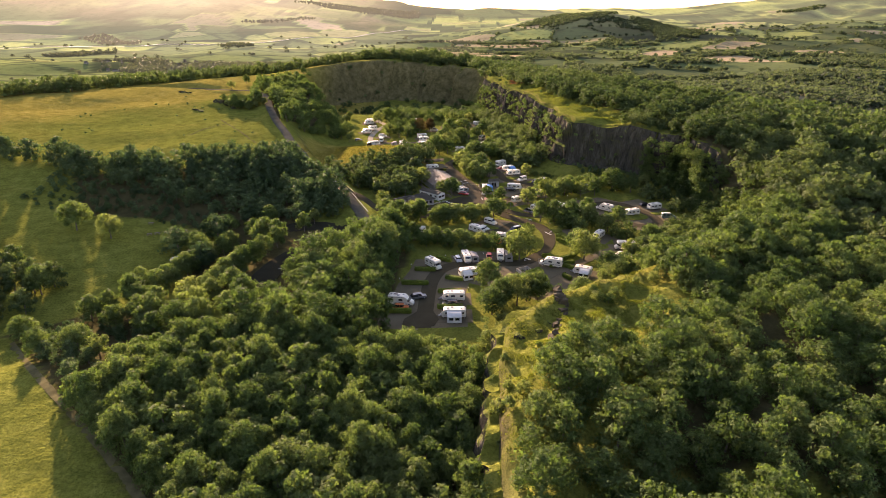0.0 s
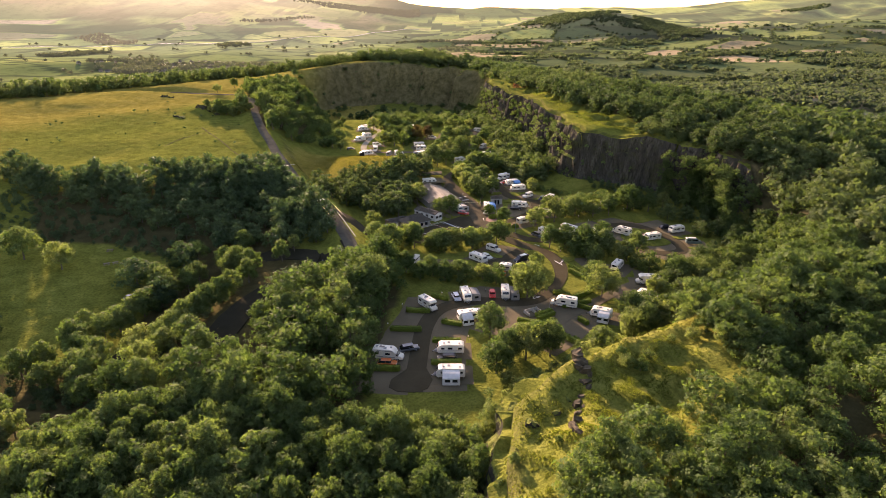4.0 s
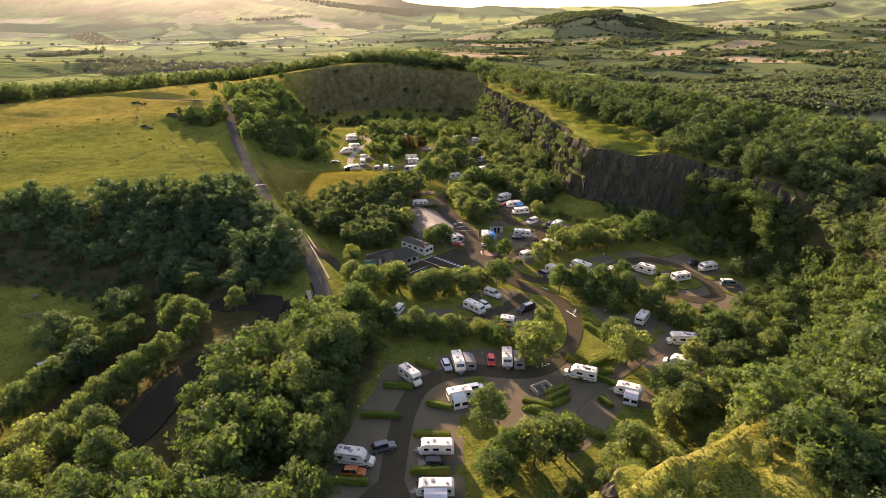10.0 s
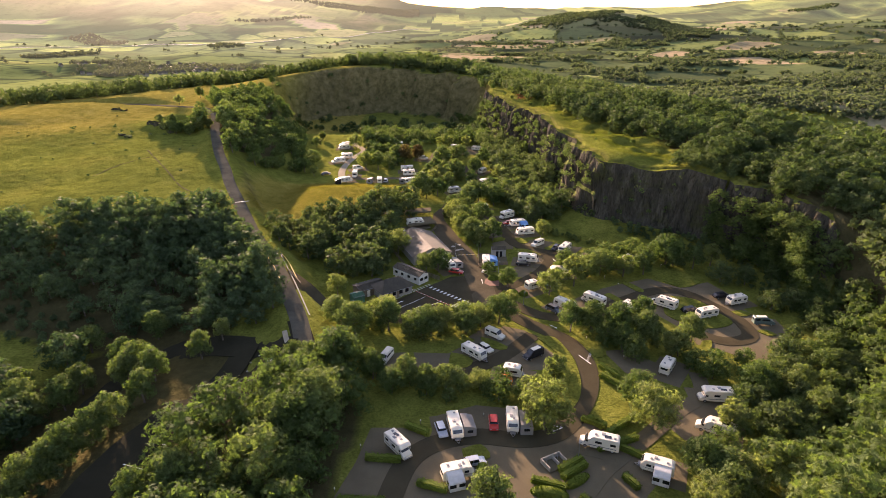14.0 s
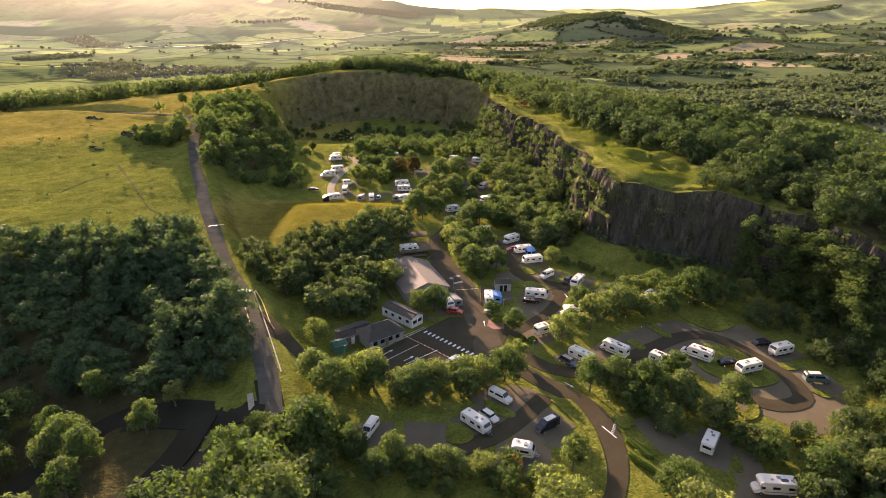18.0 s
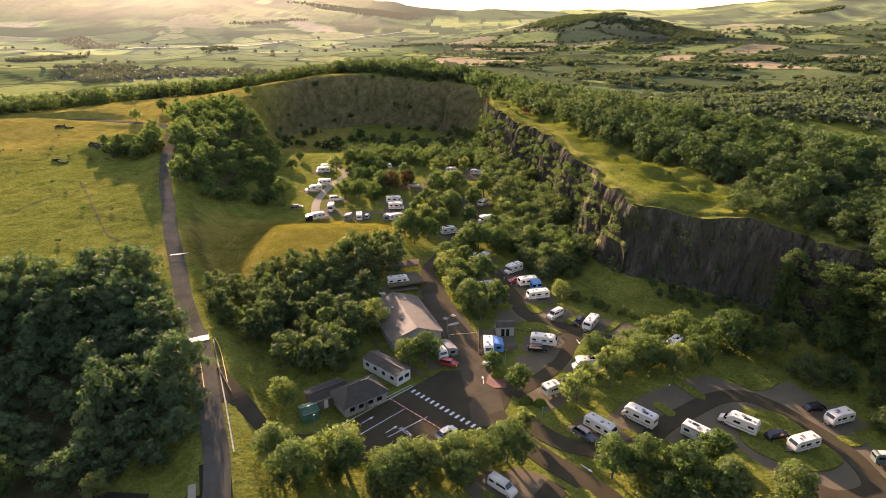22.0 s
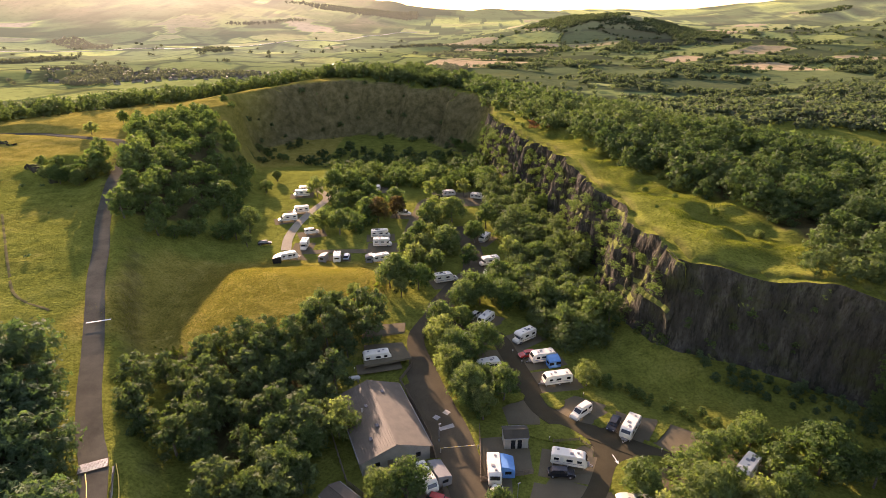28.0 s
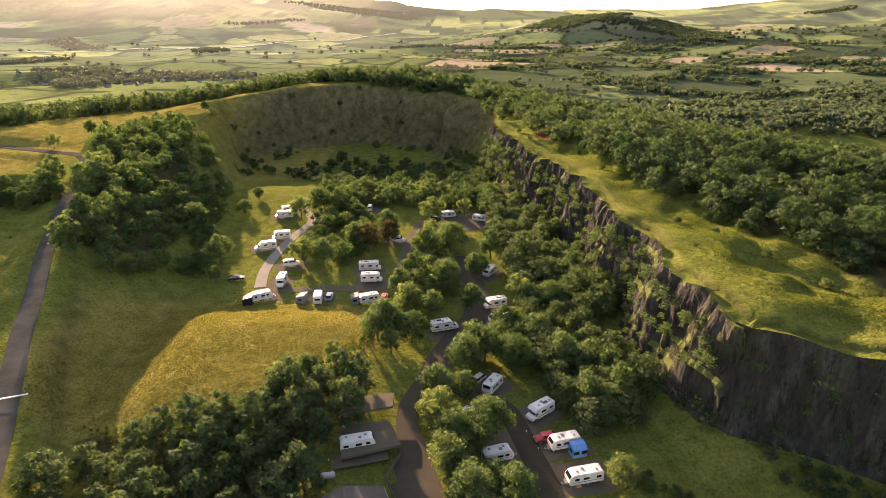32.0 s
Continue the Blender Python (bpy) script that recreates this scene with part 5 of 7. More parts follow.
CLIFF_BUSHES = [(38, 478, 2.6), (36, 490, 3.4), (40, 500, 4.0), (35, 508, 3.6), (31, 518, 4.2), (28, 530, 4.4), (24, 542, 4.6), (33, 528, 5.0), (20, 556, 4.4), (40, 515, 5.0), (45, 470, 3.0), (48, 455, 2.6), (-100, 520, 3.6), (-98, 534, 4.0), (-104, 548, 3.6), (-94, 528, 2.8), (-106, 512, 3.2), (-137, 386, 5.4), (-130, 382, 6.2), (-126, 387, 6.0), (-120, 386, 5.6), (-135, 391, 5.0), (-115, 388, 5.0), (-142, 392, 4.6), (-123, 381, 4.6), (84, 325, 2.4), (78, 338, 2.0), (74, 352, 2.2), (90, 312, 2.6), (70, 330, 1.2), (82, 362, 2.6), (72, 384, 2.0), (66, 402, 2.2), (64, 430, 2.4), (62, 452, 2.2), (70, 396, 3.0), (77, 372, 3.0), (86, 342, 2.8), (58, 440, 2.0), (69, 414, 2.6)]
rim_x = [p[0] for p in EAST[:4]]
rim_y = [p[1] for p in EAST[:4]]
EDGE_BUSHES = [(float(np.interp(y, rim_y, rim_x)) + rr.uniform(1.2, 6.0), y + rr.uniform(-1, 1), rr.uniform(1.4, 3.4)) for y in range(48, 97, 3)]
for x, y, h in RIDGE_BUSHES + CLIFF_BUSHES + EDGE_BUSHES:
    place(rr.choice(BUSH), x, y, rr.uniform(0, 360), h, sink=0.2)


def tufts(name, poly, n, size, mat, label, seed, avoid=()):
    """Rough grass: little leaning blades in clumps."""
    rs = np.random.RandomState(seed)
    poly = np.array(poly, float)
    c = rs.uniform(poly.min(0), poly.max(0), (n * 3, 2))
    c = c[inside(c[:, 0], c[:, 1], poly)]
    rim = seg_dist(c[:, 0], c[:, 1], poly, True)[0]
    c = c[(rim > rs.uniform(0, 9, len(c)))][:n]
    z = height(c[:, 0], c[:, 1])
    k = len(c)
    o = np.column_stack([c, z])
    a = rs.uniform(0, 6.28, k)
    s = size * rs.uniform(0.5, 1.4, k)
    side = np.stack([np.cos(a), np.sin(a), 0 * a], -1) * s[:, None] * 0.55
    tip = np.stack([rs.uniform(-0.3, 0.3, k), rs.uniform(-0.3, 0.3, k), np.full(k, 0.9)], -1) * s[:, None]
    cross = np.stack([-np.sin(a), np.cos(a), 0 * a], -1) * s[:, None] * 0.55
    down = np.array([0, 0, -0.08])
    v = np.concatenate([np.stack([o - side + down, o + side + down, o + tip + side * 0.5, o + tip - side * 0.5], 1).reshape(-1, 3),
                        np.stack([o - cross + down, o + cross + down, o + tip * 0.8 + cross * 0.5, o + tip * 0.8 - cross * 0.5], 1).reshape(-1, 3)])
    return tagged(new(name, mesh_from(name, v, np.arange(len(v)).reshape(-1, 4), [mat])), label, "grass", kind="stuff")


M_HEATHER = leaf_material("dry heather", (0.12, 0.055, 0.035), (0.20, 0.09, 0.06), (0.28, 0.13, 0.08), 0.3, False)
M_TUFT = leaf_material("rough grass blades", (0.064, 0.080, 0.014), (0.094, 0.115, 0.022), (0.138, 0.148, 0.034), 0.42, False)
tufts("cliff_grass", [(69, 296), (95, 286), (100, 300), (92, 330), (86, 360), (80, 400), (66, 445), (58, 470), (52, 455), (62, 400), (60, 372), (66, 340), (64, 318)], 26000, 0.19, M_TUFT, "rough grass on the cliff top", 502)
tufts("ridge_grass", [(7, 86), (9, 104), (12, 115), (22, 121), (33, 130), (42, 133), (46, 138), (51, 140), (54, 130), (52, 114), (38, 94), (20, 74), (8, 66)], 15000, 0.19, M_TUFT, "rough grass on the front ridge", 503)
M_STRAW = leaf_material("dry meadow grass", (0.115, 0.110, 0.026), (0.155, 0.138, 0.032), (0.205, 0.170, 0.050), 0.35, False)
tufts("meadow_grass", [(-76, 300), (-66, 288), (-44, 292), (-20, 302), (-8, 310), (-4, 340), (-14, 350), (-40, 352), (-58, 350), (-72, 340)], 30000, 0.17, M_STRAW, "long dry golden grass of the meadow", 508)
tufts("heather", [(50, 452), (60, 448), (66, 460), (60, 472), (52, 470)], 900, 0.45, M_HEATHER, "patch of reddish heather on the cliff top", 507)
tufts("verge_grass", [(-62, 296), (-50, 284), (-14, 300), (-8, 306), (-4, 330), (-10, 332), (-16, 304), (-44, 292)], 5000, 0.5, M_TUFT, "long grass along the meadow edge", 505)


for i, (x, y, sx, sz) in enumerate([(-147, 393, 2.6, 1.6), (-143, 391, 2.2, 1.4), (-139, 389, 3.2, 2.0), (-134, 384, 2.4, 1.5), (-132, 391, 2.0, 1.6), (-125, 387, 2.8, 1.8), (-186, 434, 2.4, 1.2), (-181, 432, 1.8, 1.0), (-156, 379, 2.2, 0.9), (-151, 375, 1.8, 0.8)]):
    o = rock("spoil_rock", (sx, sx * 0.7, sz), 460 + i, M_ROCK, "dark weathered rock outcrop on the grassy hillside")
    o.matrix_basis = pose(x, y, hz(x, y) - sz * 0.2, rr.uniform(-10, 10), rr.uniform(-10, 10), rr.uniform(0, 180))
gorse = wood_points([(-72, 300), (-96, 356), (-120, 380), (-190, 430), (-230, 340), (-170, 262), (-120, 288)], 4.6, 520)
gorse = gorse[(rolling(gorse[:, 0], gorse[:, 1], 34) > 0.42) & (np.arange(len(gorse)) % 2 == 0)]
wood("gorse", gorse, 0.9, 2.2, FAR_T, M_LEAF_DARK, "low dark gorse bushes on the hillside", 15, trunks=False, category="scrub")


hill_w = [wood_points(p, 11, 130 + i) for i, p in enumerate(([(-700, 3050), (-126, 3464), (-110, 3180), (-360, 2960), (-420, 3000)], [(-1240, 2140), (-980, 1960), (-960, 2000), (-1180, 2200)], [(-800, 2500), (-540, 2650), (-520, 2690), (-790, 2540)]))]
# plantation leaves given emission, painting the hill's haze over them
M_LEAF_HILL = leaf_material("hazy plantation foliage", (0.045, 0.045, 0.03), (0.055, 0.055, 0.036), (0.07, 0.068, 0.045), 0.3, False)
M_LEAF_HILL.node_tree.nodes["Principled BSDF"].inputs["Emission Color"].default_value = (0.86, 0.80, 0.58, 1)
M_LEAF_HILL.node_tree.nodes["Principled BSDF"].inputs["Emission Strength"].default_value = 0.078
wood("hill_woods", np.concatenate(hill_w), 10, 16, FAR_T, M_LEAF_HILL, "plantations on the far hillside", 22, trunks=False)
ribbon("valley_road", [(-1300, 1830), (-983, 1936), (-840, 2029), (-608, 2132), (-339, 2309), (-222, 2534), (-100, 2700)], 7, 0.8, M_KERB, "far pale road along the foot of the hill", "road", thick=2.0)
M_STONE = plain("old gritstone", (0.30, 0.26, 0.20), 0.9, spec=0.05, vary=0.4, scale=0.05)


def village(name, cx, cy, sx, sy, n, seed, label):
    """A far town: small gabled houses, joined."""
    rs = np.random.RandomState(seed)
    V, F = [], []
    for i in range(n):
        x, y = cx + rs.normal() * sx, cy + rs.normal() * sy
        z, a = hz(x, y), rs.uniform(0, 3.14)
        l, w, h = rs.uniform(2.6, 4.6), rs.uniform(2.0, 2.9), rs.uniform(2.2, 3.6)
        c, sn = math.cos(a), math.sin(a)
        b = len(V)
        for px, py, pz in ((-l, -w, -1), (l, -w, -1), (l, w, -1), (-l, w, -1), (-l, -w, h), (l, -w, h), (l, w, h), (-l, w, h), (-l, 0, h + 2.4), (l, 0, h + 2.4)):
            V.append((x + c * px - sn * py, y + sn * px + c * py, z + pz))
        for q in ((0, 1, 5, 4), (2, 3, 7, 6), (4, 5, 9, 8), (6, 7, 8, 9), (1, 2, 6, 5), (3, 0, 4, 7), (4, 8, 8, 7), (5, 6, 9, 9)):
            if len(set(q)) == 4:
                F.append([b + k for k in q])
    ids = [1 if i % 6 in (2, 3) else 0 for i in range(len(F))]
    return tagged(new(name, mesh_from(name, V, F, [M_STONE, M_ROOF], ids)), label, "village", kind="stuff")


village("far_town", -470, 1265, 95, 60, 190, 601, "distant town of pale stone houses in the valley")
village("far_village", 500, 860, 110, 40, 120, 602, "distant village of stone houses among trees")


def hedge_box(x, y, rot, length, width=1.3, tall=1.2, name="hedge"):
    """A clipped hedge: a leafy rounded box."""
    rs = np.random.RandomState(int(abs(x * 13 + y * 7)) % 9999)
    n = int(length * 70)
    bm = bmesh.new()
    bmesh.ops.create_cube(bm, size=1)
    for v in bm.verts:
        v.co = (v.co.x * length, v.co.y * width * (0.85 if v.co.z > 0 else 1), (v.co.z + 0.5) * tall)
    bmesh.ops.bevel(bm, geom=bm.edges[:], offset=0.22, segments=2, affect="EDGES")
    core = part(name, bm, M_HEDGE)
    face = rs.randint(0, 3, n)
    p = np.stack([rs.uniform(-0.5, 0.5, n) * length, np.where(face == 0, rs.uniform(-0.5, 0.5, n), np.where(face == 1, -0.5, 0.5)) * width, np.where(face == 0, tall, rs.uniform(0.1, 1, n) * tall)], -1)
    p += rs.normal(scale=0.05, size=p.shape)
    d = rs.normal(size=(n, 3))
    t1 = np.cross(d, rs.normal(size=(n, 3)))
    t1 /= np.linalg.norm(t1, axis=1)[:, None]
    t2 = np.cross(t1, d / np.linalg.norm(d, axis=1)[:, None])
    s = rs.uniform(0.07, 0.16, (n, 1))
    q = np.stack([p - t1 * s, p - t2 * s, p + t1 * s, p + t2 * s], 1).reshape(-1, 3)
    lv = new("leaves", mesh_from("leaves", q, np.arange(n * 4).reshape(-1, 4), [M_HEDGE]))
    lv.parent = core
    core.matrix_basis = pose(x, y, 0, 0, 0, rot)
    return tagged(core, "neatly clipped green hedge between pitches", "hedge", "pitch hedges")


for x, y, r, ln in [(-5.2, 166.5, -6, 6.5), (-7.9, 156.7, -3, 8), (-12.1, 139.2, -2, 8), (3.7, 159.9, -18, 5.5), (2.3, 151.1, -3, 7), (2.2, 141.6, 0, 7), (23.5, 160.5, -20, 6), (28.5, 163.5, 35, 6),
                    (31, 154, -55, 9), (40.5, 176, 38, 10), (35, 176.5, -30, 5), (39.5, 168.5, -35, 6), (42.5, 194, -60, 6), (46, 186, 40, 5), (12, 163, 70, 4.5), (0.5, 174.5, -30, 5)]:
    hedge_box(x, y, r, ln)

# ---- vehicles ----
def box(bm, cx, cy, cz, sx, sy, sz, bev=0.0, taper=None):
    r = bmesh.ops.create_cube(bm, size=1)
    for v in r["verts"]:
        k = 1.0
        if taper and v.co.z > 0:
            k = taper
        v.co = Vector((cx + v.co.x * sx * k, cy + v.co.y * sy * k, cz + v.co.z * sz))
    if bev:
        es = list({e for v in r["verts"] for e in v.link_edges})
        bmesh.ops.bevel(bm, geom=es, offset=bev, segments=2, affect="EDGES")


def boxpart(name, mat, parent, c, s, bev=0.0, label="", taper=None):
    bm = bmesh.new()
    box(bm, *c, *s, bev, taper)
    return part(name, bm, mat, parent, label)


def hull(name, mat, parent, profile, width, bev=0.08, label="", narrow=1.0):
    """A body from its side profile (x along, z up), as wide as given, its edges rounded."""
    bm = bmesh.new()
    zs = [p[1] for p in profile]
    def half(z):
        u = (z - min(zs)) / (max(zs) - min(zs))
        return width / 2 * (1 + (narrow - 1) * u)
    a = [bm.verts.new((x, -half(z), z)) for x, z in profile]
    b = [bm.verts.new((x, half(z), z)) for x, z in profile]
    n = len(a)
    bm.faces.new(a)
    bm.faces.new(b[::-1])
    for i in range(n):
        bm.faces.new((a[(i + 1) % n], a[i], b[i], b[(i + 1) % n]))
    bmesh.ops.recalc_face_normals(bm, faces=bm.faces)
    if bev:
        bmesh.ops.bevel(bm, geom=bm.edges[:], offset=bev, segments=2, affect="EDGES", clamp_overlap=True)
    return part(name, bm, mat, parent, label)


def wheel(parent, x, y, r=0.33, w=0.22):
    bm = bmesh.new()
    bmesh.ops.create_cone(bm, cap_ends=True, segments=16, radius1=r, radius2=r, depth=w, matrix=pose(x, y, r, 90, 0, 0))
    bmesh.ops.bevel(bm, geom=[e for e in bm.edges if len(e.link_faces) == 2 and any(len(f.verts) > 4 for f in e.link_faces)], offset=0.04, segments=1, affect="EDGES")
    t = part("wheel", bm, M_TYRE, parent)
    bm = bmesh.new()
    bmesh.ops.create_cone(bm, cap_ends=True, segments=12, radius1=r * 0.6, radius2=r * 0.5, depth=0.03, matrix=pose(x, y + (w / 2 + 0.01) * (1 if y > 0 else -1), r, 90, 0, 0))
    part("rim", bm, M_STEEL, t)


def caravan(length=6.0, kind="caravan", label="white touring caravan with dark windows on a tarmac pitch", band=None, stripe=M_TRIM):
    L, W, H = length / 2, 1.13, 2.55
    root = tagged(new(kind), label, "caravan", "caravans")
    hull("body", M_WHITE, root, [(-L, 0.45), (L - 0.25, 0.42), (L, 0.9), (L - 0.08, 1.7), (L - 0.5, 2.35), (L - 1.1, H), (-L + 0.5, H), (-L + 0.05, 2.3)], 2 * W, 0.1)
    for s in (-1, 1):
        wheel(root, -0.2, s * (W - 0.12), 0.32)
        boxpart("side_stripe", stripe, root, (0, s * (W + 0.004), 1.05), (length * 0.82, 0.02, 0.10))
        for x, w in ((-L + 1.0, 0.9), (0.1, 1.1), (L - 1.4, 0.8)):
            boxpart("window", M_GLASS, root, (x, s * (W + 0.006), 1.62), (w, 0.03, 0.5), 0.01)
    boxpart("door", M_CREAM, root, (-1.25, -W - 0.012, 1.35), (0.6, 0.03, 1.6))
    bm = bmesh.new()
    box(bm, 0, 0, 0, 0.04, 1.7, 0.65, 0.015)
    bmesh.ops.transform(bm, matrix=pose(L - 0.26, 0, 2.02, 0, -33, 0), verts=bm.verts)
    part("front_window", bm, M_GLASS, root)
    boxpart("rear_window", M_GLASS, root, (-L + 0.0, 0, 1.75), (0.05, 1.5, 0.5), 0.01)
    for x, y, w in ((-L + 1.2, 0.3, 0.42), (0.4, -0.25, 0.6), (L - 1.7, 0.2, 0.42)):
        boxpart("roof_light", M_TRIM, root, (x, y, H + 0.05), (w, w, 0.12), 0.03)
    bm = bmesh.new()
    for s in (-1, 1):
        box(bm, L + 0.45, s * 0.3, 0.42, 1.2, 0.07, 0.07)
        bmesh.ops.rotate(bm, verts=bm.verts[-8:], cent=(L + 0.45, s * 0.3, 0.42), matrix=Matrix.Rotation(radians(-s * 26), 3, "Z"))
    part("tow_frame", bm, M_STEEL, root)
    boxpart("gas_box", M_TRIM, root, (L + 0.18, 0, 0.62), (0.45, 1.1, 0.4), 0.05)
    boxpart("jockey_wheel", M_TYRE, root, (L + 1.0, 0, 0.2), (0.14, 0.1, 0.4), 0.03)
    for x in (-L + 0.4, L - 0.5):
        boxpart("corner_steady", M_STEEL, root, (x, W - 0.25, 0.21), (0.1, 0.1, 0.44))
        boxpart("corner_steady", M_STEEL, root, (x, -W + 0.25, 0.21), (0.1, 0.1, 0.44))
    return root


def motorhome(length=6.8, label="white coachbuilt motorhome with dark cab windows", low=False, stripe=M_TRIM):
    L, W, H = length / 2, 1.15, 2.8
    root = tagged(new("motorhome"), label, "motorhome", "motorhomes")
    if low:
        prof = [(-L, 0.45), (L - 2.0, 0.4), (L - 1.5, 1.5), (L - 1.75, 2.3), (L - 2.4, H), (-L + 0.25, H), (-L, 2.5)]
    else:
        prof = [(-L, 0.45), (L - 1.7, 0.4), (L - 1.6, 1.95), (L - 0.75, 2.1), (L - 0.6, 2.5), (L - 1.2, H + 0.1), (-L + 0.2, H), (-L, 2.6)]
    hull("body", M_WHITE, root, prof, 2 * W, 0.09)
    hull("cab", M_WHITE, root, [(L - 1.9, 0.35), (L, 0.35), (L + 0.02, 0.85), (L - 0.15, 1.15), (L - 0.85, 1.35), (L - 1.5, 2.05), (L - 1.95, 2.05)], 1.95, 0.1, narrow=0.9)
    bm = bmesh.new()
    box(bm, 0, 0, 0, 0.04, 1.55, 0.85, 0.02)
    bmesh.ops.transform(bm, matrix=pose(L - 1.13, 0, 1.69, 0, -43, 0), verts=bm.verts)
    part("windscreen", bm, M_GLASS, root)
    for s in (-1, 1):
        for x in (-L + 1.1, L - 1.1):
            wheel(root, x, s * 0.92, 0.35)
        boxpart("cab_window", M_GLASS, root, (L - 1.45, s * 0.945, 1.58), (0.75, 0.03, 0.45), 0.01)
        for x, w in ((-L + 1.1, 1.0), (0.1, 1.2)):
            boxpart("window", M_GLASS, root, (x, s * (W + 0.005), 1.8), (w, 0.03, 0.5), 0.01)
        boxpart("side_stripe", stripe, root, (-0.6, s * (W + 0.004), 1.0), (length * 0.7, 0.02, 0.16))
        boxpart("headlight", M_STEEL, root, (L + 0.0, s * 0.72, 0.86), (0.06, 0.3, 0.2), 0.02)
        boxpart("wing_mirror", M_TRIM, root, (L - 1.0, s * 1.12, 1.45), (0.12, 0.22, 0.34), 0.03)
    boxpart("rear_window", M_GLASS, root, (-L - 0.005, 0, 1.9), (0.03, 1.4, 0.5), 0.01)
    boxpart("bumper", M_TRIM, root, (L + 0.02, 0, 0.48), (0.14, 1.8, 0.24), 0.04)
    boxpart("habitation_door", M_CREAM, root, (-0.7, -W - 0.012, 1.4), (0.6, 0.03, 1.75))
    for x, y, w in ((-L + 0.9, 0.3, 0.45), (-0.6, -0.3, 0.7), (0.7, 0.25, 0.45)):
        boxpart("roof_light", M_TRIM, root, (x, y, H + 0.05), (w, w, 0.12), 0.03)
    boxpart("solar_panel", M_GLASS, root, (-L + 2.1, 0.25, H + 0.05), (1.2, 0.7, 0.05))
    boxpart("rolled_awning", M_TRIM, root, (-0.4, -W - 0.06, 2.55), (length * 0.55, 0.12, 0.12), 0.04)
    return root


def van(paint, label, name="camper_van", length=5.2):
    L = length / 2
    root = tagged(new(name), label, "van", "camper vans")
    hull("body", paint, root, [(-L, 0.35), (L, 0.35), (L + 0.03, 0.85), (L - 0.2, 1.15), (L - 1.0, 1.32), (L - 1.75, 2.1), (-L + 0.15, 2.18), (-L, 1.9)], 1.9, 0.1, narrow=0.88)
    bm = bmesh.new()
    box(bm, 0, 0, 0, 0.04, 1.45, 0.85, 0.02)
    bmesh.ops.transform(bm, matrix=pose(L - 1.38, 0, 1.72, 0, -44, 0), verts=bm.verts)
    part("windscreen", bm, M_GLASS, root)
    for s in (-1, 1):
        for x in (-L + 0.9, L - 0.95):
            wheel(root, x, s * 0.83, 0.33)
        for x, w in ((L - 1.75, 0.7), (-0.1, 1.2), (-L + 0.9, 1.0)):
            boxpart("window", M_GLASS, root, (x, s * 0.885, 1.6), (w, 0.05, 0.45), 0.01)
        boxpart("headlight", M_STEEL, root, (L, s * 0.68, 0.86), (0.06, 0.3, 0.18), 0.02)
    boxpart("rear_window", M_GLASS, root, (-L - 0.0, 0, 1.62), (0.05, 1.3, 0.5), 0.01)
    boxpart("bumper", M_TRIM, root, (L + 0.02, 0, 0.46), (0.12, 1.75, 0.22), 0.04)
    boxpart("roof_top", M_WHITE, root, (-0.6, 0, 2.2), (2.4, 1.2, 0.14), 0.05)
    return root


def car(paint, label, length=4.4, tall=1.5):
    L = length / 2
    root = tagged(new("car"), label, "car", "cars")
    hull("body", paint, root, [(-L, 0.35), (L, 0.32), (L + 0.02, 0.62), (L - 0.25, 0.82), (L - 1.2, 0.93), (-L + 0.2, 0.98), (-L, 0.8)], 1.78, 0.1)
    hull("cabin", M_GLASS, root, [(L - 1.25, 0.9), (L - 1.95, tall - 0.06), (-L + 0.75, tall - 0.06), (-L + 0.15, 0.95)], 1.62, 0.05, narrow=0.8)
    bm = bmesh.new()
    box(bm, -0.25, 0, tall - 0.04, L * 1.05, 1.25, 0.07, 0.03)
    part("roof", bm, paint, root)
    for s in (-1, 1):
        for x in (-L + 0.85, L - 0.85):
            wheel(root, x, s * 0.8, 0.31, 0.2)
        boxpart("headlight", M_STEEL, root, (L - 0.04, s * 0.62, 0.66), (0.1, 0.32, 0.13), 0.02)
        boxpart("door_pillar", paint, root, (-0.2, s * 0.74, 1.18), (0.1, 0.08, 0.5))
        boxpart("wing_mirror", M_TRIM, root, (L - 1.45, s * 0.95, 0.98), (0.1, 0.16, 0.12), 0.02)
    return root


P_SILVER = plain("silver car paint", (0.42, 0.45, 0.48), 0.3, 0.5)
P_RED = plain("red car paint", (0.45, 0.03, 0.02), 0.3)
P_BLACK = plain("black car paint", (0.018, 0.018, 0.02), 0.25)
P_WHITE = M_WHITE
P_GREY = plain("grey car paint", (0.12, 0.13, 0.14), 0.3, 0.3)
P_ORANGE = plain("orange car paint", (0.55, 0.13, 0.02), 0.35)
P_GREEN = plain("dark green van paint", (0.10, 0.14, 0.12), 0.35)
CARAVANS = [caravan(5.6), caravan(6.4, label="long white touring caravan with grey side stripe"), caravan(5.9, label="white caravan with dark front window and blue stripe", stripe=plain("blue decal", (0.10, 0.17, 0.30)))]
SMALL_CARAVAN = caravan(4.2, label="small white caravan with awning bag")
MOTORHOMES = [motorhome(), motorhome(7.1, low=True, label="low-profile white motorhome with solar panel"), motorhome(6.3, label="white overcab motorhome with beige stripe", stripe=plain("beige decal", (0.35, 0.27, 0.16)))]
VANS = {"white": van(M_WHITE, "white camper van with dark windows"), "green": van(P_GREEN, "dark green camper van with white roof"), "black": van(P_BLACK, "black camper van with a white roof box")}
P_BLUE = plain("blue car paint", (0.03, 0.08, 0.22), 0.35)
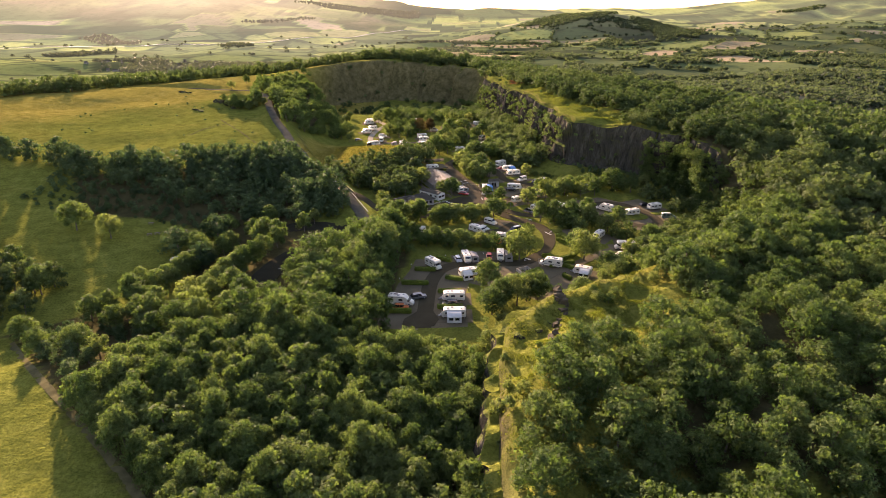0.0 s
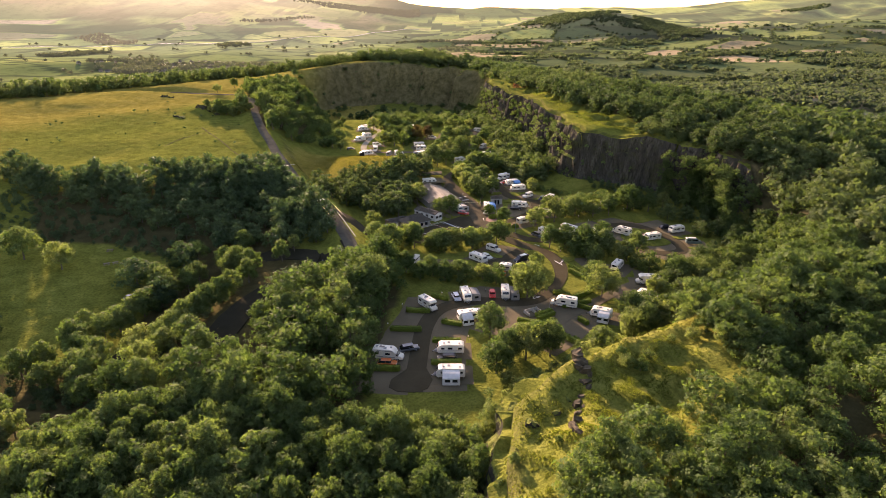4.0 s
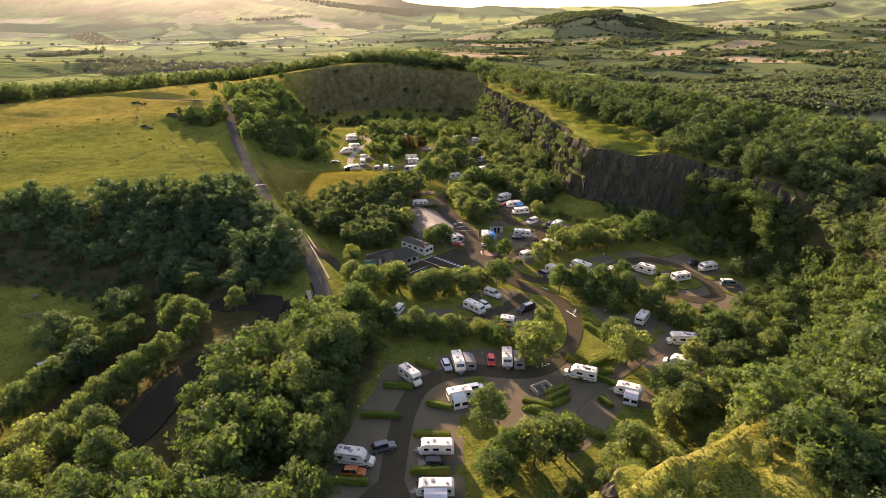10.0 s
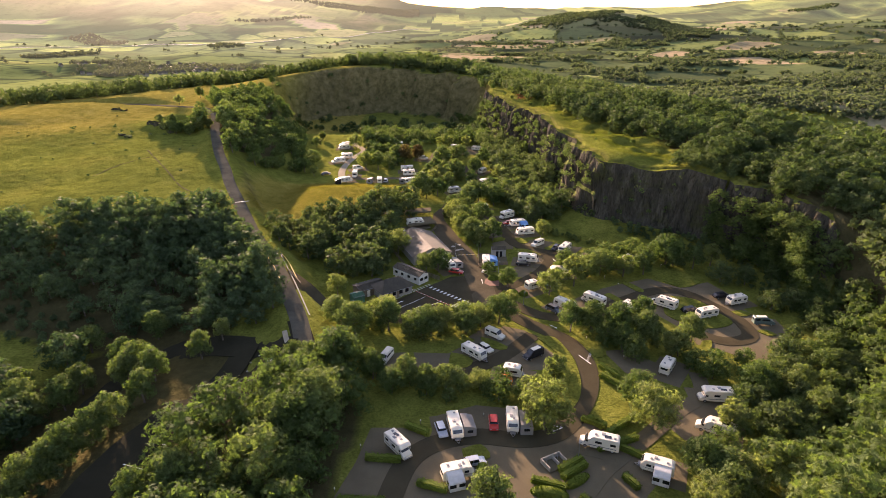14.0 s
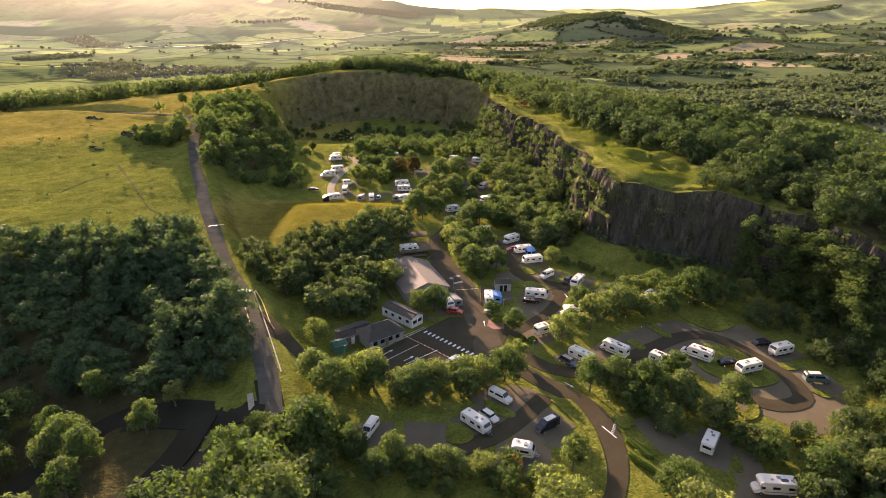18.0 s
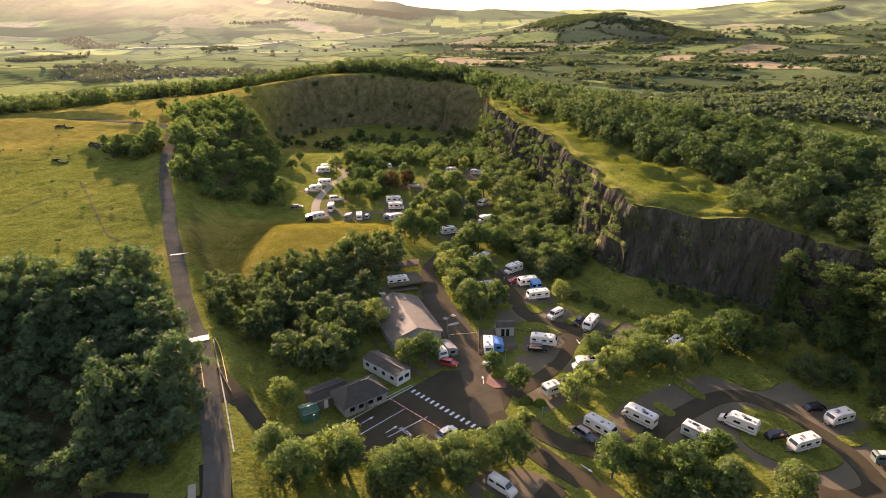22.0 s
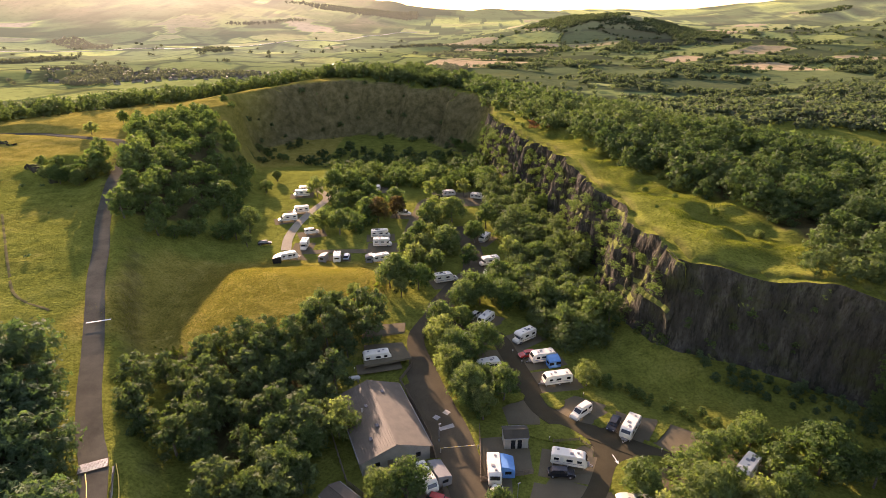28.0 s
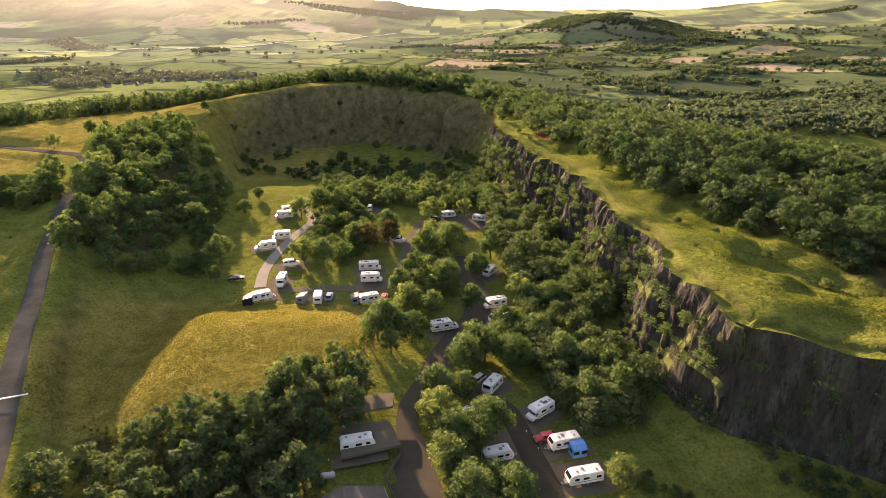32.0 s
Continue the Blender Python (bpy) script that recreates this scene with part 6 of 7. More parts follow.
CARS = {"silver": car(P_SILVER, "silver-blue hatchback car parked on tarmac"), "red": car(P_RED, "red hatchback car beside a caravan"), "black": car(P_BLACK, "black estate car parked beside a caravan", 4.7, 1.55),
        "white": car(P_WHITE, "white hatchback car beside a pitch"), "grey": car(P_GREY, "dark grey off-road car beside a caravan", 4.7, 1.65), "blue": car(P_BLUE, "dark blue hatchback car parked on the grass"), "orange": car(P_ORANGE, "orange car with white roof bars")}
rv = random.Random(12)
PITCHES = []


def park(kind, x, y, rot, variant=None, pad=True):
    z = max(hz(x, y), 0) + (0.13 if pad else 0.10)
    if kind == "caravan":
        o = CARAVANS[variant if variant is not None else rv.randrange(3)]
    elif kind == "small":
        o = SMALL_CARAVAN
    elif kind == "motorhome":
        o = MOTORHOMES[variant if variant is not None else rv.randrange(3)]
    elif kind == "van":
        o = VANS[variant or "white"]
    else:
        o = CARS[kind]
    place(o, x, y, rot, 1.0, z)
    if pad:
        PITCHES.append((x, y, rot))


# lower loop
for row in [("motorhome", -2.6, 169, -52, 2), ("caravan", 7.8, 174.6, -80, 1), ("caravan", 19, 176.2, -93, 2), ("caravan", 8, 162.6, 16, 0), ("caravan", 3.2, 146.6, 180, 1), ("caravan", 3.1, 136.8, 180, 1),
            ("motorhome", -11.2, 144, -10, 1), ("motorhome", 34.4, 170, 160, 1), ("motorhome", 61.8, 184, 175, 0), ("motorhome", 57.6, 174, 150, 1), ("caravan", 43, 163.8, 155, 0), ("caravan", 26.6, 150.6, 133, 0),
            ("caravan", 55.8, 195, 54, 0)]:
    park(*row)
for kind, x, y, r in [("silver", 5.2, 174.2, -75), ("red", 15.4, 176.2, -92), ("black", 2.4, 143.3, 180), ("orange", -11.2, 141.2, -4), ("grey", -6.6, 147.4, 20), ("silver", 11, 165.5, 15)]:
    park(kind, x, y, r, None, False)
# middle and upper pitches
for row in [("caravan", 12.8, 200.8, -46, 1), ("van", 18.4, 209.4, -42, "white"), ("van", 26.6, 200.4, 215, "black"), ("small", 21, 193, -15), ("motorhome", 46.9, 227.4, 135, 0), ("caravan", 38.6, 224.4, -47, 1), ("motorhome", 56.8, 221.6, -46, 1),
            ("motorhome", 65.6, 225.6, 138, 1), ("caravan", 74.9, 219.8, 198, 2), ("caravan", 86.1, 227.2, 198, 0), ("van", 87.8, 215.8, -5, "green"), ("motorhome", 63.1, 253.6, 224, 0)]:
    park(*row)
for kind, x, y, r in [("white", 15.6, 203.4, -50), ("grey", 35.2, 223, -50), ("black", 71.6, 222.6, 14), ("black", 83.6, 231, 14), ("silver", 9.1, 223.4, 41), ("black", 4.8, 218.8, 46), ("white", 18.9, 248.6, -112)]:
    park(kind, x, y, r, None, False)
# along the cliff and by the long building
for row in [("caravan", 32.8, 256.4, -14, 1), ("motorhome", 40.8, 245.8, 186, 2), ("small", 31.4, 236.6, 28), ("van", 37.9, 270, 222, "white"), ("caravan", 46.2, 265, 236, 1), ("caravan", 35.1, 281.2, 193, 1), ("caravan", 33.3, 289.9, 195, 2),
            ("caravan", -4.7, 288.4, 15, 1), ("caravan", 7.3, 251.6, -64, 1), ("caravan", 19.2, 253.6, -91, 1), ("caravan", 20.7, 286.4, 18, 0), ("motorhome", 30.2, 299, 218, 2), ("caravan", 21.4, 307.8, 236, 0), ("van", 15.6, 298.4, 38, "white")]:
    park(*row)
for kind, x, y, r in [("black", 30.9, 253.6, -4), ("grey", 35.1, 238.7, -35), ("black", 43.6, 266.8, 238), ("red", 30.2, 291.8, 196), ("red", 9.6, 247.4, -19), ("white", 18.4, 310.6, 230)]:
    park(kind, x, y, r, None, False)
# northern pitches
for row in [("motorhome", 11.2, 333.2, 20, 1), ("motorhome", 25, 345.6, 200, 2), ("caravan", 25.9, 337.2, 200, 1), ("caravan", 25, 367, 240, 0), ("caravan", -39.9, 350, 28, 0), ("caravan", -24, 349, 97, 0), ("caravan", -9.6, 348.6, 22, 2),
            ("motorhome", -37, 360, 272, 2), ("van", -37.5, 374, 20, "white"), ("motorhome", -49.6, 388, 200, 1), ("motorhome", -46.8, 398, 200, 2), ("motorhome", -51.6, 421, 190, 0), ("caravan", -51.8, 428.4, 200, 0),
            ("motorhome", -12.1, 370.6, 6, 0), ("motorhome", -10.6, 362, 2, 2), ("van", -5.1, 395, -8, "white"), ("van", 8.4, 416, -22, "black"), ("caravan", 12.8, 421.6, 16, 0), ("caravan", 24.9, 417, -21, 0), ("van", -19.1, 431, 91, "white")]:
    park(*row)
for kind, x, y, r in [("silver", -21.3, 350.8, 91), ("red", -5.8, 350.4, 87), ("black", -51.6, 363.2, 16)]:
    park(kind, x, y, r, None, False)

# the tarmac pitches under them
for i, (x, y, r) in enumerate(PITCHES):
    z = max(hz(x, y), 0)
    c, s = math.cos(radians(r)), math.sin(radians(r))
    a, b = 5.0, 3.6
    pts = [(x + c * u * a - s * (v * b - 0.6), y + s * u * a + c * (v * b - 0.6)) for u, v in ((-1, -1), (1, -1), (1, 1), (-1, 1))]
    slab("pitch", pts, z + 0.03 + 0.0025 * (i % 8), M_PAD, "worn grey tarmac pitch", "pitch", group="pitches")


# ---- awnings and tents ----
def awning(x, y, rot, mat, w=3.2, d=2.4, label="grey canvas awning with plastic windows"):
    root = tagged(new("awning"), label, "awning", "awnings")
    hull("canvas", mat, root, [(0, 0.0), (d, 0.0), (d, 1.75), (d * 0.5, 2.25), (0, 2.45)], w, 0.06)
    for s in (-0.8, 0.8):
        boxpart("clear_window", M_GLASS, root, (d + 0.012, s, 1.15), (0.02, 1.1, 0.7))
    for s in (-1, 1):
        boxpart("side_window", M_GLASS, root, (d * 0.5, s * (w / 2 + 0.012), 1.2), (1.1, 0.02, 0.6))
    root.matrix_basis = pose(x, y, max(hz(x, y), 0) + 0.13, 0, 0, rot)
    return root


awning(9.2, 174.6, 10, M_CANVAS, 4.2)
awning(20.3, 175.4, 0, M_CANVAS, 4.5)
awning(7.4, 161.4, -74, M_CANVAS_W, 2.8, label="white canvas awning in front of a caravan")
awning(3.2, 135.6, -90, M_CANVAS_W, 3.8, label="white canvas awning beside a caravan")
awning(43.4, 162.4, -115, M_CANVAS_W, 2.8, label="white canvas awning beside a caravan")
awning(8.6, 252.4, 26, M_CANVAS, 4.6, 2.6)
awning(20.4, 254.6, 0, M_CANVAS_B, 3.6, 2.4, "bright blue striped awning beside a caravan")
awning(35.2, 288.8, -75, M_CANVAS_B, 2.8, 2.0, "bright blue windbreak awning")
awning(-41.8, 347.6, 190, P_BLACK, 3, 2.6, "dark canvas awning beside a caravan")
awning(-27.2, 348.4, 170, M_CANVAS, 3, 2.6)
awning(-12.6, 348.4, 190, M_CANVAS, 3, 2.2)


def tent(x, y, rot, mat, label):
    root = tagged(new("tent"), label, "tent")
    bm = bmesh.new()
    bmesh.ops.create_icosphere(bm, subdivisions=3, radius=1)
    for v in bm.verts:
        v.co = Vector((v.co.x * 2.0 * (1 + 0.07 * math.cos(4 * math.atan2(v.co.y, v.co.x))), v.co.y * 1.5, max(v.co.z, 0) * 1.6 * (1 - 0.12 * abs(v.co.x))))
    part("canvas", bm, mat, root)
    boxpart("door_flap", M_CANVAS_W, root, (1.72, 0, 0.5), (0.3, 0.8, 0.9), 0.04)
    for s in (-1, 1):
        boxpart("tent_pole", M_STEEL, root, (0, s * 1.3, 0.42), (0.05, 0.05, 0.9))
    root.matrix_basis = pose(x, y, 0.1, 0, 0, rot)
    return root


tent(19.2, 191.2, -60, M_CANVAS_O, "bright orange dome tent on the grass")

# ---- buildings ----
def gable(name, x, y, rot, length, width, eave, ridge, wall, roof, label, category="building", over=0.4, hip=0.0):
    root = tagged(new(name), label, category)
    L, W = length / 2, width / 2
    bm = bmesh.new()
    prof = [(-W, 0), (W, 0), (W, eave), (0, ridge if not hip else eave), (-W, eave)]
    a = [bm.verts.new((-L, p, z)) for p, z in prof]
    b = [bm.verts.new((L, p, z)) for p, z in prof]
    bm.faces.new(a[::-1])
    bm.faces.new(b)
    for i in range(5):
        bm.faces.new((a[i], a[(i + 1) % 5], b[(i + 1) % 5], b[i]))
    bmesh.ops.recalc_face_normals(bm, faces=bm.faces)
    part("wall", bm, wall, root)
    k = (ridge - eave) / W
    for s in (-1, 1):
        # a roof slope laid in courses, each a little proud of the next
        rows = 14
        bm = bmesh.new()
        last = None
        for i in range(rows + 1):
            u = i / rows
            yy = (W + over) * (1 - u)
            for dz in ((0.0, 0.06) if i < rows else (0.0,)):
                ex = L + over - hip * u
                z = ridge + 0.08 - k * yy + dz
                pair = [bm.verts.new((-ex, s * yy, z)), bm.verts.new((ex, s * yy, z))]
                if last:
                    bm.faces.new((last[0], last[1], pair[1], pair[0]))
                last = pair
        bmesh.ops.recalc_face_normals(bm, faces=bm.faces)
        part("roof", bm, roof, root)
    if hip:
        for s in (-1, 1):
            bm = bmesh.new()
            v = [bm.verts.new(p) for p in ((s * (L + over), -(W + over), eave + 0.1 - k * over), (s * (L + over), W + over, eave + 0.1 - k * over), (s * (L + over - hip), 0, ridge + 0.11))]
            bm.faces.new(v)
            part("roof_hip", bm, roof, root)
    boxpart("ridge_tile", roof, root, (0, 0, ridge + 0.13), (2 * (L + over - hip), 0.3, 0.12), 0.03)
    for s in (-1, 1):
        boxpart("gutter", M_TRIM, root, (0, s * (W + over + 0.05), eave - k * over + 0.08), (2 * L, 0.12, 0.1), 0.02)
    root.matrix_basis = pose(x, y, max(hz(x, y), 0) - 0.02, 0, 0, rot)
    return root


barn = gable("long_building", -1.4, 265, 111, 20, 12.5, 3.0, 5.2, M_WALL, M_ROOF, "long single-storey service building with a grey pitched roof", over=0.4)
for x, y in ((-3.5, 1.7), (3.0, 2.2), (-6, 3.6), (6.5, -2)):
    boxpart("roof_window", M_GLASS, barn, (x, y, 5.3 - abs(y) * 0.35 + 0.12), (0.9, 0.6, 0.08), 0.02)
for y in (-4, -1.5, 3.5):
    w = boxpart("window", M_GLASS, barn, (-10.02, y, 1.7), (0.06, 0.9, 0.9), 0.01)
boxpart("door", M_WOOD, barn, (-10.03, 1.2, 1.05), (0.08, 1.0, 2.1))
boxpart("chimney_pipe", M_STEEL, barn, (2, 3.2, 4.6), (0.25, 0.25, 0.9), 0.03)
mobile = gable("mobile_home", -4.2, 244.2, -42, 11, 4.0, 2.6, 3.3, M_CREAM, M_ROOF, "cream static mobile home with a shallow roof", "mobile home", over=0.15)
for x in (-4, -1.5, 1.2, 3.9):
    for s in (-1, 1):
        boxpart("window", M_GLASS, mobile, (x, s * 2.02, 1.55), (1.0, 0.06, 0.8), 0.01)
for y in (-0.9, 0.9):
    boxpart("window", M_GLASS, mobile, (5.53, y, 1.55), (0.06, 1.3, 0.9), 0.01)
recep = gable("reception_building", -9.0, 234, 36, 9.5, 6.5, 2.7, 4.6, M_WALL, M_ROOF_DARK, "grey reception building with hipped tiled roof", over=0.6, hip=3.0)
for x in (-3.2, -1.2, 1.0, 3.0):
    boxpart("window", M_GLASS, recep, (x, -3.27, 1.45), (1.1, 0.06, 1.1), 0.01)
boxpart("door", M_WOOD, recep, (0.0, -3.28, 1.05), (0.8, 0.08, 2.1))
shop = gable("flat_shed", -15.5, 234.5, 36, 8, 4.6, 2.4, 2.9, M_WOOD, M_ROOF_DARK, "dark low timber shed with felt roof", "shed", over=0.25)
boxpart("door", M_WHITE, shop, (1.5, -2.33, 1.0), (0.9, 0.06, 1.9))
boxpart("door", M_WHITE, shop, (-1.5, -2.33, 1.0), (0.9, 0.06, 1.9))
bin_store = gable("green_store", -18.2, 228.8, 30, 3.2, 3.0, 2.1, 2.6, M_GREEN, M_GREEN, "small green sheet-metal store", "store", over=0.15)
hut = gable("warden_hut", 23.8, 262, 3, 4.4, 3.2, 2.5, 3.1, M_WALL, M_ROOF, "small grey hut with double doors", "hut", over=0.2)
boxpart("door", M_GLASS, hut, (-0.6, -1.62, 1.05), (0.8, 0.05, 1.9))
boxpart("door", M_GLASS, hut, (0.6, -1.62, 1.05), (0.8, 0.05, 1.9))


def fence(pts, label, tall=1.5, gap=2.0, board=True):
    root = tagged(new("fence"), label, "fence", "fences")
    post = None
    for (ax, ay), (bx, by) in zip(pts[:-1], pts[1:]):
        ln = math.hypot(bx - ax, by - ay)
        n = max(1, int(round(ln / gap)))
        rot = math.degrees(math.atan2(by - ay, bx - ax))
        for i in range(n):
            u = i / n
            x, y = ax + (bx - ax) * u, ay + (by - ay) * u
            z = hz(x, y)
            o = boxpart("post", M_WOOD, root, (0, 0, tall / 2), (0.1, 0.1, tall), 0.01)
            o.matrix_basis = pose(x, y, z, 0, 0, rot)
            for j in range(3 if not board else 4):
                o = boxpart("rail", M_WOOD, root, (ln / n / 2, 0.06, tall * (0.2 + 0.23 * j)), (ln / n, 0.03, 0.2 if board else 0.1))
                o.matrix_basis = pose(x, y, z, 0, 0, rot)
    return root


fence([(17.4, 266), (16.8, 252), (26.2, 253.9)], "grey timber fence round a small yard", 1.3)
fence([(3.2, 287.3), (0.9, 281.5), (4.4, 273), (7.9, 263.1), (9.6, 254.5), (10.6, 248)], "weathered timber fence along the drive", 1.2)
fence([(-12, 277), (-12.5, 268), (-6, 251), (-1.5, 247), (4.5, 242)], "dark timber fence behind the buildings", 1.6)
fence([(31, 262), (36, 262.5), (38, 260)], "low timber rail on the grass", 1.0, board=False)
fence([(-44, 250), (-40, 240), (-34, 231)], "low timber rail beside the entrance lane", 0.9, board=False)


# ---- markings ----
def mark(pts, z, mat, name="road_marking", label="white painted road marking"):
    bm = bmesh.new()
    v = [bm.verts.new((x, y, z)) for x, y in pts]
    f = bm.faces.new(v)
    f.normal_update()
    if f.normal.z < 0:
        f.normal_flip()
    return part(name, bm, mat, mark_root)


mark_root = tagged(new("car_park_markings"), "white painted lines and crossing stripes on the tarmac", "road marking", kind="structure")
mark_root.empty_display_size = 0.1


def line(ax, ay, bx, by, w=0.14, z=0.135):
    ln = math.hypot(bx - ax, by - ay)
    ox, oy = -(by - ay) / ln * w / 2, (bx - ax) / ln * w / 2
    mark([(ax + ox, ay + oy), (bx + ox, by + oy), (bx - ox, by - oy), (ax - ox, ay - oy)], z, M_MARK)


for a in (((-12.6, 225), (-5.7, 232)), ((-7.5, 223.4), (0.6, 231.3)), ((-2.1, 222.7), (5.3, 228.8)), ((7.9, 221.2), (12.3, 225)), ((-5, 232.6), (2, 239)), ((-5.6, 233.2), (1.6, 239.6))):
    line(*a[0], *a[1])
for i in range(14):
    u = (i + 0.5) / 14
    cx, cy = 1.6 + 14.2 * u, 237.8 - 13.2 * u
    line(cx - 0.42, cy - 0.45, cx + 0.42, cy + 0.45, 0.55)


def arrow(x, y, rot, length=3.0):
    c, s = math.cos(radians(rot)), math.sin(radians(rot))
    q = lambda u, v: (x + c * u - s * v, y + s * u + c * v)
    mark([q(-length / 2, -0.08), q(length / 2 - 0.9, -0.08), q(length / 2 - 0.9, 0.08), q(-length / 2, 0.08)], 0.14, M_MARK)
    mark([q(length / 2 - 0.9, -0.35), q(length / 2, 0), q(length / 2 - 0.9, 0.35)], 0.14, M_MARK)


arrow(-6.5, 227.8, 44)
arrow(-1.5, 225, 44)
arrow(17.2, 241.5, 92)
arrow(41.5, 257.5, -80, 2.6)
arrow(33.8, 214.5, -48, 2.6)
line(37.4, 201, 39.3, 197.5, 0.25)
line(-72, 292.6, -67.2, 294.4, 0.5, 8.5)


def barrier(ax, ay, bx, by, label, h=1.0):
    root = tagged(new("barrier"), label, "barrier")
    ln, rot = math.hypot(bx - ax, by - ay), math.degrees(math.atan2(by - ay, bx - ax))
    n = max(4, int(ln / 0.6))
    for i in range(n):
        boxpart("pole_band", M_WHITE if i % 2 else P_RED if "red" in label else M_YELLOW if i % 2 == 0 else M_WHITE, root, ((i + 0.5) * ln / n, 0, h), (ln / n, 0.1, 0.1), 0.02)
    for x in (0, ln):
        boxpart("post", M_STEEL, root, (x, 0, h / 2), (0.22, 0.22, h), 0.03)
    root.matrix_basis = pose(ax, ay, 0.1, 0, 0, rot)


barrier(-4.8, 235.5, 9.6, 222.4, "long red and white barrier across the car park")
barrier(9.9, 259.3, 16.8, 260.2, "yellow and white striped barrier pole across the drive")


# ---- belts of trees and shrubs between the pitches ----
LANE_LINES = [LOOP, [(20, 157), (34.3, 164.5), (60, 186)], [(22, 226), (38, 217.6), (55, 227.5), (72, 235.8), (85, 222), (76, 208), (58, 207), (50, 216)], [(17, 236), (12.8, 265), (4.6, 300), (10, 321), (20, 343), (18, 382)],
              [(11, 317), (22.9, 302), (29, 282), (38.9, 264), (54, 255)], [(41.5, 261), (23, 236)], [(-46, 433), (-40, 418), (-45, 384), (-43, 358)], [(-43, 356), (-6, 358), (0, 400), (16, 424)]]


def belt(name, poly, gap, hmin, hmax, seed, label, mat=M_LEAF, clear=4.6):
    pts = wood_points(poly, gap, seed, avoid=[(l, 3.4) for l in LANE_LINES])
    keep = [p for p in pts if all(math.hypot(p[0] - x, p[1] - y) > clear for x, y, _ in PITCHES)]
    if keep:
        wood(name, np.array(keep), hmin, hmax, NEAR_T, mat, label, seed)


belt("island_trees", [(16.5, 268), (20, 268), (20.5, 280), (17.5, 292), (16, 303), (9.5, 303), (8, 296), (11.5, 284), (14.5, 275)], 3.2, 5, 8, 701, "belt of small trees between two lanes")
belt("car_park_trees", [(-16, 214), (0, 207), (14, 212), (24, 219), (20, 224), (10, 217), (0, 213), (-12, 219)], 3.8, 5, 8, 702, "row of leafy trees screening the car park", M_LEAF_PALE)
belt("lane_trees", [(36, 241), (46, 239), (58, 246), (70, 254), (80, 262), (68, 266), (54, 256), (40, 250)], 4.2, 5, 8.5, 703, "row of trees below the cliff lane")
belt("clump_trees", [(40, 216), (50, 211), (60, 205), (66, 198), (58, 192), (48, 199), (40, 206)], 4.2, 6, 9, 704, "clump of dark trees between pitches")
belt("hedge_trees", [(-16, 196), (-6, 188), (8, 183), (22, 184), (27, 190), (20, 194), (8, 189), (-6, 194), (-12, 200)], 3.4, 4, 6.5, 705, "tall shrub belt behind the caravans")
belt("pitch_trees", [(-3, 338), (6, 342), (14, 352), (13, 400), (6, 408), (2, 380), (-1, 352)], 4.8, 6, 9.5, 706, "light trees between the northern pitches", M_LEAF_PALE)
belt("bank_trees", [(12, 314), (24, 317), (36, 326), (44, 318), (40, 300), (46, 296), (50, 322), (36, 336), (18, 326)], 4.4, 6.5, 11, 707, "trees on the bank below the cliff")
belt("end_pitch_trees", [(-36, 380), (-16, 376), (-14, 412), (-28, 428), (-36, 412)], 5.2, 6, 10, 708, "trees between the far pitches")
belt("far_end_trees", [(-40, 436), (30, 430), (34, 446), (-10, 460), (-44, 458)], 5.0, 6, 10, 709, "line of trees at the end of the site")
belt("scrub_trees", [(60, 192), (74, 196), (92, 204), (100, 196), (84, 178), (66, 164), (54, 158), (52, 157), (51, 161), (56, 168), (66, 179)], 4.6, 5, 9, 710, "scrubby trees at the edge of the pitches")
belt("willow_scrub", [(28, 136), (37, 145), (44, 152), (50, 158), (56, 166), (59, 161), (50, 150), (44, 142), (34, 135)], 4.6, 5, 8.5, 711, "willow scrub below the ridge", M_LEAF_PALE)
YARD_TREES = [(-88, 152, 9), (-84, 146, 9.5), (-80, 139, 9), (-76, 132, 9), (-71, 127, 8.5), (-90, 160, 8.5), (-66, 130, 9), (-60, 128, 9.5), (-54, 132, 9), (-86, 136, 8), (-92, 145, 8.5), (-66.5, 151, 8), (-65, 155, 8), (-63.5, 159, 8.5), (-62, 162.5, 8), (-60.5, 166, 8.5), (-58.6, 169.5, 8), (-57, 173.5, 8), (-54.5, 181, 8.5), (-81, 171, 8.5), (-79.5, 175.5, 8), (-78, 180, 8.5), (-74, 185, 9), (-73, 190, 8), (-62, 194, 9),
              (-84, 187, 9), (-43, 154, 9), (-38, 157, 10), (-68, 199, 8), (-56, 189, 8.5), (-49, 197, 8), (-27.5, 196, 6), (-63, 145, 8.5), (-82, 167, 8), (-83, 162, 8), (-84, 157, 8.5)]
for x, y, h in YARD_TREES:
    place(rt.choice(TREES), x, y, rt.uniform(0, 360), h, sink=0.1)
for x, y, h in [(14.4, 124, 6.5), (17.5, 128.2, 6), (11.4, 119, 6.5), (21.5, 131.4, 6.5), (9.2, 114, 6), (25.5, 134, 6.5), (15, 131.6, 5.5)]:
    place(rt.choice(PALE), x, y, rt.uniform(0, 360), h, sink=0.1)


# ---- small fittings ----
def text_mark(words, x, y, rot, size, name="road_lettering"):
    cu = bpy.data.curves.new(name, "FONT")
    cu.body, cu.size, cu.align_x, cu.align_y = words, size, "CENTER", "CENTER"
    tmp = bpy.data.objects.new(name, cu)
    scene.collection.objects.link(tmp)
    me = bpy.data.meshes.new_from_object(tmp.evaluated_get(bpy.context.evaluated_depsgraph_get()))
    bpy.data.objects.remove(tmp)
    me.materials.clear()
    me.materials.append(M_MARK)
    ob = new(name, me)
    ob.parent = mark_root
    ob.matrix_basis = pose(x, y, 0.142, 0, 0, rot)
    return ob


text_mark("ENTRY", 1.2, 224.2, -46, 1.1)
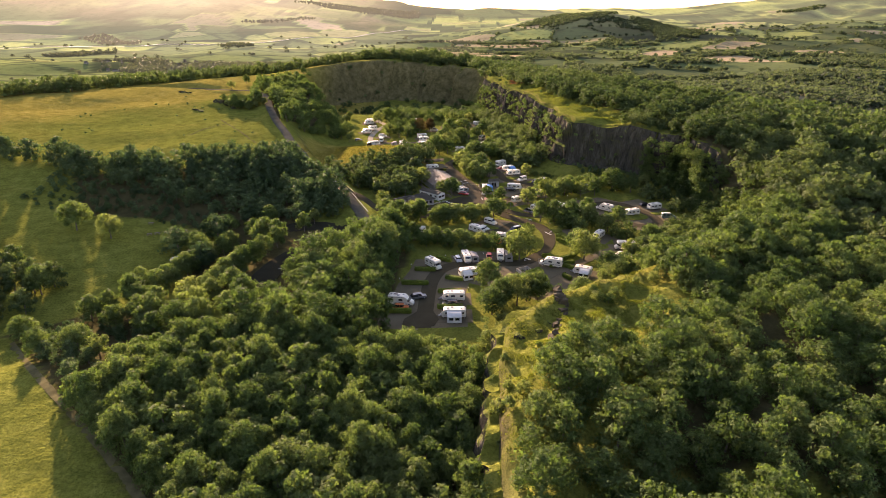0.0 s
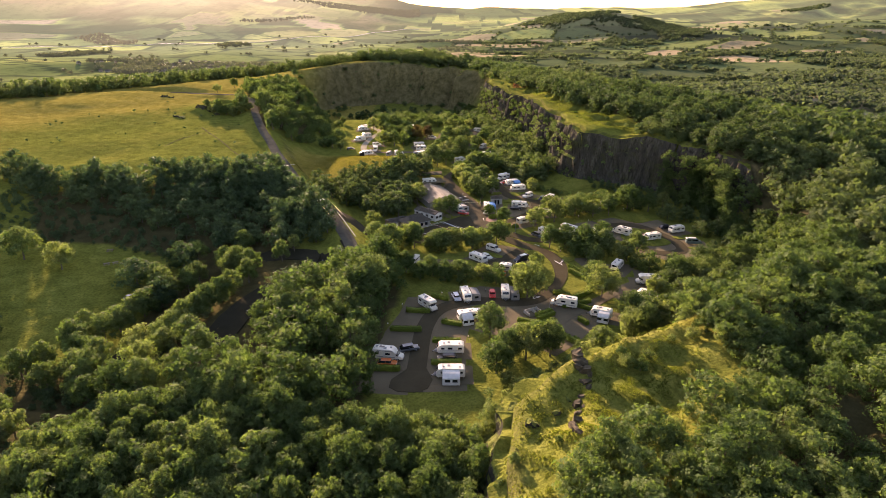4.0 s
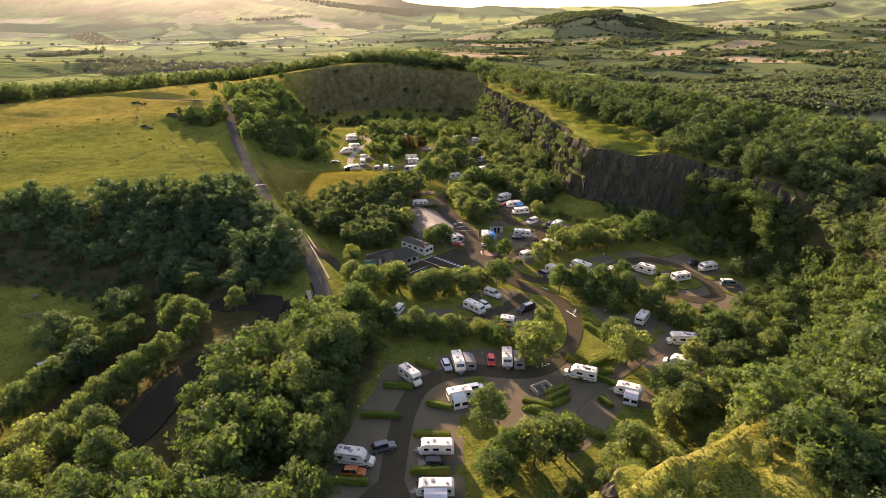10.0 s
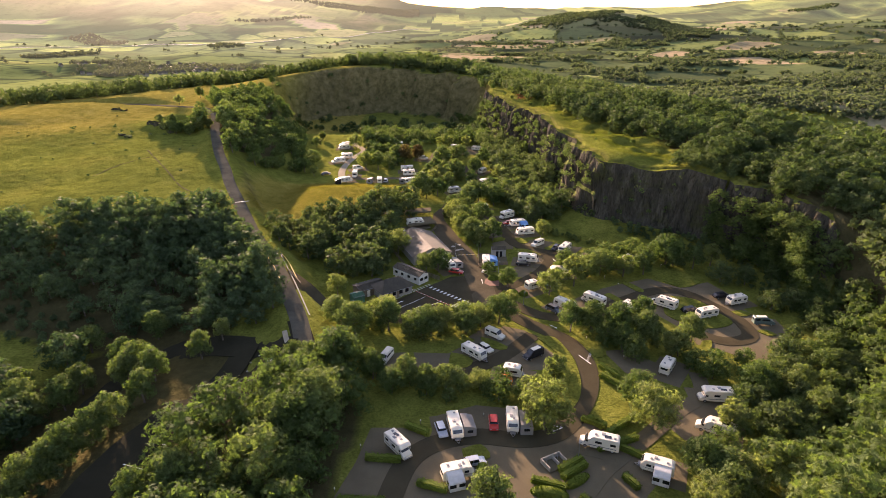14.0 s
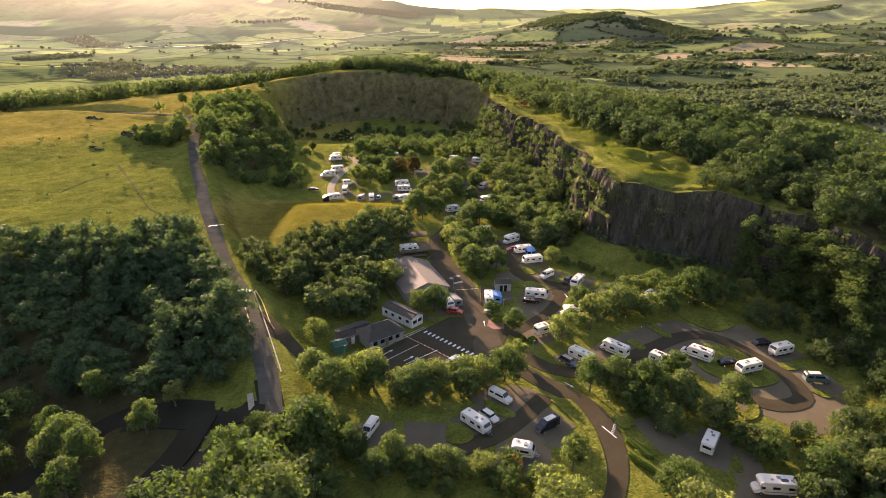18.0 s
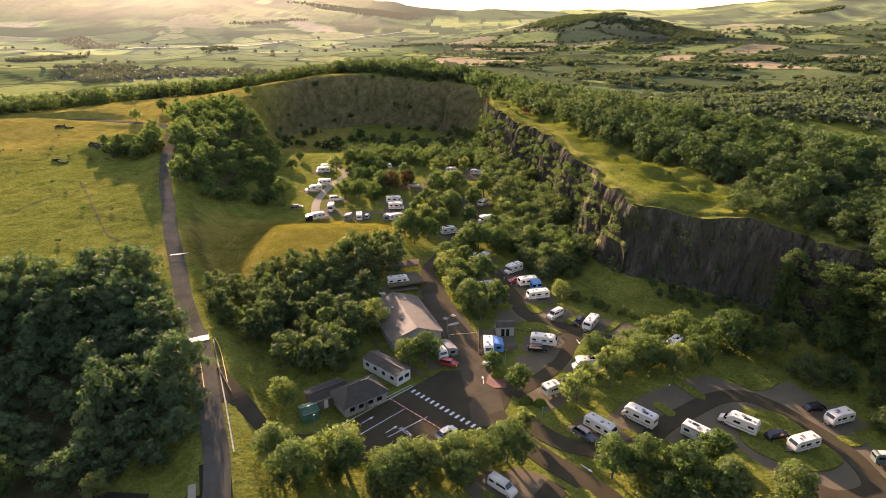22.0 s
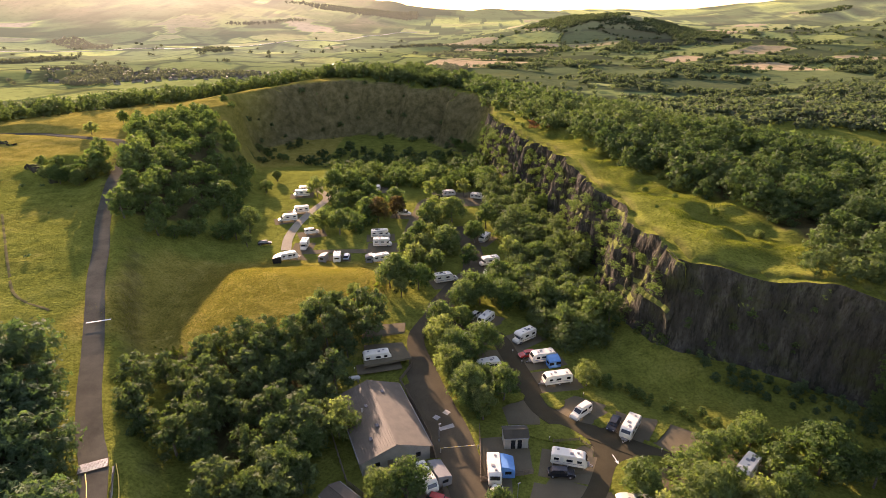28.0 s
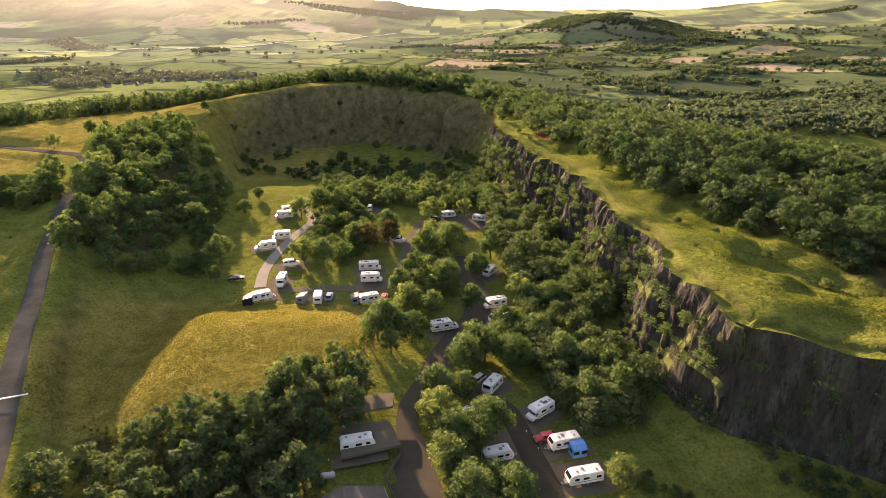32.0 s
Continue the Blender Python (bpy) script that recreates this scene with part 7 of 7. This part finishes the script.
text_mark("NO ENTRY", 39.6, 200.3, 64, 0.8)


def post(x, y, label="short white pitch marker post"):
    root = tagged(new("marker_post"), label, "post", "marker posts")
    z = hz(x, y)
    boxpart("shaft", M_WOOD, root, (0, 0, 0.4), (0.12, 0.12, 0.8), 0.02)
    boxpart("plate", M_WHITE, root, (0, 0, 0.9), (0.2, 0.14, 0.3), 0.02)
    root.matrix_basis = pose(x, y, z, 0, 0, 10)


for x, y in [(-9.6, 169.6), (-12.6, 159), (-16.6, 149.6), (-17.4, 141.4), (7.6, 152.6), (1.2, 176.6), (13.6, 178.6), (10.4, 166.2), (50.4, 259.4), (46.2, 257.4), (54.2, 243.6), (47.4, 199.6), (66, 199), (56.8, 238.4), (74, 252), (88.6, 241), (99.4, 226), (30.4, 262.6),
             (26.8, 293.2), (39.8, 276.4), (-9.4, 284.8), (28.4, 288.6), (40.6, 208), (33.2, 223)]:
    post(x, y)


def lamp_post(x, y):
    root = tagged(new("lamp_post"), "slim dark lamp post beside the lane", "lamp post", "lamp posts")
    bm = bmesh.new()
    bmesh.ops.create_cone(bm, cap_ends=True, segments=8, radius1=0.07, radius2=0.045, depth=4.0, matrix=pose(0, 0, 2.0))
    part("pole", bm, M_TRIM, root)
    boxpart("lantern", M_TRIM, root, (0.18, 0, 3.98), (0.5, 0.2, 0.12), 0.03)
    boxpart("base_box", M_STEEL, root, (0, 0, 0.25), (0.2, 0.2, 0.5), 0.02)
    root.matrix_basis = pose(x, y, hz(x, y), 0, 0, 30)


for x, y in [(27.6, 226.4), (29.8, 166.4), (22.6, 247.6), (-16.2, 224.4), (9.6, 262.4), (44.6, 218.6), (17.2, 330)]:
    lamp_post(x, y)

# the water and waste point inside the loop
svc = tagged(new("service_point"), "low concrete-walled water and waste point with taps", "service point")
for c3, s3 in (((0, 1.3, 0.5), (4.2, 0.2, 1.0)), ((-2.0, 0, 0.5), (0.2, 2.6, 1.0)), ((2.0, 0.2, 0.45), (0.2, 2.2, 0.9)), ((0.4, 0.2, 0.4), (0.2, 2.0, 0.8))):
    boxpart("wall", M_KERB, svc, c3, s3, 0.03)
boxpart("drain_slab", M_PAD, svc, (0, 0, 0.06), (4.4, 3.0, 0.12), 0.02)
for x in (-1.2, 1.2):
    boxpart("tap_post", M_STEEL, svc, (x, 0.7, 0.7), (0.12, 0.12, 1.4), 0.02)
svc.matrix_basis = pose(25.4, 165.6, 0.1, 0, 0, 28)


def mound_hedge(x, y, sx, sy, h, rot):
    rs = np.random.RandomState(int(x * 31 + y * 17))
    bm = bmesh.new()
    bmesh.ops.create_icosphere(bm, subdivisions=3, radius=1)
    for v in bm.verts:
        k = 1 + 0.05 * noise.noise(v.co * 3)
        v.co = Vector((v.co.x * sx * k, v.co.y * sy * k, max(v.co.z, -0.1) * h * k))
    root = part("hedge", bm, M_HEDGE)
    n = 700
    d = rs.normal(size=(n, 3))
    d[:, 2] = np.abs(d[:, 2])
    d /= np.linalg.norm(d, axis=1)[:, None]
    p = d * (sx, sy, h)
    t1 = rs.normal(size=(n, 3)) * 0.09
    t2 = rs.normal(size=(n, 3)) * 0.09
    q = np.stack([p - t1, p - t2, p + t1, p + t2], 1).reshape(-1, 3)
    lv = new("leaves", mesh_from("leaves", q, np.arange(n * 4).reshape(-1, 4), [M_HEDGE]))
    lv.parent = root
    root.matrix_basis = pose(x, y, 0, 0, 0, rot)
    tagged(root, "rounded clipped hedge mound beside the lane", "hedge", "pitch hedges")


mound_hedge(23.4, 158.6, 3.2, 1.5, 1.2, -12)
mound_hedge(28.6, 161.4, 2.8, 1.0, 1.0, 35)
mound_hedge(42.6, 193.4, 2.0, 1.4, 1.1, 60)
mound_hedge(28.4, 232.8, 1.3, 1.2, 1.3, 0)
mound_hedge(25.6, 233.6, 1.4, 1.1, 1.2, 30)
mound_hedge(20.6, 243.2, 1.6, 1.4, 1.4, 0)
bed = slab("flower_bed", [(18.4, 243.4), (17.8, 240.2), (19.4, 238.4), (22, 238.6), (22.4, 242), (20.8, 244.6)], 0.14, M_ROSE, "small bed of red flowers and gravel", "flower bed")
for pts in ([(8.2, 269.2), (9.2, 268.4), (9.9, 269.4), (8.9, 270.2)], [(10.2, 270.8), (11.2, 270), (11.9, 271), (10.9, 271.8)], [(9.8, 265.2), (12.6, 266.4), (12.3, 267.5), (9.5, 266.2)]):
    mark(pts, 0.15, M_KERB)
for pts in ([(26.6, 174.2), (28.8, 175.4), (27.2, 175.9)], [(5.4, 305.6), (6.6, 307.6), (7.0, 305.6)]):
    for i in range(3):
        (ax, ay), (bx, by) = pts[i], pts[(i + 1) % 3]
        line(ax, ay, bx, by, 0.18, 0.145)
line(3.6, 308.6, 8.6, 306.8, 0.25, 0.145)
park("van", -7.6, 199.2, 250, "white", False)
ribbon("yellow_line", [(-37.2, 233.5), (-42.6, 245), (-45.6, 250)], 0.14, 0.19, M_YELLOW, "double yellow line along the lane", "road marking", offset=-1.6)
ribbon("yellow_line", [(-37.2, 233.5), (-42.6, 245), (-45.6, 250)], 0.14, 0.19, M_YELLOW, "double yellow line along the lane", "road marking", offset=2.9)


def oil_tank(x, y, z, rot):
    root = tagged(new("gas_tank"), "pale horizontal storage tank behind the building", "tank")
    bm = bmesh.new()
    bmesh.ops.create_cone(bm, cap_ends=True, segments=16, radius1=0.55, radius2=0.55, depth=2.6, matrix=pose(0, 0, 0.9, 0, 90, 0))
    bmesh.ops.bevel(bm, geom=[e for e in bm.edges if any(len(f.verts) > 4 for f in e.link_faces)], offset=0.2, segments=3, affect="EDGES")
    part("tank_body", bm, M_CREAM, root)
    for x0 in (-0.8, 0.8):
        boxpart("cradle", M_KERB, root, (x0, 0, 0.25), (0.25, 1.0, 0.5), 0.02)
    root.matrix_basis = pose(x, y, z, 0, 0, rot)


oil_tank(-9.0, 281.4, hz(-9, 281.4), 10)


# ---- old car park in the shade of the wood ----
def grass_island(pts, label):
    root = tagged(new("grass_island"), label, "traffic island", kind="thing")
    bm = bmesh.new()
    loop = spline(pts + [pts[0]], 1.0)[:-1, :2]
    c = loop.mean(0)
    rings = []
    for k, dz in ((1.0, 0.0), (0.99, 0.14), (0.85, 0.22), (0.4, 0.32)):
        q = c + (loop - c) * k
        rings.append([bm.verts.new((x, y, hz(x, y) + 0.08 + dz)) for x, y in q])
    for a, b in zip(rings[:-1], rings[1:]):
        for i in range(len(a)):
            bm.faces.new((a[i], a[(i + 1) % len(a)], b[(i + 1) % len(a)], b[i]))
    bm.faces.new(rings[-1])
    bmesh.ops.recalc_face_normals(bm, faces=bm.faces)
    part("turf", bm, M_GROUND, root)
    step = max(1, len(loop) // 9)
    for i in range(0, len(loop), step):
        x, y = loop[i]
        boxpart("boulder", M_KERB, root, (x * 0.97 + c[0] * 0.03, y * 0.97 + c[1] * 0.03, hz(x, y) + 0.34), (0.5, 0.4, 0.35), 0.12)
    return root


grass_island([(-35.5, 187), (-38, 194), (-37.6, 198.5), (-35, 200.8), (-32, 199.4), (-31, 195), (-31.4, 190), (-33, 187)], "teardrop grass island edged with pale boulders")


def info_board(x, y, rot):
    root = tagged(new("information_board"), "dark information board on two posts on the grass island", "sign")
    for k in (-0.8, 0.8):
        boxpart("post", M_WOOD, root, (k, 0, 1.0), (0.12, 0.12, 2.0), 0.02)
    boxpart("panel", M_GREEN, root, (0, -0.07, 1.5), (1.9, 0.06, 1.1), 0.02)
    for i in range(3):
        boxpart("text_bar", M_MARK, root, (0, -0.105, 1.25 + 0.25 * i), (1.2 - 0.2 * i, 0.01, 0.09))
    root.matrix_basis = pose(x, y, hz(x, y) + 0.3, 0, 0, rot)
    return root


info_board(-33.4, 196, 8)
pavilion = gable("pavilion", -22.5, 184.5, 4, 9.0, 7.0, 2.6, 4.4, M_WALL, M_ROOF, "low brown-roofed building screened by trees", over=0.6, hip=2.5)
boxpart("door", M_WOOD, pavilion, (1.5, -3.53, 1.05), (1.0, 0.08, 2.1))
boxpart("window", M_GLASS, pavilion, (-2.0, -3.53, 1.5), (1.4, 0.06, 1.0), 0.01)
for i in range(9):
    for (ax, ay, bx, by, n) in ((-43.5, 184, -49, 156, 9), (-66.5, 182, -73, 156, 9)):
        u = i / n
        x, y = ax + (bx - ax) * u, ay + (by - ay) * u
        mark([(x - 2.2, y + 0.7), (x + 2.2, y - 0.7), (x + 2.24, y - 0.58), (x - 2.16, y + 0.82)], hz(x, y) + 0.16, M_MARK, "bay_line", "faded white parking bay line")

for x, y, rot, length in ((37.7, 160.9, -62, 3.6), (42.7, 189.8, -52, 7.6), (35.3, 176.5, -53, 3.8), (38.0, 170.6, 21, 9.0), (33.9, 151.1, -75, 2.6), (28.2, 165.0, 34, 5.6)):
    hedge_box(x, y, rot, length)
ribbon("trodden_path", [(-131, 352), (-118, 334), (-105, 316), (-94, 302), (-83, 297)], 0.7, 0.05, M_TRACK, "narrow path trodden across the hillside grass", "path")
ribbon("trodden_path", [(-136, 314), (-132, 329), (-125, 341)], 0.6, 0.05, M_TRACK, "faint path trodden across the hillside grass", "path")


# ---- picnic place on the rough grass, and the cattle grid on the lane ----
def picnic_table(x, y, rot):
    root = tagged(new("picnic_table"), "dark weathered timber picnic table with two benches on grass", "picnic table", "picnic tables")
    for k in range(4):
        boxpart("top_board", M_WOOD, root, (0, -0.3 + 0.2 * k, 0.74), (1.8, 0.17, 0.05), 0.01)
    for k in (-0.75, 0.75):
        boxpart("bench", M_WOOD, root, (0, k, 0.44), (1.8, 0.26, 0.05), 0.01)
    for k in (-0.65, 0.65):
        boxpart("cross_rail", M_WOOD, root, (k, 0, 0.40), (0.08, 1.7, 0.09), 0.01)
        for q in (-0.45, 0.45):
            boxpart("leg", M_WOOD, root, (k, q, 0.36), (0.09, 0.09, 0.72), 0.01)
    root.matrix_basis = pose(x, y, hz(x, y), 0, 0, rot)


for x, y, r in ((-105, 198, 20), (-103, 199.5, 35), (-109, 208, 10)):
    picnic_table(x, y, r)
grid = tagged(new("cattle_grid"), "pale concrete and steel cattle grid across the lane", "cattle grid")
boxpart("frame", M_PAD, grid, (0, 0, 0.02), (4.6, 2.4, 0.12), 0.02)
for k in range(10):
    boxpart("bar", M_STEEL, grid, (0, -0.99 + 0.22 * k, 0.10), (4.3, 0.09, 0.05), 0.01)
grid.matrix_basis = pose(-47.7, 250.2, hz(-47.7, 250.2) + 0.12, 0, 0, 25)
park("blue", -85, 174, 35, None, False)
